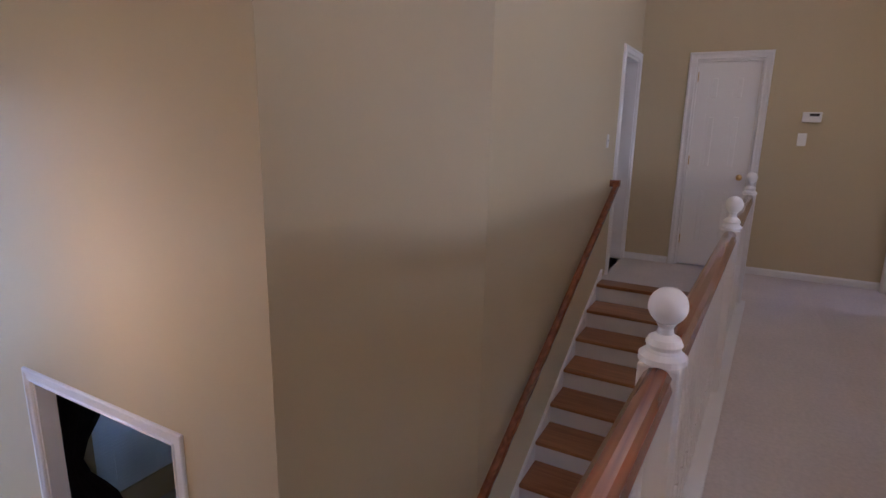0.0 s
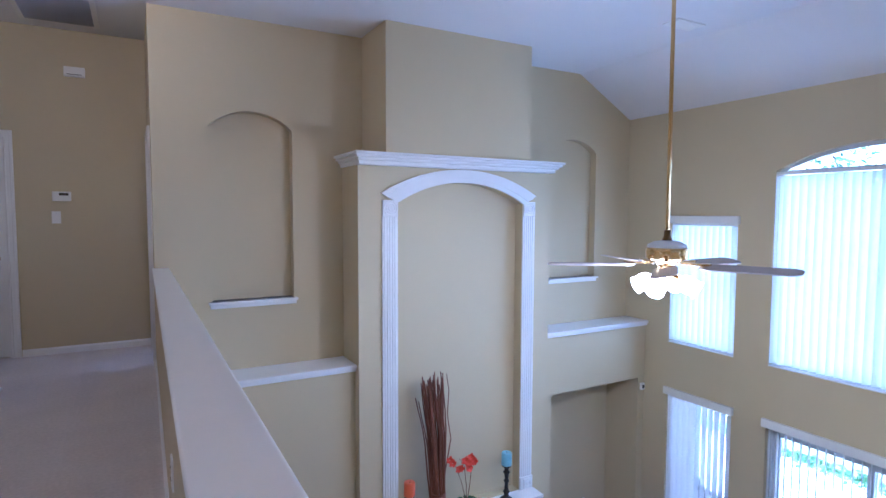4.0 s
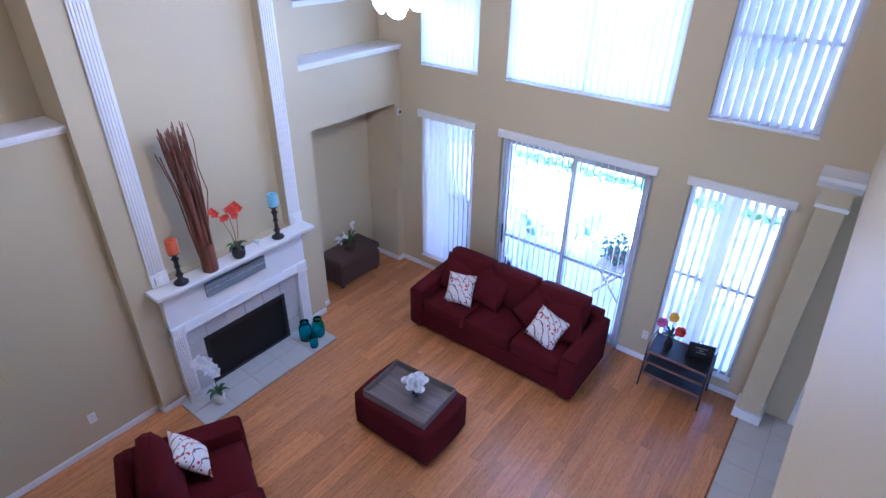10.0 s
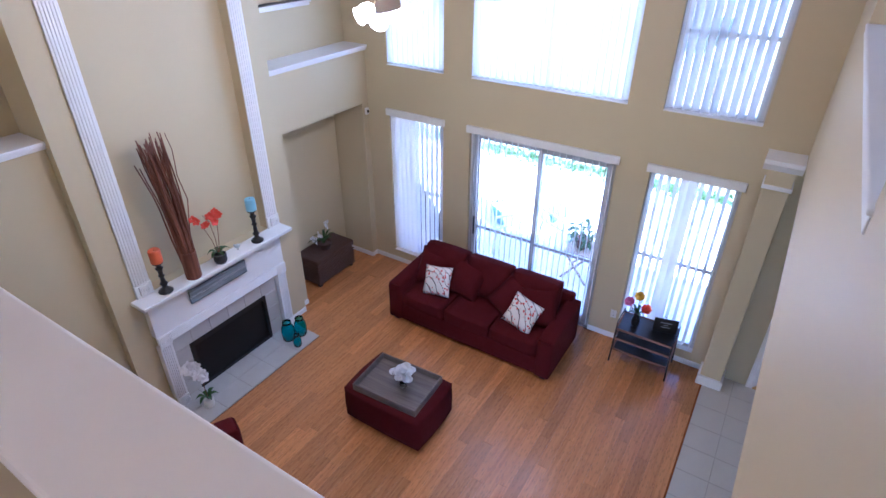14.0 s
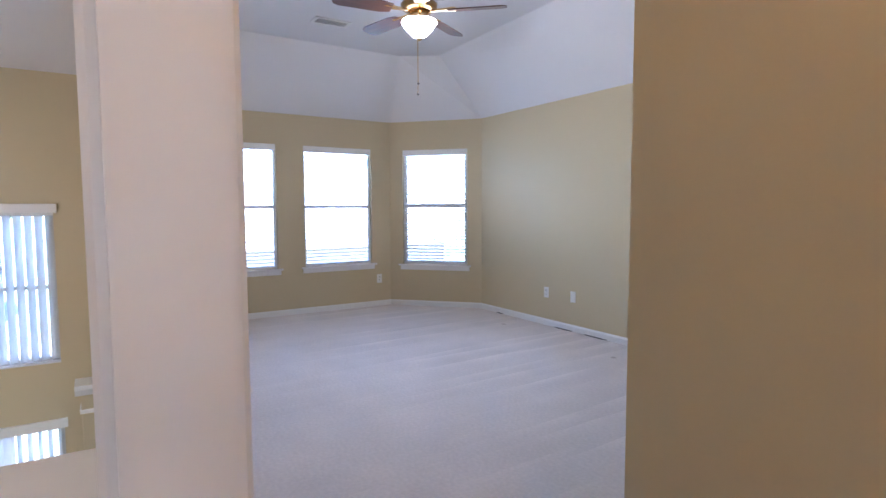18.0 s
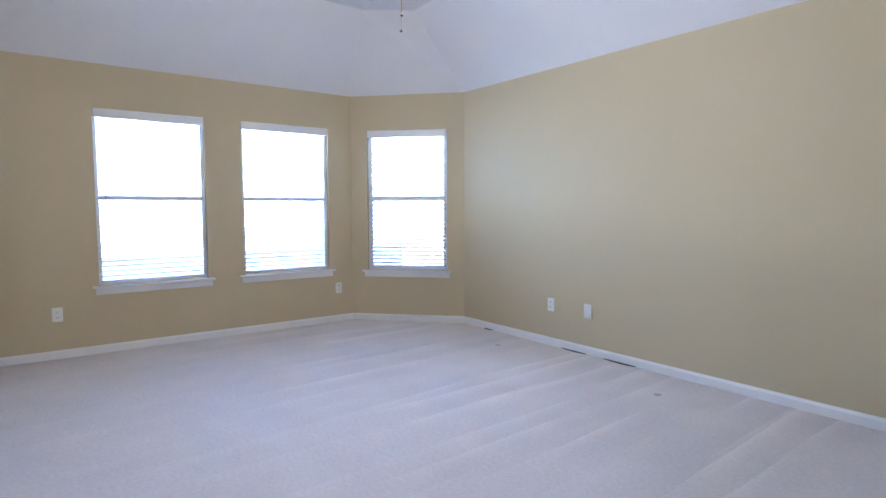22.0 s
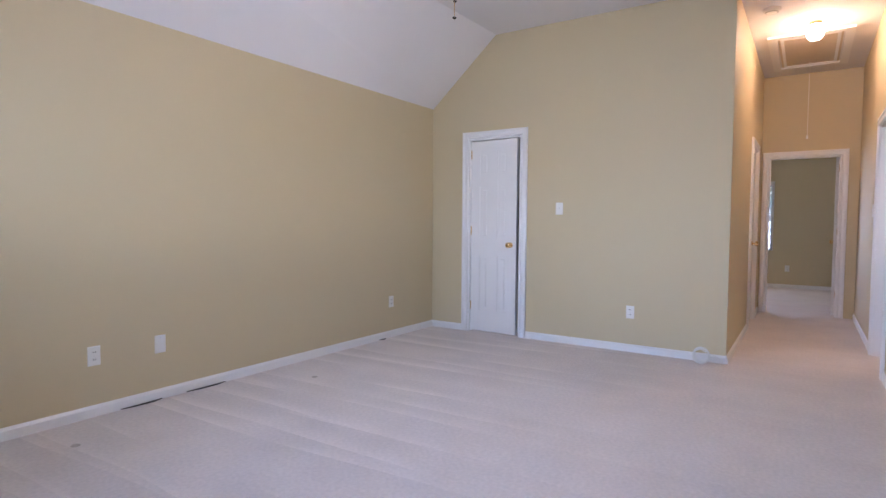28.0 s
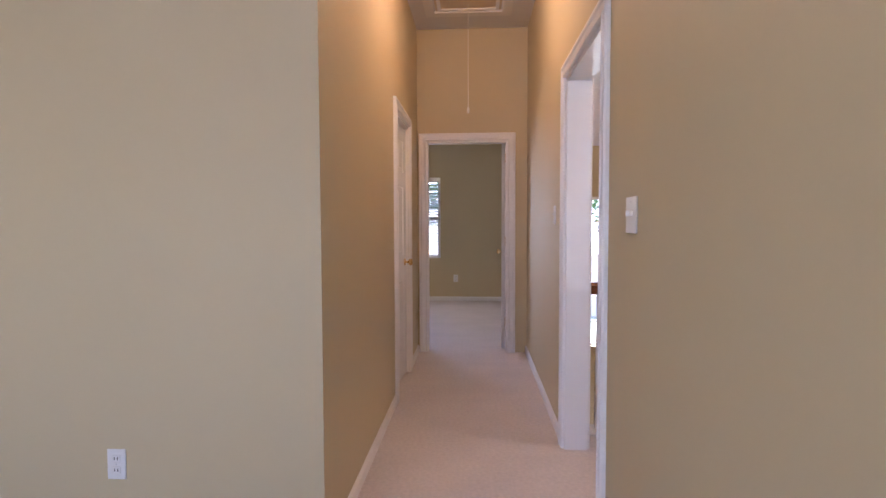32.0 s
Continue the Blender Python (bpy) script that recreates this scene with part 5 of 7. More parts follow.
SOFA_AT = (5.815, 2.21, LOW)
couch("sofa", SOFA_AT, -90, 1.87, 3, "three-seat wine-red fabric sofa with loose cushions", "sofa")
for dx, dy, size, mat, spin, lab in ((-0.05, 0.74, 0.47, SOFA, 0, "square wine-red scatter pillow against the sofa back"), (-0.22, 0.53, 0.38, BLOSSOM, -10, "cream scatter pillow printed with red blossom branches"), (-0.06, 0.28, 0.46, SOFA, 8, "wine-red scatter pillow leaning on the sofa back"),
                                      (-0.08, -0.28, 0.46, SOFA, 30, "wine-red scatter pillow turned on its corner"), (-0.24, -0.58, 0.38, BLOSSOM, 14, "cream blossom-print scatter pillow, tilted"), (-0.10, -0.80, 0.46, SOFA, -14, "wine-red scatter pillow in the sofa corner")):
    pillow((SOFA_AT[0] + dx - 0.04, SOFA_AT[1] + dy, LOW + 0.475), -90, 34, size, mat, lab, spin)
couch("armchair", (2.195, 2.955, LOW), 67, 0.62, 1, "wine-red fabric armchair with loose back cushion", "armchair").scale = (1.05, 1.07, 1.0)
pillow((2.415, 3.06, LOW + 0.475), 72, 40, 0.40, BLOSSOM, "cream blossom-print pillow on the armchair", 10)
couch("armchair", (2.195, 1.455, LOW), 110, 0.60, 1, "wine-red fabric armchair turned to the fireplace", "armchair")

ot = thing("ottoman", (4.09, 2.243, LOW), "wine-red fabric ottoman used as a coffee table", "ottoman")
c = part("body", puffed(0.66, 0.95, 0.42, 0.08, pinch=0.01), SOFA, ot, smooth=True)
c.location.z = 0.035
part("piping", tube([(0.29, -0.44, 0.40), (0.29, 0.44, 0.40), (-0.29, 0.44, 0.40), (-0.29, -0.44, 0.40), (0.29, -0.44, 0.40)], 0.006), SOFA, ot)
for sx in (-1, 1):
    for sy in (-1, 1):
        part("foot", box(sx * 0.25 - 0.025, sx * 0.25 + 0.025, sy * 0.39 - 0.025, sy * 0.39 + 0.025, 0.0, 0.04), FOOT, ot)
tr = thing("tray", (4.07, 2.229, LOW + 0.456), "grey-brown wooden serving tray on the ottoman", "tray", turn=3)
part("tray_base", box(-0.27, 0.27, -0.37, 0.37, 0.0, 0.012, 0.002), TRAYW, tr)
for p in ((-0.27, 0.27, -0.37, -0.355), (-0.27, 0.27, 0.355, 0.37), (-0.27, -0.255, -0.355, 0.355), (0.255, 0.27, -0.355, 0.355)):
    part("tray_side", box(*p, 0.012, 0.085, 0.003), TRAYW, tr)


# ---- flowers and plants ----
def petals(bm, at, r, n, layers=2, cup=0.5, tilt=Vector((0, 0, 1))):
    """An open blossom of n cupped petals in layers."""
    at = Vector(at)
    rot = tilt.normalized().to_track_quat("Z", "Y").to_matrix()
    for lay in range(layers):
        rr = r * (1 - 0.3 * lay)
        for k in range(n):
            a = 2 * math.pi * (k + 0.5 * lay) / n + random.uniform(-0.15, 0.15)
            c = Vector((math.cos(a), math.sin(a), 0))
            s = Vector((-math.sin(a), math.cos(a), 0))
            up = cup + 0.35 * lay
            q = [c * 0.1 * rr, c * 0.6 * rr + s * 0.42 * rr + Vector((0, 0, up * 0.45 * rr)), c * rr + s * 0.18 * rr + Vector((0, 0, up * rr * 0.8)), c * rr - s * 0.18 * rr + Vector((0, 0, up * rr * 0.8)), c * 0.6 * rr - s * 0.42 * rr + Vector((0, 0, up * 0.45 * rr))]
            mid = c * 0.62 * rr + Vector((0, 0, up * 0.25 * rr))
            vs = [bm.verts.new(at + rot @ p) for p in q]
            vm = bm.verts.new(at + rot @ mid)
            for i in range(5):
                bm.faces.new((vs[i], vs[(i + 1) % 5], vm))
    return bm


def rose(bm, at, r):
    at = Vector(at)
    for lay in range(4):
        rr = r * (0.35 + 0.22 * lay)
        for k in range(4 + lay):
            a = 2 * math.pi * k / (4 + lay) + lay * 0.7
            pts = []
            for u in (-0.55, 0, 0.55):
                for h, q in ((0.0, 0.55), (0.6, 1.0), (1.0, 1.02 + 0.10 * lay)):
                    ang = a + u * 1.25
                    pts.append(bm.verts.new(at + Vector((math.cos(ang) * rr * q, math.sin(ang) * rr * q, r * (h * (1.25 - 0.18 * lay) - 0.5)))))
            for i in range(2):
                for j in range(2):
                    bm.faces.new((pts[i * 3 + j], pts[i * 3 + 3 + j], pts[i * 3 + 4 + j], pts[i * 3 + 1 + j]))
    return bm


def put_leaf(bm, base, tip, width, droop=0.2):
    base, tip = Vector(base), Vector(tip)
    d = tip - base
    s = d.cross(Vector((0, 0, 1)))
    s = s.normalized() if s.length > 1e-4 else Vector((1, 0, 0))
    rows = []
    for k in range(6):
        t = k / 5
        p = base + d * t + Vector((0, 0, droop * d.length * (math.sin(math.pi * t) - 0.4 * t)))
        wd = width * math.sin(math.pi * (0.08 + 0.9 * t)) ** 0.8 * 0.5
        rows.append([bm.verts.new(p + s * wd + Vector((0, 0, wd * 0.3))), bm.verts.new(p), bm.verts.new(p - s * wd + Vector((0, 0, wd * 0.3)))])
    for a, b in zip(rows, rows[1:]):
        for i in range(2):
            bm.faces.new((a[i], a[i + 1], b[i + 1], b[i]))
    return bm


random.seed(11)
vs = thing("rose_vase", (4.09, 2.175, LOW + 0.469), "clear glass vase of white roses on the tray", "vase of flowers")
part("vase", lathe([(0.035, 0.0), (0.04, 0.01), (0.036, 0.05), (0.052, 0.13), (0.049, 0.13), (0.033, 0.05), (0.03, 0.012)], 20), CLEAR, vs, smooth=True)
for k in range(9):
    a = 2.4 * k
    r = 0.028 * math.sqrt(k)
    p = (math.cos(a) * r * 1.35, math.sin(a) * r * 1.35, 0.21 - r * 0.55 + random.uniform(-0.008, 0.008))
    part("rose_stem", tube([(p[0] * 0.2, p[1] * 0.2, 0.02), (p[0] * 0.6, p[1] * 0.6, 0.12), p], 0.0025), LEAF, vs)
    part("rose_bloom", rose(bmesh.new(), p, 0.042), PETAL_W, vs, smooth=True)


def candle_holder(at, h, wax, wax_h, label):
    c = thing("candle_holder", at, label, "candle holder", "mantel candle holders")
    c.scale = (1.3, 1.3, 1.05)
    prof = [(0.052, 0.0), (0.054, 0.012), (0.040, 0.028), (0.022, 0.045), (0.018, 0.07), (0.030, 0.09), (0.018, 0.11), (0.014, h * 0.5), (0.024, h * 0.55), (0.014, h * 0.6), (0.020, h * 0.75), (0.030, h * 0.8), (0.016, h * 0.85), (0.022, h * 0.93), (0.040, h * 0.97), (0.040, h)]
    part("holder", lathe(prof, 20), BLACK, c, smooth=True)
    part("candle", lathe([(0.042, h), (0.043, h + 0.01), (0.042, h + wax_h - 0.01), (0.037, h + wax_h), (0.012, h + wax_h - 0.012)], 20), wax, c, smooth=True)
    part("wick", tube([(0, 0, h + wax_h - 0.015), (0.002, 0, h + wax_h + 0.008)], 0.0015), BLACK, c)
    return c


MANTEL = LOW + MT
candle_holder((3.10, 4.26, MANTEL), 0.32, ORANGE, 0.13, "turned black candle holder with an orange candle")
candle_holder((4.245, 4.26, MANTEL), 0.37, BLUEWAX, 0.13, "turned black candle holder with a pale blue candle")
tw = thing("twig_bundle", (3.41, 4.25, MANTEL), "tall bundle of brown willow twigs on the mantel", "twigs")
random.seed(3)
for k in range(62):
    a, q = random.uniform(0, 6.28), math.sqrt(random.random())
    bx, by = 0.055 * q * math.cos(a), 0.04 * q * math.sin(a)
    h = random.uniform(0.98, 1.20)
    ph = random.uniform(0, 6.28)
    spread = random.uniform(0.8, 1.7)
    pts = []
    for i in range(9):
        t = i / 8
        pts.append((bx * (1 + spread * t) + 0.016 * math.sin(ph + 9 * t) * t - 0.06 * t * t, by * (1 + 0.5 * t) + 0.010 * math.cos(ph + 8 * t) * t + 0.05 * t, h * t))
    part("twig", tube(pts, 0.0092, 0.0045, 5), TWIG, tw)
part("twig", tube([(0.03, 0, 0), (0.07, 0.0, 0.4), (0.13, 0.01, 0.65), (0.10, 0.02, 0.85), (0.12, 0.03, 1.05), (0.10, 0.04, 1.18)], 0.006, 0.003, 5), TWIG, tw)
tw.scale = (1.15, 1.15, 1.24)
part("binding", lathe([(0.066, 0.0), (0.068, 0.02), (0.066, 0.24), (0.058, 0.24), (0.058, 0.0)], 20), TWIG, tw)


def orchid(name, at, petal, pot_mat, label, h=0.42, lean=0.1, nflower=9, pot=(0.055, 0.09), sprays=2, bloom=0.040, low=0.62, wide=0.03):
    o = thing(name, at, label, "orchid")
    r, ph = pot
    part("pot", lathe([(r * 0.8, 0.0), (r, ph * 0.3), (r, ph), (r * 0.88, ph), (r * 0.85, ph * 0.85)], 20), pot_mat, o, smooth=True)
    for k in range(6):
        a = k * 1.05 + 0.4
        part("leaf", put_leaf(bmesh.new(), (0, 0, ph * 0.9), (math.cos(a) * 0.13, math.sin(a) * 0.09, ph + random.uniform(0.02, 0.06)), 0.045, 0.4), LEAF, o, smooth=True)
    for s in range(sprays):
        w = (s - (sprays - 1) / 2) * 0.09
        pts = [(0, 0, ph * 0.8), (w * 0.5, 0.01, ph + h * 0.4), (w + lean * 0.3, 0.0, ph + h * 0.8), (w + lean, -0.02, ph + h)]
        part("stem", tube(pts, 0.004, 0.0025, 6), TWIG, o)
        for k in range(nflower):
            t = low + (1 - low) * k / max(1, nflower - 1)
            i = min(2, int(t * 3))
            f = t * 3 - i
            p = Vector(pts[i]).lerp(Vector(pts[i + 1]), f) + Vector((random.uniform(-wide, wide), random.uniform(-0.035, 0.0), random.uniform(-wide, wide) * 0.7))
            part("bloom", petals(bmesh.new(), p, bloom, 5, 2, 0.25, Vector((random.uniform(-0.5, 0.3), -1, random.uniform(-0.1, 0.5)))), petal, o, smooth=True)
    return o


random.seed(21)
orchid("orchid", (3.735, 4.24, MANTEL), PETAL_R, BLACK, "coral-red orchid in a black pot on the mantel", h=0.50, lean=-0.10, nflower=5, pot=(0.068, 0.10), bloom=0.040, low=0.66, sprays=3, wide=0.065)
orchid("orchid", (3.08, 4.05, LOW + 0.012), PETAL_W, PLATE, "white orchid in a white pot on the hearth", h=0.58, lean=-0.16, nflower=18, pot=(0.055, 0.12), sprays=1, bloom=0.06, low=0.42)
bird = thing("bird_figurine", (3.99, 4.28, MANTEL), "small pale bird figurine on wire legs", "figurine")
bm = bmesh.new()
bmesh.ops.create_uvsphere(bm, u_segments=14, v_segments=10, radius=0.024, matrix=pose(0, 0, 0.055) @ Matrix.Diagonal((1.5, 0.9, 0.9, 1)))
bmesh.ops.create_uvsphere(bm, u_segments=12, v_segments=8, radius=0.013, matrix=pose(-0.030, 0, 0.078))
part("body", bm, material("pale_bird", (0.55, 0.60, 0.62), 0.5), bird, smooth=True)
for s in (-1, 1):
    part("leg", tube([(0, s * 0.008, 0.04), (0, s * 0.010, 0.0)], 0.0018), BLACK, bird)
sg = thing("mantel_sign", (3.68, 4.30, LOW + 1.22), "weathered blue-grey wooden sign with carved letters", "sign")
part("board", box(-0.36, 0.36, -0.03, -0.005, -0.075, 0.085, 0.004), GREY, sg)
for z in (-0.066, 0.070):
    part("edge_strip", box(-0.355, 0.355, -0.036, -0.03, z - 0.005, z + 0.009, 0.001), GREY, sg)
tx = bpy.data.curves.new("sign_text", "FONT")
tx.body, tx.size, tx.align_x, tx.align_y, tx.extrude = "LIVE WELL LAUGH OFTEN LOVE MUCH", 0.042, "CENTER", "CENTER", 0.001
o = new("lettering", tx)
me = bpy.data.meshes.new_from_object(o)
bpy.data.objects.remove(o)
me.materials.append(material("pale_letters", (0.42, 0.45, 0.46), 0.7))
o = new("lettering", me)
o.parent = sg
o.matrix_basis = pose(0, -0.031, 0.002, 90)

# hearth tiles and jars
HEARTH_Y, HX0, HX1 = 3.87, 2.80, 4.59
ht = structure("floor_hearth", slab("z", LOW - 0.012, LOW + 0.004, HX0, HX1, HEARTH_Y, BREAST - 0.001), GROUT, "tiled hearth before the fireplace", "hearth")
for i in range(5):
    for j in range(2):
        part("hearth_tile", box(HX0 + 0.358 * i + 0.003, HX0 + 0.358 * (i + 1) - 0.003, HEARTH_Y + 0.26 * j + 0.003, HEARTH_Y + 0.26 * (j + 1) - 0.003, LOW - 0.004, LOW + 0.011, 0.003), STONE, ht)
for x, y, s in ((4.33, 4.13, 1.25), (4.48, 4.07, 1.2), (4.30, 3.95, 0.8)):
    j = thing("glass_jar", (x, y, LOW + 0.012), "teal blue glass jar on the hearth", "jar", "teal jars")
    part("jar", lathe([(0.05 * s, 0.0), (0.062 * s, 0.02 * s), (0.066 * s, 0.10 * s), (0.060 * s, 0.16 * s), (0.042 * s, 0.19 * s), (0.044 * s, 0.22 * s), (0.040 * s, 0.22 * s), (0.038 * s, 0.19 * s), (0.056 * s, 0.155 * s), (0.061 * s, 0.1 * s), (0.056 * s, 0.025 * s), (0.04 * s, 0.008)], 24), TEAL, j, smooth=True)
    part("neck_wire", tube([(0.044 * s * math.cos(a * 0.524), 0.044 * s * math.sin(a * 0.524), 0.20 * s) for a in range(13)], 0.002), BLACK, j)

# wicker trunk in the alcove with a plant
tk = thing("wicker_trunk", (5.74, 4.77, LOW), "dark woven wicker trunk in the alcove", "trunk")
part("body", box(-0.37, 0.37, -0.20, 0.20, 0.04, 0.35, 0.02, 2), WICKER, tk)
part("lid", box(-0.385, 0.385, -0.215, 0.215, 0.355, 0.44, 0.02, 2), WICKER, tk)
for k in range(7):
    z = 0.06 + k * 0.04
    part("weave_band", tube([(-0.375, -0.205, z), (0.375, -0.205, z), (0.375, 0.205, z), (-0.375, 0.205, z), (-0.375, -0.205, z)], 0.010), WICKER, tk)
for sx in (-1, 1):
    for sy in (-1, 1):
        part("foot", box(sx * 0.33 - 0.025, sx * 0.33 + 0.025, sy * 0.16 - 0.025, sy * 0.16 + 0.025, 0, 0.045), FOOT, tk)
random.seed(8)
pl = thing("potted_plant", (5.72, 4.75, LOW + 0.44), "flowering plant with pale blooms in a dark basket", "plant")
part("pot", lathe([(0.08, 0), (0.10, 0.05), (0.11, 0.10), (0.095, 0.10), (0.08, 0.08)], 18), WICKER, pl)
for k in range(16):
    a = k * 0.8
    l0 = random.uniform(0.12, 0.28)
    part("leaf", put_leaf(bmesh.new(), (0, 0, 0.08), (math.cos(a) * l0, math.sin(a) * l0 * 0.7, random.uniform(0.12, 0.26)), 0.03, 0.3), LEAF, pl)
for sx, hh in ((-0.20, 0.22), (0.06, 0.36), (-0.1, 0.26)):
    part("stem", tube([(0, 0, 0.08), (sx * 0.5, 0, hh * 0.7), (sx, 0, hh)], 0.004, 0.002), LEAF, pl)
    for k in range(6):
        part("bloom", petals(bmesh.new(), (sx + random.uniform(-0.05, 0.05), random.uniform(-0.04, 0.03), hh + random.uniform(-0.06, 0.04)), 0.024, 5, 1, 0.3, Vector((random.uniform(-1, 1), -1, 0.5))), PETAL_W, pl)

# side table by the window
RUST = material("rust_wood", (0.20, 0.09, 0.05), 0.5, vary=0.3, scale=20)
st = thing("side_table", (6.315, 0.30, LOW), "black slatted metal side table with two lower shelves", "side table")
for sx in (-1, 1):
    for sy in (-1, 1):
        part("leg", tube([(sx * 0.185, sy * 0.325, 0.0), (sx * 0.18, sy * 0.31, 0.52)], 0.010, 0.010, 8), BLACK, st)
for z, w in ((0.50, 1.0), (0.36, 0.98), (0.20, 0.98)):
    sh = part("shelf", box(-0.18 * w, 0.18 * w, -0.31 * w, 0.31 * w, z - 0.008, z, 0.002), BLACK, st)
    for sx in (-1, 1):
        part("shelf_edge", box(sx * 0.185 - 0.008, sx * 0.185 + 0.008, -0.31, 0.31, z - 0.016, z + 0.010, 0.003), RUST, sh)
    for sy in (-1, 1):
        part("shelf_edge", box(-0.177, 0.177, sy * 0.315 - 0.008, sy * 0.315 + 0.008, z - 0.016, z + 0.010, 0.003), RUST, sh)
for sy in (-1, 1):
    part("handle", tube([(-0.17, sy * 0.315, 0.50), (-0.16, sy * 0.318, 0.57), (0.16, sy * 0.318, 0.57), (0.17, sy * 0.315, 0.50)], 0.007), BLACK, st)
random.seed(4)
fv = thing("flower_vase", (6.295, 0.45, LOW + 0.50), "dark vase with yellow, pink and coral flowers", "vase of flowers")
part("vase", lathe([(0.03, 0), (0.045, 0.03), (0.048, 0.09), (0.028, 0.15), (0.034, 0.18), (0.026, 0.18)], 18), BLACK, fv, smooth=True)
for p, mt in (((-0.01, 0.01, 0.42), PETAL_Y), ((-0.04, 0.10, 0.33), PETAL_P), ((-0.04, -0.09, 0.30), PETAL_R)):
    part("stem", tube([(0, 0, 0.12), (p[0] * 0.4, p[1] * 0.4, p[2] * 0.6), p], 0.003), LEAF, fv)
    part("bloom", petals(bmesh.new(), p, 0.058, 9, 4, 0.35, Vector((-0.7, p[1] * 2, 0.8))), mt, fv, smooth=True)
for k in range(9):
    a = k * 0.9
    part("leaf", put_leaf(bmesh.new(), (0, 0, 0.17), (math.cos(a) * 0.09, math.sin(a) * 0.11, 0.17 + random.uniform(0.0, 0.12)), 0.035, 0.2), LEAF, fv)
cb = thing("chalk_sign", (6.355, 0.13, LOW + 0.50), "small black chalkboard sign with faint handwriting", "sign", turn=-75)
part("board", box(-0.13, 0.13, -0.006, 0.006, 0.0, 0.19, 0.003), BLACK, cb)
for k, (w, z) in enumerate(((0.12, 0.135), (0.05, 0.105), (0.10, 0.075))):
    part("writing", box(-w / 2, w / 2, -0.009, -0.006, z - 0.004, z + 0.004), material("chalk", (0.35, 0.35, 0.34), 0.9), cb)
part("scroll", tube([(-0.05 + 0.01 * k, 0, 0.19 + 0.03 * math.sin(k * 0.63)) for k in range(11)], 0.003), BLACK, cb)


# ---- fixtures ----
def outlet(at, facing, label="white duplex wall outlet", slots=True, kind="outlet", toggles=0, w=0.072, h=0.115):
    """A wall plate; facing: degrees that its face looks to, 0 for +x."""
    o = thing(kind, at, label, kind, turn=facing + 90)
    part("plate", box(-w / 2, w / 2, -0.006, 0.0, -h / 2, h / 2, 0.003, 2), PLATE, o)
    if slots:
        for z in (-0.022, 0.022):
            rc = part("receptacle", box(-0.016, 0.016, -0.008, -0.006, z - 0.014, z + 0.014, 0.002), PLATE, o)
            for x in (-0.006, 0.006):
                part("slot", box(x - 0.0015, x + 0.0015, -0.0092, -0.008, z - 0.004, z + 0.006), SLOT, rc)
    for k in range(toggles):
        x = (k - (toggles - 1) / 2) * 0.046
        part("toggle", box(x - 0.005, x + 0.005, -0.016, -0.006, -0.004, 0.014, 0.002), PLATE, o)
    part("screw", lathe([(0.003, 0), (0.003, 0.001)], 8, pose(0, -0.006, 0.0 if slots else h * 0.36, 90)), ALU, o)
    return o


OZ = 0.36
outlet((4.54, LOFT_S, OZ), 90)
outlet((4.14, LOFT_S, OZ), 90, "white cable jack plate", False)
outlet((1.75, LOFT_S, OZ), 90)
outlet((LOFT_W, -2.53, OZ), 0)
outlet((LOFT_E, -1.20, OZ), 180)
outlet((LOFT_E, -3.69, OZ), 180)
outlet((LOFT_W, -3.22, 1.30), 0, "white single light switch", False, "light_switch", 1)
outlet((1.20, NORTH_S, 1.28), -90, "white double light switch", False, "light_switch", 2, 0.115)
outlet((-0.48, NORTH_S, 1.30), -90, "white single light switch", False, "light_switch", 1)
outlet((1.86, NORTH_S, OZ + 0.03), -90)
outlet((2.05, NORTH_S, OZ + 0.03), -90, "white cable jack plate beside an outlet", False)
outlet((3.87, NORTH_S, OZ + 0.03), -90)
outlet((HALL_W - 3.48, -1.5, OZ), 0)
outlet((0.20, LAND_N, 1.31), -90, "white single light switch by the closet door", False, "light_switch", 1)
outlet((STAIR_W, 4.79, 1.27), 0, "white single light switch on the stair wall", False, "light_switch", 1)
outlet((HALF_W + 0.027, 1.69, OZ + 0.08), 180)
outlet((2.05, BAY, LOW + 0.36), -90)
outlet((EAST, 0.76, LOW + 0.36), 180)
outlet((-5.1, 1.58, LOW + 1.2), -90, "white light switch in the foyer", False, "light_switch", 1)
th = thing("thermostat", (0.25, LAND_N, 1.51), "white wall thermostat with a small display", "thermostat")
part("case", box(-0.075, 0.075, -0.03, 0.0, -0.045, 0.045, 0.006, 2), PLATE, th)
part("display", box(-0.02, 0.055, -0.0315, -0.03, 0.008, 0.032), SLOT, th)
sr = thing("siren_box", (0.39, LAND_N, 2.685), "white wall box high on the wall", "alarm box")
part("case", box(-0.085, 0.085, -0.045, 0.0, -0.045, 0.045, 0.006, 2), PLATE, sr)
part("grille_bar", box(-0.06, 0.06, -0.0465, -0.045, -0.03, -0.024), SLOT, sr)
ms = thing("alarm_sensor", (6.52, BAY, -0.86), "small white alarm sensor on the wall", "sensor")
part("case", box(-0.03, 0.03, -0.035, 0.0, -0.045, 0.045, 0.008, 2), PLATE, ms)
part("lens", box(-0.018, 0.018, -0.037, -0.035, -0.02, 0.02, 0.0), SLOT, ms)


def smoke_detector(at, label):
    s = thing("smoke_detector", at, label, "smoke detector", "smoke detectors")
    part("housing", lathe([(0.068, 0.0), (0.070, -0.008), (0.066, -0.026), (0.045, -0.036), (0.01, -0.038)][::-1], 28), PLATE, s, smooth=True)
    part("vent_ring", lathe([(0.052, -0.0335), (0.052, -0.0345), (0.050, -0.0352)][::-1], 24), SLOT, s)
    return s


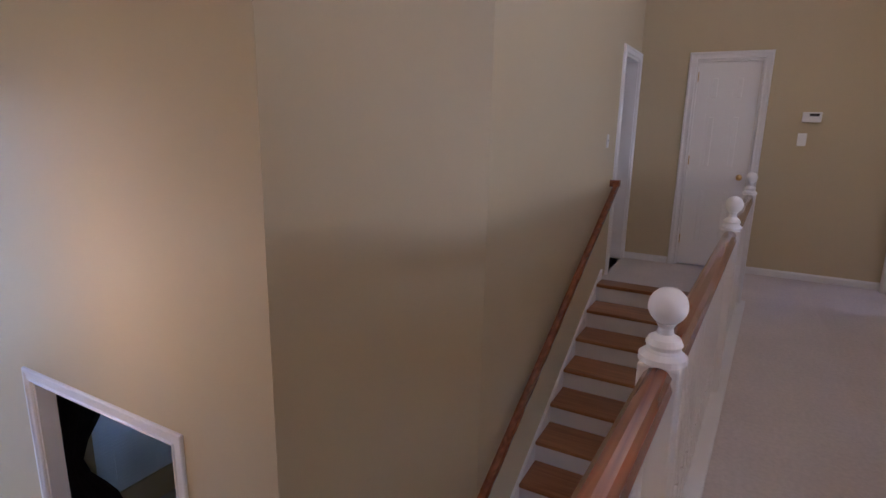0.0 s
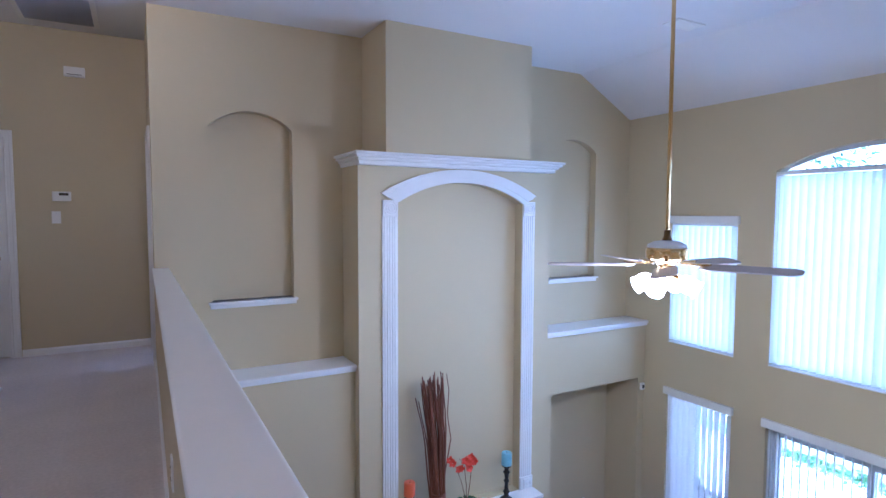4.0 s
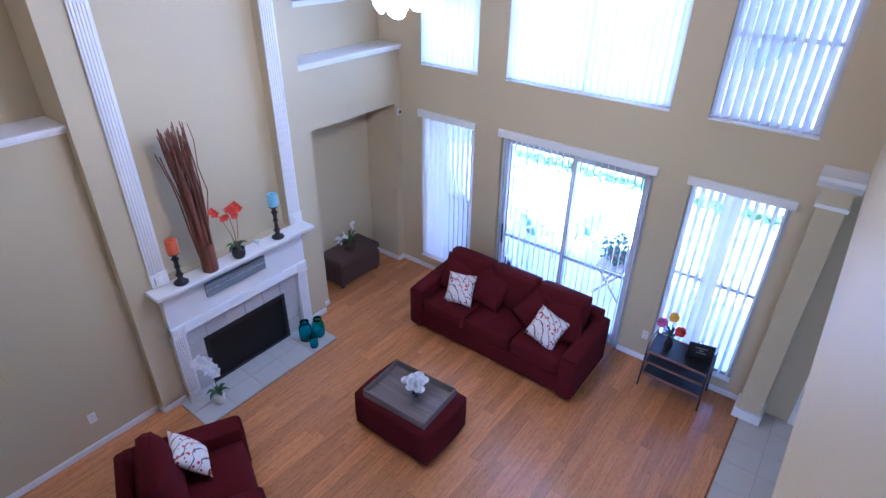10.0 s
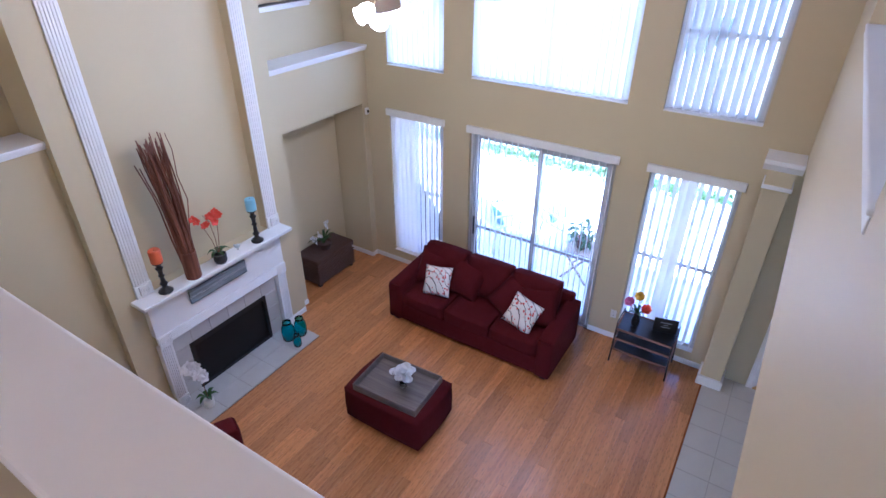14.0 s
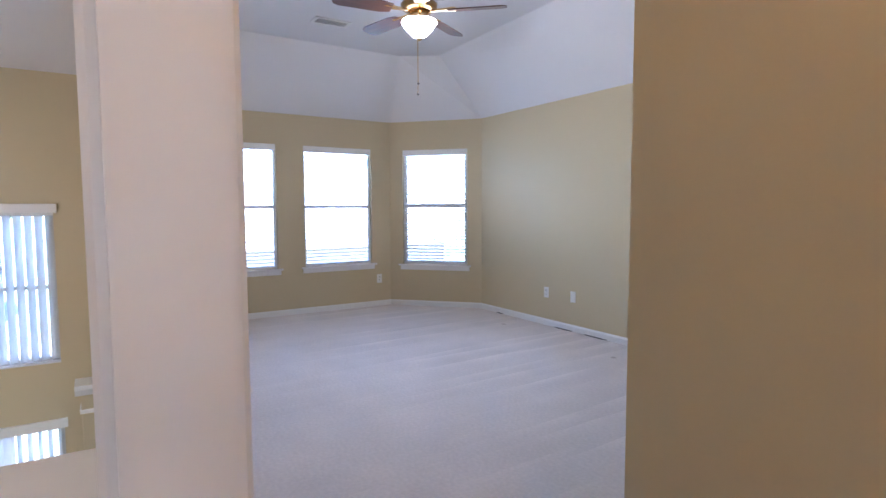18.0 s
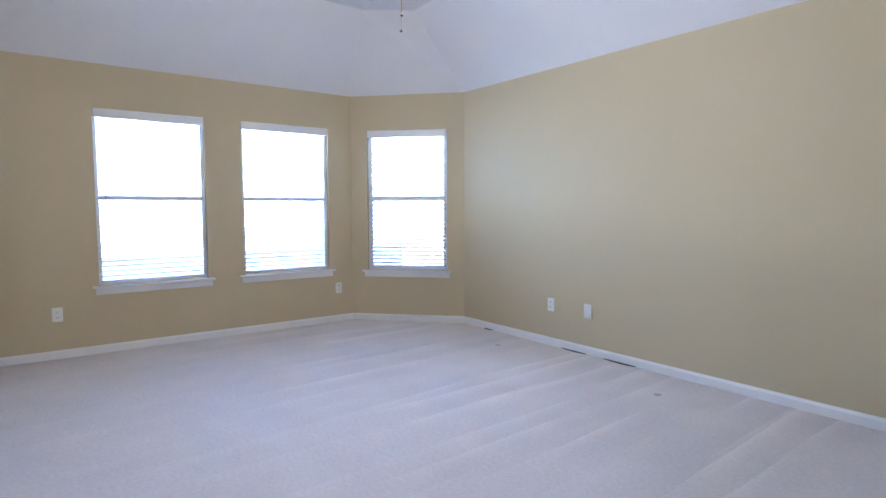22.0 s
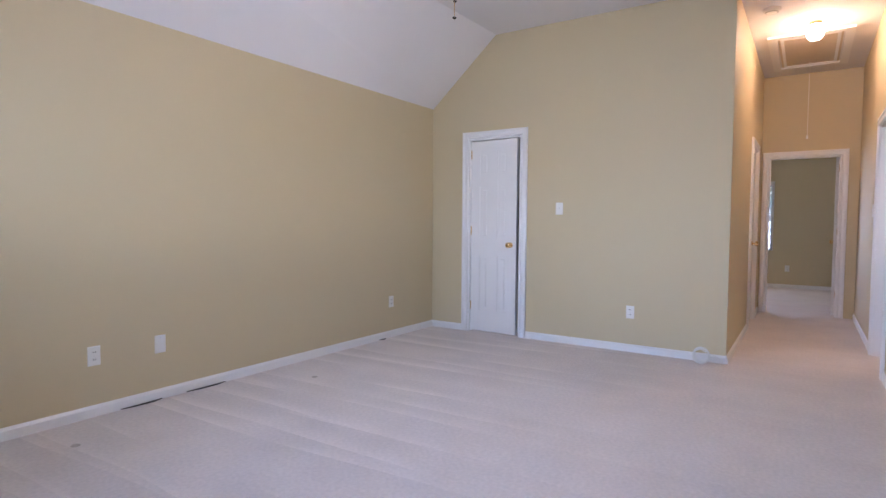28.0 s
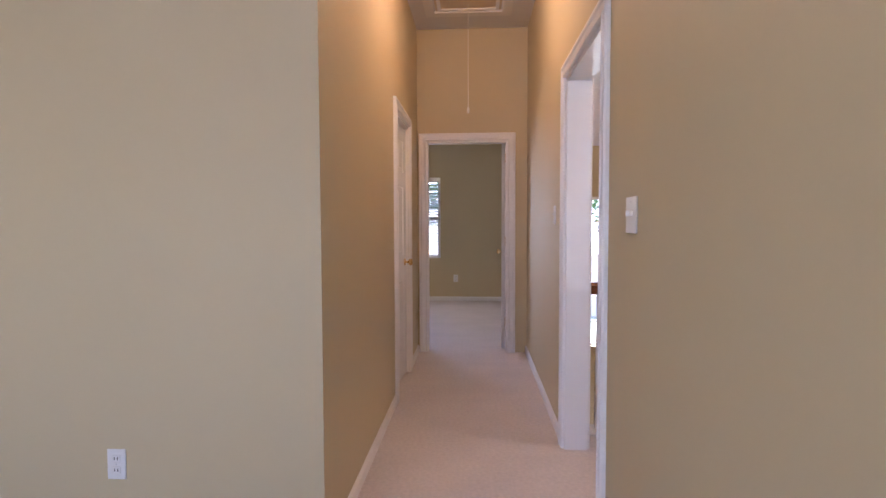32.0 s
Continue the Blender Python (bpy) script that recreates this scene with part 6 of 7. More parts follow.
smoke_detector((-1.04, 5.00, TOP), "round white smoke detector above the stairs")
smoke_detector((0.32, -1.54, TOP), "round white smoke detector on the hall ceiling")
gr = thing("return_grille", (0.315, 5.335, TOP), "large dusty ceiling return air grille", "air grille")
part("frame", slab("z", -0.014, 0.0, -0.30, 0.30, -0.40, 0.40, [(-0.26, 0.26, -0.36, 0.36)]), PLATE, gr)
for k in range(24):
    s = part("louvre", box(-0.26, 0.26, -0.011, 0.011, -0.001, 0.001), material("grille_grey", (0.62, 0.60, 0.62), 0.6) if k == 0 else gr.children[1].data.materials[0], gr)
    s.location = (0, -0.345 + k * 0.03, -0.010)
    s.rotation_euler.x = radians(40)
part("duct", box(-0.26, 0.26, -0.36, 0.36, -0.0015, -0.0005), SLOT, gr)


def ceiling_vent(at, turn, label, tilt=0.0, w=0.36, d=0.18):
    v = thing("ceiling_vent", at, label, "air vent", "supply vents")
    v.rotation_euler = (0, radians(tilt), radians(turn))
    part("frame", slab("z", -0.010, 0.0, -w / 2, w / 2, -d / 2, d / 2, [(-w / 2 + 0.03, w / 2 - 0.03, -d / 2 + 0.03, d / 2 - 0.03)]), PLATE, v)
    part("backing", box(-w / 2 + 0.03, w / 2 - 0.03, -d / 2 + 0.03, d / 2 - 0.03, -0.002, -0.001), SLOT, v)
    for k in range(6):
        s = part("slat", box(-w / 2 + 0.03, w / 2 - 0.03, -0.008, 0.008, -0.001, 0.001), PLATE, v)
        s.location = (0, -d / 2 + 0.04 + k * (d - 0.08) / 5, -0.007)
        s.rotation_euler.x = radians(-35)
    return v


ceiling_vent((5.25, 3.00, TOP), 0, "white supply vent in the living room ceiling")
ceiling_vent((5.25, -2.55, TOP), 90, "white supply vent in the loft ceiling")


def globe_light(at, watts, label, colour=(1.0, 0.56, 0.23)):
    g = thing("ceiling_light", at, label, "ceiling light", "globe lights")
    part("fitter", lathe([(0.055, 0.0), (0.058, -0.012), (0.052, -0.03), (0.045, -0.035)][::-1], 24), BRASS, g, "brass fitter", True)
    bm = lathe([(0.046, -0.034), (0.066, -0.06), (0.074, -0.10), (0.066, -0.14), (0.045, -0.165), (0.015, -0.175)][::-1], 24)
    gl = part("globe", bm, GLOBE, g, "lit white glass globe", True)
    gl.visible_shadow = False
    bulb("hall_bulb", (at[0], at[1], at[2] - 0.10), watts, colour=colour)
    return g


globe_light((-0.25, -1.21, TOP), HALL_WATTS, "lit globe ceiling light in the hall", (1.0, 0.50, 0.17))
globe_light((0.22, 0.16, TOP), BRIDGE_WATTS, "lit globe ceiling light over the bridge")
globe_light((0.42, 3.98, TOP), BRIDGE_WATTS * 0.5, "lit globe ceiling light at the far end of the bridge")
hatch = thing("attic_hatch", (-1.26, -1.25, TOP), "painted attic ladder hatch with white frame and pull cord", "attic hatch")
part("panel", box(-0.62, 0.62, -0.28, 0.28, -0.006, 0.0), material("hatch_paint", (0.60, 0.50, 0.36), 0.6), hatch)
part("frame", slab("z", -0.022, 0.0, -0.72, 0.72, -0.37, 0.37, [(-0.63, 0.63, -0.29, 0.29)]), WHITE, hatch)
part("inner_trim", slab("z", -0.016, -0.006, -0.60, 0.60, -0.26, 0.26, [(-0.57, 0.57, -0.23, 0.23)]), WHITE, hatch)
cord = part("pull_cord", tube([(-0.50, 0.0, -0.006), (-0.50, 0.0, -0.85)], 0.003), PLATE, hatch)
part("tassel", lathe([(0.010, -0.90), (0.012, -0.88), (0.006, -0.85)], 10, Matrix.Translation((-0.50, 0, 0))), PLATE, cord)


def blade_mesh(r0, r1, w):
    bm = bmesh.new()
    pts = [(r0, -w * 0.36), (r0 + 0.08, -w * 0.5), (r1 - 0.05, -w * 0.5), (r1 - 0.015, -w * 0.38), (r1, -w * 0.2), (r1, w * 0.2), (r1 - 0.015, w * 0.38), (r1 - 0.05, w * 0.5), (r0 + 0.08, w * 0.5), (r0, w * 0.36)]
    return put_prism(bm, pts, "z", -0.004, 0.004)


fan = thing("ceiling_fan", (3.91, 2.03, 1.215), "brass ceiling fan with white blades and four lit tulip shades", "ceiling fan")
part("downrod", tube([(0, 0, 0.0), (0, 0, TOP - 1.215)], 0.013, seg=12), BRASS, fan)
part("canopy", lathe([(0.02, TOP - 1.285), (0.06, TOP - 1.245), (0.065, TOP - 1.215)], 24), BRASS, fan, smooth=True)
part("collar", lathe([(0.02, 0.04), (0.022, 0.0), (0.035, -0.03)][::-1], 16), BRONZE, fan, smooth=True)
part("motor_top", lathe([(0.125, -0.075), (0.12, -0.055), (0.08, -0.035), (0.03, -0.028)], 32), WHITE, fan, smooth=True)
part("motor_band", lathe([(0.118, -0.155), (0.132, -0.145), (0.132, -0.085), (0.125, -0.075)], 36), BRASS, fan, smooth=True)
part("switch_cup", lathe([(0.03, -0.28), (0.05, -0.27), (0.055, -0.20), (0.075, -0.17), (0.10, -0.156)], 28), BRASS, fan, smooth=True)
for k in range(5):
    a = 72 * k + 2
    b = part("blade", blade_mesh(0.21, 0.77, 0.145), BLADE, fan)
    b.matrix_basis = pose(0, 0, -0.19, 0, 0, a) @ pose(0, 0, 0, 11)
    ir = part("blade_iron", prism([(0.09, -0.012), (0.16, -0.016), (0.24, -0.045), (0.27, -0.03), (0.27, 0.03), (0.24, 0.045), (0.16, 0.016), (0.09, 0.012)], "z", -0.006, 0.006), BRASS, fan)
    ir.matrix_basis = pose(0, 0, -0.175, 0, 0, a)
for k in range(4):
    a = 90 * k + 20
    m = pose(0, 0, -0.26, 0, 0, a) @ pose(0.045, 0, 0, 0, 118, 0)
    part("lamp_arm", lathe([(0.016, -0.01), (0.022, 0.03), (0.024, 0.045)], 14, m), BRASS, fan, smooth=True)
    sh = part("shade", lathe([(0.024, 0.045), (0.050, 0.075), (0.060, 0.115), (0.052, 0.155), (0.060, 0.175), (0.055, 0.175), (0.047, 0.155), (0.054, 0.115)], 20, m), SHADE, fan, "lit frosted tulip shade", True)
    sh.visible_shadow = False
bulb("fan_bulb", (3.91, 2.03, 0.855), FAN_WATTS, 0.12, (1.0, 0.74, 0.45))

lf = thing("loft_fan", (3.77, -2.68, 2.86), "bronze ceiling fan with dark blades and a lit glass bowl", "ceiling fan")
part("downrod", tube([(0, 0, 0.0), (0, 0, TOP - 2.86)], 0.014, seg=12), BRONZE, lf)
part("canopy", lathe([(0.02, TOP - 2.94), (0.06, TOP - 2.89), (0.07, TOP - 2.86)], 24), BRONZE, lf, smooth=True)
part("motor", lathe([(0.10, -0.10), (0.135, -0.08), (0.14, -0.05), (0.11, -0.02), (0.03, 0.0)], 32), BRONZE, lf, smooth=True)
part("light_kit", lathe([(0.085, -0.175), (0.095, -0.165), (0.075, -0.14), (0.09, -0.10)], 28), BRASS, lf, smooth=True)
bo = part("bowl", lathe([(0.010, -0.290), (0.05, -0.282), (0.10, -0.235), (0.135, -0.18), (0.13, -0.172), (0.09, -0.17)], 32), SHADE, lf, "lit frosted glass bowl", True)
bo.visible_shadow = False
part("finial", lathe([(0.006, -0.315), (0.022, -0.305), (0.018, -0.288)], 14), BRASS, lf, smooth=True)
for k in range(5):
    a = 72 * k + 12
    b = part("blade", blade_mesh(0.22, 0.66, 0.14), BLADE_D, lf)
    b.matrix_basis = pose(0, 0, -0.105, 0, 0, a) @ pose(0, 0, 0, 12)
    ir = part("blade_iron", prism([(0.09, -0.014), (0.18, -0.02), (0.27, -0.04), (0.29, 0.0), (0.27, 0.04), (0.18, 0.02), (0.09, 0.014)], "z", -0.006, 0.006), BRASS, lf)
    ir.matrix_basis = pose(0, 0, -0.10, 0, 0, a)
for x, z in ((0.02, -0.62), (0.025, -0.70)):
    ch = part("pull_chain", tube([(x, 0, -0.20), (x, 0, z)], 0.0018), BRASS, lf)
    part("chain_ball", lathe([(0.003, z - 0.016), (0.011, z - 0.008), (0.003, z)], 10, Matrix.Translation((x, 0, 0))), BLACK, ch)
bulb("loft_bulb", (3.77, -2.68, 2.64), LOFT_WATTS, 0.10, (1.0, 0.82, 0.58))

cd = thing("chandelier", (-3.3, 0.55, 0.42), "lit brass candle chandelier on a long chain in the foyer", "chandelier")
for k in range(50):
    z = 0.10 + k * (TOP - 0.42 - 0.12) / 50
    part("chain_link", tube([(0, 0, z), (0, 0, z + 0.038)], 0.005, seg=5), BRASS, cd)
part("canopy", lathe([(0.02, TOP - 0.47), (0.06, TOP - 0.43), (0.065, TOP - 0.42)], 20), BRASS, cd, smooth=True)
part("stem", lathe([(0.01, -0.28), (0.03, -0.25), (0.015, -0.2), (0.03, -0.1), (0.05, -0.05), (0.02, 0.05), (0.01, 0.1)], 16), BRASS, cd, smooth=True)
for k in range(6):
    a = math.radians(60 * k)
    ax, ay = math.cos(a), math.sin(a)
    arm = part("arm", tube([(0.03 * ax, 0.03 * ay, -0.18), (0.12 * ax, 0.12 * ay, -0.24), (0.22 * ax, 0.22 * ay, -0.20), (0.25 * ax, 0.25 * ay, -0.12)], 0.007, seg=8), BRASS, cd)
    part("bulb", lathe([(0.003, -0.02), (0.013, 0.0), (0.011, 0.02), (0.002, 0.045)], 10, Matrix.Translation((0.25 * ax, 0.25 * ay, 0))), GLOBE, arm).visible_shadow = False
    part("candle_tube", lathe([(0.024, -0.12), (0.026, -0.115), (0.010, -0.11), (0.010, -0.02)], 12, Matrix.Translation((0.25 * ax, 0.25 * ay, 0))), PLATE, arm)

bulb("chandelier_bulb", (-3.3, 0.55, 0.46), FOYER_WATTS, 0.10, (1.0, 0.58, 0.26))

coil = thing("cable_coil", (LOFT_W + 0.10, -1.92, 0.0), "small coil of white cable lying by the wall", "cable")
for k in range(7):
    r = 0.055 + 0.005 * (k % 3)
    part("loop", tube([(0.012 * (k - 3), r * math.cos(q * 0.419), 0.07 + r * math.sin(q * 0.419)) for q in range(16)], 0.004, seg=5), PLATE, coil)
part("tail", tube([(0.03, 0.03, 0.08), (0.02, 0.10, 0.09), (-0.04, 0.16, 0.03), (-0.09, 0.2, 0.006)], 0.003, seg=5), PLATE, coil)
# flat dark slivers paint the shade in gaps below the baseboard
for x, w in ((4.27, 0.26), (3.82, 0.30), (5.35, 0.12), (1.9, 0.10)):
    gap = link("carpet_gap", prism([(-w / 2, 0.0), (-w / 4, 0.022), (w / 5, 0.018), (w / 2, 0.0)], "z", 0.002, 0.007), SLOT)
    gap.location = (x, LOFT_S + 0.016, 0.0)
    tagged(gap, "dark sliver painting the shade of a gap where the carpet lifts at the baseboard", "carpet gap", "", "structure")

# carpet colour darkened to paint the shade inside each dent
DENT = material("dent_shade_pile", (0.52, 0.46, 0.42), 0.98, vary=0.3, scale=30, bump=0.6)
for x, y in ((3.216, -4.253), (4.808, -4.32)):
    dent = link("carpet_dent", lathe([(0.024, 0.001), (0.019, 0.004), (0.010, 0.003), (0.004, 0.002)][::-1], 14), DENT, None, True)
    dent.location = (x, y, 0.0)
    tagged(dent, "small dent left in the carpet by a furniture foot, its shade put into the colour", "carpet dent", "carpet dents", "structure")

# dining curtain and low furniture seen through the opening
ct = thing("curtain", (FRONT + 0.09, 2.66, LOW), "dark patterned curtain tied back at the dining window", "curtain", turn=90)
ct.scale = (0.86, 1, 1.1)
for x0, s in ((0.0, 1), (1.75, -1)):
    bm = bmesh.new()
    rows = []
    for i in range(13):
        z = 2.15 - i * 0.17
        tie = 1 - 0.72 * math.exp(-((z - 0.95) / 0.4) ** 2)
        rows.append([bm.verts.new((x0 - s * 0.30 + s * 0.62 * tie * j / 20, 0.035 * math.sin(j * 1.5), max(z, 0.02))) for j in range(21)])
    for a, b in zip(rows, rows[1:]):
        for j in range(20):
            bm.faces.new((a[j], a[j + 1], b[j + 1], b[j]))
    part("drape", bm, CURTAIN, ct, smooth=True)
part("rod", tube([(-0.4, 0, 2.18), (2.15, 0, 2.18)], 0.014, seg=10), BLACK, ct)

# back door beside the column
casing("casing_back_door", "x", EAST, -1.80, -0.90, LOW, LOW + 2.04, -1)
jamb("jamb_back_door", "x", EAST, EAST + 0.12, -1.80, -0.90, LOW + 2.04, v0=LOW)
door_leaf("door_back", 0.84, 2.02, (EAST + 0.03, -0.92, LOW + 0.015), -90, "white six-panel back door, shut")
structure("threshold", box(EAST - 0.02, EAST + 0.12, -1.80, -0.90, LOW, LOW + 0.014, 0.003), BRASS, "brass door threshold", "threshold")
mat_rug = thing("door_mat", (5.95, -1.32, LOW + 0.004), "brown speckled mat on the tiles", "mat")
part("mat_face", box(-0.28, 0.28, -0.33, 0.33, 0.0, 0.012, 0.003), material("mat_brown", (0.20, 0.13, 0.08), 0.95, vary=0.5, scale=60, fine=200, bump=0.8), mat_rug)

# ---- outdoors ----
structure("ground", slab("z", LOW - 0.35, LOW - 0.12, -400, 400, -400, 400), GRASS, "lawn that reaches to the horizon", "ground")
structure("patio", slab("z", LOW - 0.12, LOW - 0.04, EAST + 0.15, 11.5, -3.0, 7.5), CONCRETE, "bright concrete patio", "patio")


def patio_chair(at, turn):
    c = thing("patio_chair", at, "white plastic patio chair with a teal cushion", "chair", "patio chairs", turn)
    part("seat", box(-0.24, 0.24, -0.24, 0.22, 0.40, 0.43, 0.01, 2), PLATE, c)
    b = part("backrest", box(-0.23, 0.23, -0.012, 0.012, 0.0, 0.48, 0.01, 2), PLATE, c)
    b.matrix_basis = pose(0, 0.22, 0.42, -14)
    for sx in (-1, 1):
        for y0, y1 in ((-0.22, -0.27), (0.20, 0.28)):
            part("leg", tube([(sx * 0.22, y0, 0.41), (sx * 0.25, y1, 0.0)], 0.022, 0.018, 8), PLATE, c)
        part("armrest", tube([(sx * 0.25, 0.26, 0.64), (sx * 0.27, 0.0, 0.63), (sx * 0.26, -0.22, 0.60), (sx * 0.23, -0.24, 0.42)], 0.022, seg=8), PLATE, c)
    q = part("cushion", puffed(0.38, 0.38, 0.08), material("teal_cloth", (0.22, 0.42, 0.41), 0.9), c, smooth=True)
    q.matrix_basis = pose(0, 0.14, 0.52, 70)
    return c


patio_chair((7.95, 3.05, LOW - 0.04), 60)
patio_chair((8.45, 2.2, LOW - 0.04), -20)
pt = thing("plant_stand", (7.75, 1.62, LOW - 0.04), "weathered wooden folding stand", "plant stand")
part("top", box(-0.24, 0.24, -0.20, 0.20, 0.46, 0.485, 0.004), FENCEW, pt)
for sx in (-1, 1):
    part("leg", tube([(sx * 0.22, -0.20, 0.0), (sx * 0.20, 0.18, 0.46)], 0.018, seg=6), FENCEW, pt)
    part("leg", tube([(sx * 0.19, 0.20, 0.0), (sx * 0.17, -0.18, 0.46)], 0.018, seg=6), FENCEW, pt)
random.seed(17)
pp = thing("patio_plant", (7.75, 1.62, LOW + 0.445), "leafy green vine in a pot on the stand", "plant")
part("pot", lathe([(0.08, 0), (0.11, 0.14), (0.12, 0.15), (0.10, 0.15), (0.09, 0.13)], 18), TWIG, pp)
for k in range(60):
    a = random.uniform(0, 6.28)
    r = random.uniform(0.06, 0.27)
    z = 0.16 + random.uniform(-0.10, 0.26) * (1 - r)
    b0 = Vector((math.cos(a) * r * 0.7, math.sin(a) * r * 0.7, z))
    part("leaf", put_leaf(bmesh.new(), b0, b0 + Vector((math.cos(a) * 0.09, math.sin(a) * 0.09, random.uniform(-0.06, 0.05))), 0.075, 0.2), LEAF, pp)

fence = thing("fence", (14.5, 0, LOW - 0.12), "weathered wooden board fence behind the lawn", "fence")
bd = None
for k in range(150):
    y = -11 + k * 0.15
    if bd is None:
        o = part("board", box(-0.012, 0.012, -0.07, 0.07, 0.0, 1.85, 0.004), FENCEW, fence)
        bd = o.data
    else:
        o = new("board", bd)
        o.parent = fence
    o.location.y = y
for z in (0.4, 1.5):
    part("fence_rail", box(-0.06, -0.012, -11, 11.4, z - 0.045, z + 0.045), FENCEW, fence)
for k in range(10):
    part("fence_post", box(-0.11, -0.02, -10.8 + 2.4 * k - 0.045, -10.8 + 2.4 * k + 0.045, 0, 1.9), FENCEW, fence)


def hedge(name, x, y0, y1, h, d, n, label, seed, s=0.07, z0=LOW - 0.12):
    """A shrub row of many small leaves."""
    rnd = random.Random(seed)
    bm = bmesh.new()
    for _ in range(n):
        c = Vector((x + rnd.gauss(0, d), rnd.uniform(y0, y1), z0 + h * rnd.random() ** 0.7))
        ax = Vector((rnd.uniform(-1, 1), rnd.uniform(-1, 1), rnd.uniform(-0.3, 1))).normalized()
        b = ax.orthogonal().normalized()
        v = [bm.verts.new(c + p) for p in (ax * s, b * s * 0.5, -ax * s, -b * s * 0.5)]
        bm.faces.new(v)
    o = link(name, bm, LEAF)
    return tagged(o, label, "shrubs", "", "stuff")


hedge("flower_bed", 11.55, -5.0, 9.0, 0.13, 0.15, 3500, "low leafy shrubs along the patio edge", 2)


# shrubs added to darken what shows between the dining blind's slats
hedge("front_hedge", -7.6, 1.9, 5.0, 1.5, 0.16, 4000, "dense shrubs added outside the dining window to block bright sky", 5, s=0.08)


# unseen slab, added only to keep sky light off the dining blind
structure("porch_roof", slab("z", -0.42, -0.30, -6.80, FRONT - 0.15, 1.75, 5.2), ROOF, "unseen roof slab added to shade the dining window", "roof")


def tree(at, h, crown, n, label, seed):
    rnd = random.Random(seed)
    t = thing("tree", at, label, "tree", "garden trees")
    tops = []
    bm = tube([(0, 0, 0), (0.05, 0.02, h * 0.25), (-0.04, 0.06, h * 0.45)], h * 0.035, h * 0.02, 8)
    for k in range(8):
        a = k * 0.8 + rnd.random()
        e = Vector((math.cos(a) * crown * rnd.uniform(0.5, 0.9), math.sin(a) * crown * rnd.uniform(0.5, 0.9), h * rnd.uniform(0.6, 0.95)))
        put_tube(bm, [(-0.04, 0.06, h * 0.42), e * 0.5 + Vector((0, 0, h * 0.25)), e], h * 0.012, h * 0.003, 6)
        tops += [e, e * 0.7 + Vector((0, 0, h * 0.15))]
    part("trunk", bm, material("bark", (0.13, 0.10, 0.08), 0.95, vary=0.4, scale=10), t)
    bm = bmesh.new()
    for _ in range(n):
        c = rnd.choice(tops) + Vector((rnd.gauss(0, 1), rnd.gauss(0, 1), rnd.gauss(0, 0.7))) * crown * 0.27
        ax = Vector((rnd.uniform(-1, 1), rnd.uniform(-1, 1), rnd.uniform(-0.6, 0.6))).normalized()
        b = ax.orthogonal().normalized()
        s = 0.12
        bm.faces.new([bm.verts.new(c + p) for p in (ax * s, b * s * 0.45, -ax * s, -b * s * 0.45)])
    part("crown", bm, LEAF, t)
    return t


tree((17.5, 3.2, LOW), 8.0, 2.4, 3500, "leafy garden tree behind the fence", 1)
tree((19.5, 7.5, LOW), 6.5, 2.2, 3000, "leafy garden tree behind the fence", 2)
tree((-13.0, 3.5, LOW), 8.0, 2.6, 3500, "street tree in front of the house", 3)
tree((-16.0, -3.5, LOW), 7.0, 2.4, 3000, "street tree in front of the house", 4)


def house(at, turn, w, d, h, roof_h, label):
    ho = thing("house", at, label, "house", "neighbour houses", turn)
    wl = part("wall", box(-w / 2, w / 2, -d / 2, d / 2, 0, h), BRICK, ho)
    part("roof", prism([(-d / 2 - 0.5, h), (d / 2 + 0.5, h), (0, h + roof_h)], "x", -w / 2 - 0.4, w / 2 + 0.4), ROOF, ho)
    for k in range(3):
        x = -w / 2 + w * (k + 0.5) / 3
        wn2 = part("window", box(x - 0.55, x + 0.55, -d / 2 - 0.03, -d / 2, h - 1.9, h - 0.6, 0.0), WHITE, wl)
        part("window_pane", box(x - 0.47, x + 0.47, -d / 2 - 0.045, -d / 2 - 0.03, h - 1.82, h - 0.68), material("dark_pane", (0.05, 0.06, 0.07), 0.1), wn2)
    return ho


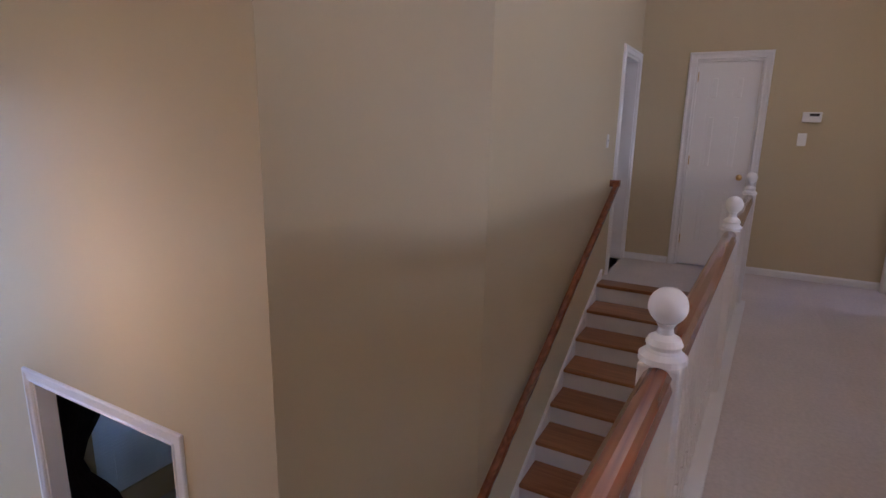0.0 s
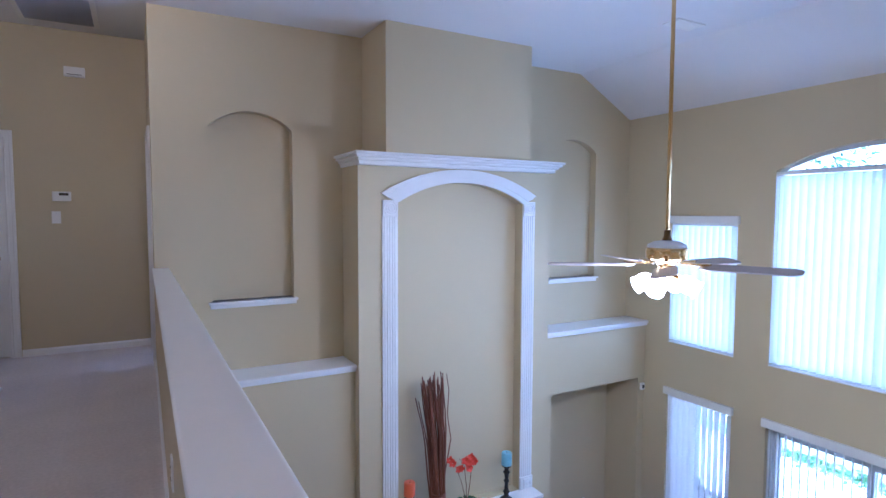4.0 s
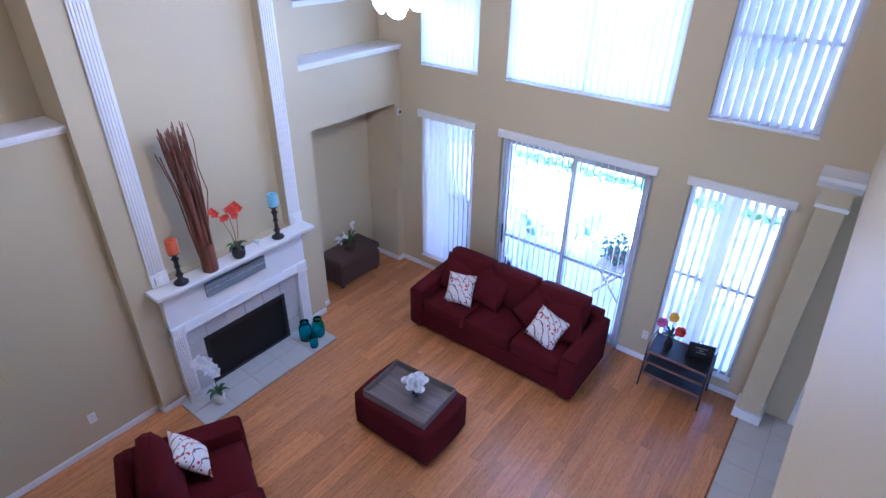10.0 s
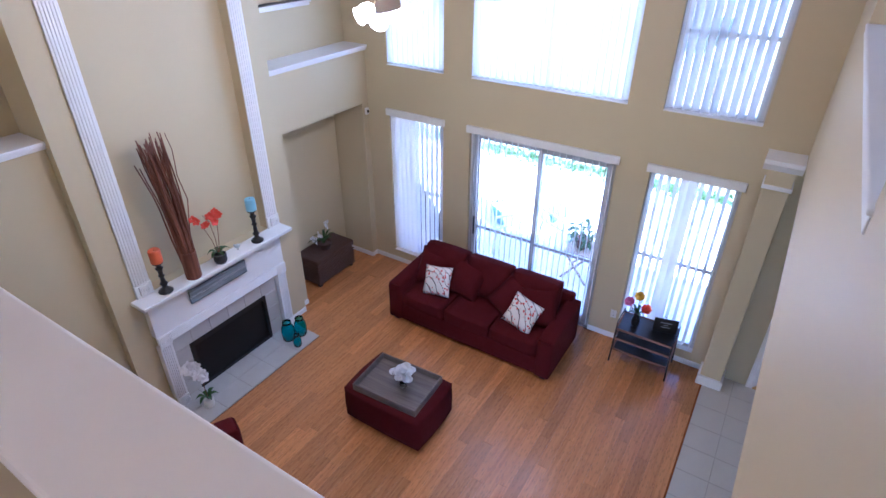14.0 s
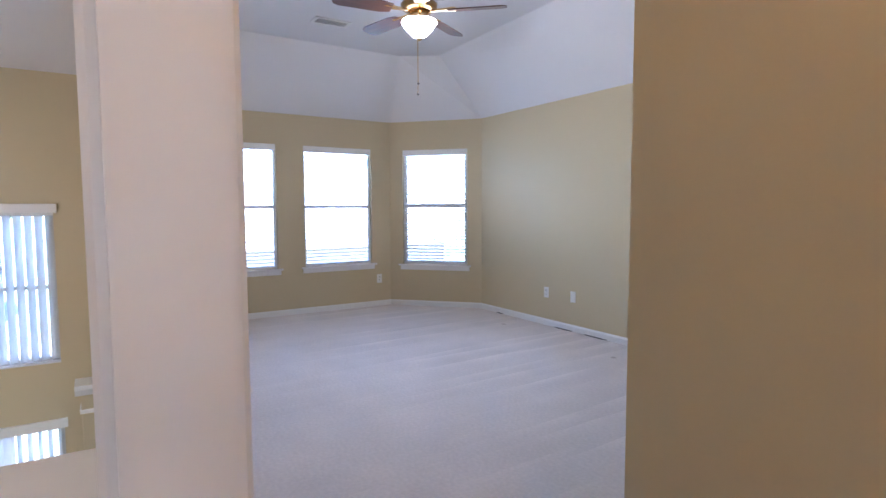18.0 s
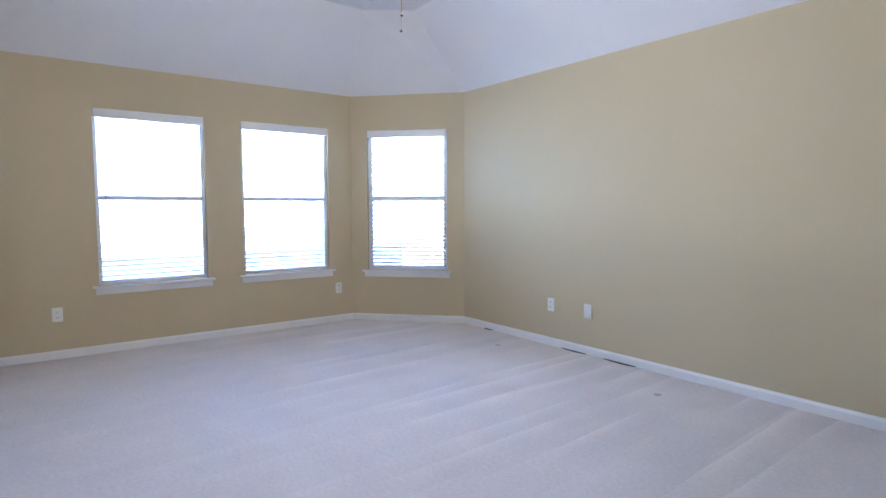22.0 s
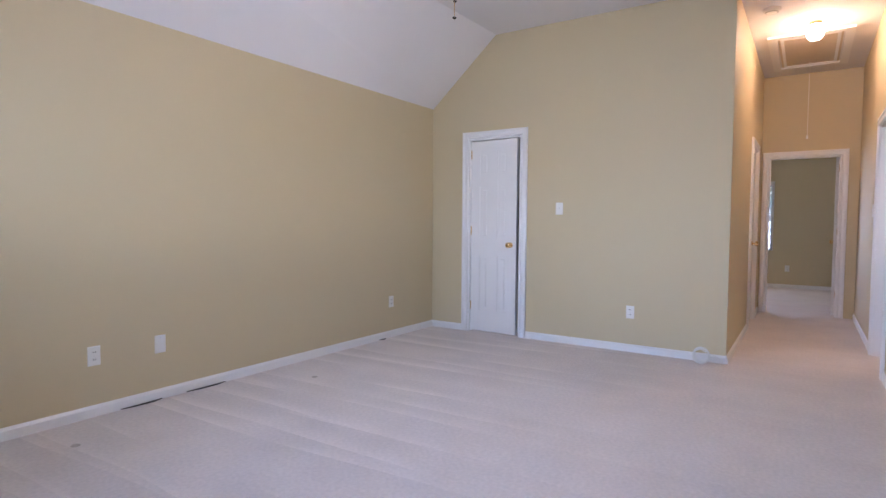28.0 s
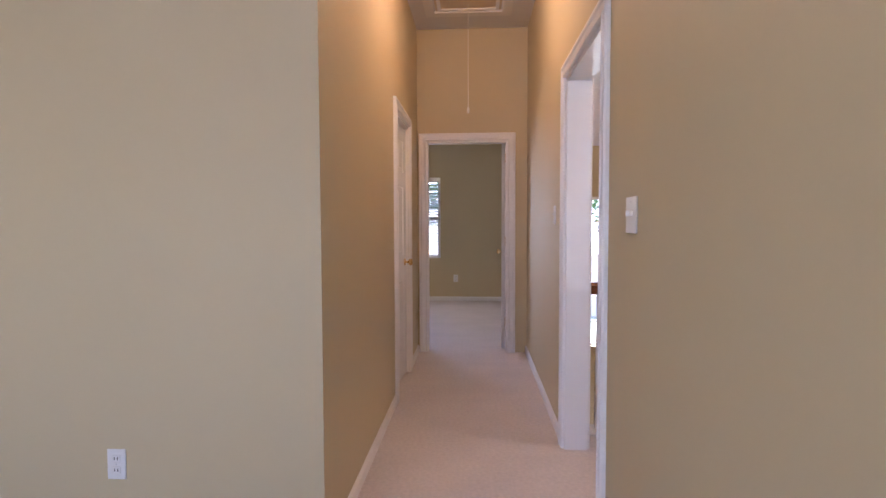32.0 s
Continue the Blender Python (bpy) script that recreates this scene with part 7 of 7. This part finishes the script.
house((26.0, -7.5, LOW - 0.12), 90, 13, 9, 3.0, 3.0, "low brick neighbour house with a shingle roof")
house((29.0, 10.0, LOW - 0.12), 90, 12, 9, 3.0, 3.2, "low brick neighbour house behind the fence")
house((12.0, -24.0, LOW - 0.12), 150, 13, 9, 3.0, 3.0, "brick neighbour house with a shingle roof")
house((-28.0, 1.0, LOW - 0.12), -90, 14, 9, 3.0, 3.0, "brick house across the street")

# ---- floor pieces, last ----
fl = structure("floor_wood", slab("z", LOW - 0.012, LOW - 0.0055, HALF_E, EAST, -0.40, BACK + 0.2), material("plank_bed", (0.16, 0.08, 0.035), 0.7), "honey-coloured bamboo strip floor", "floor")
random.seed(31)
plank_mesh = {}
PW = 0.115
y = -0.40
while y < BACK + 0.18:
    spans = [(HALF_E, EAST)] if y + PW <= HEARTH_Y + 0.01 else [(HALF_E, HX0), (HX1, EAST)]
    for s0, s1 in spans:
        x = s0 - random.uniform(0.0, 1.4)
        while x < s1:
            ln = random.choice((0.95, 1.25, 1.55))
            a, b = max(x, s0), min(x + ln, s1)
            x += ln
            if b - a < 0.04:
                continue
            key = round(b - a, 2)
            if key not in plank_mesh:
                o = part("plank", box(0.0006, b - a - 0.0006, 0.0005, PW - 0.0005, -0.006, 0.0, 0.0008), PLANK, fl)
                plank_mesh[key] = o.data
            else:
                o = new("plank", plank_mesh[key])
                o.parent = fl
            o.location = (a, y, LOW)
    y += PW
tf = structure("floor_tiles", slab("z", LOW - 0.012, LOW - 0.004, HALF_E, EAST, -2.48, -0.405), GROUT, "pale square tile floor under the loft", "floor")
tile_mesh = None
for i in range(17):
    for j in range(7):
        if tile_mesh is None:
            o = part("floor_tile", box(0.003, 0.323, 0.003, 0.303, -0.005, 0.0, 0.002), TILE, tf)
            tile_mesh = o.data
        else:
            o = new("floor_tile", tile_mesh)
            o.parent = tf
        o.location = (HALF_E + 0.01 + 0.326 * i, -2.55 + 0.306 * j, LOW)
structure("trim_floor_edge", box(HALF_E, EAST - 0.15, -0.408, -0.390, LOW - 0.006, LOW + 0.006, 0.002), RAILWOOD, "dark wooden threshold strip between wood and tile", "trim")
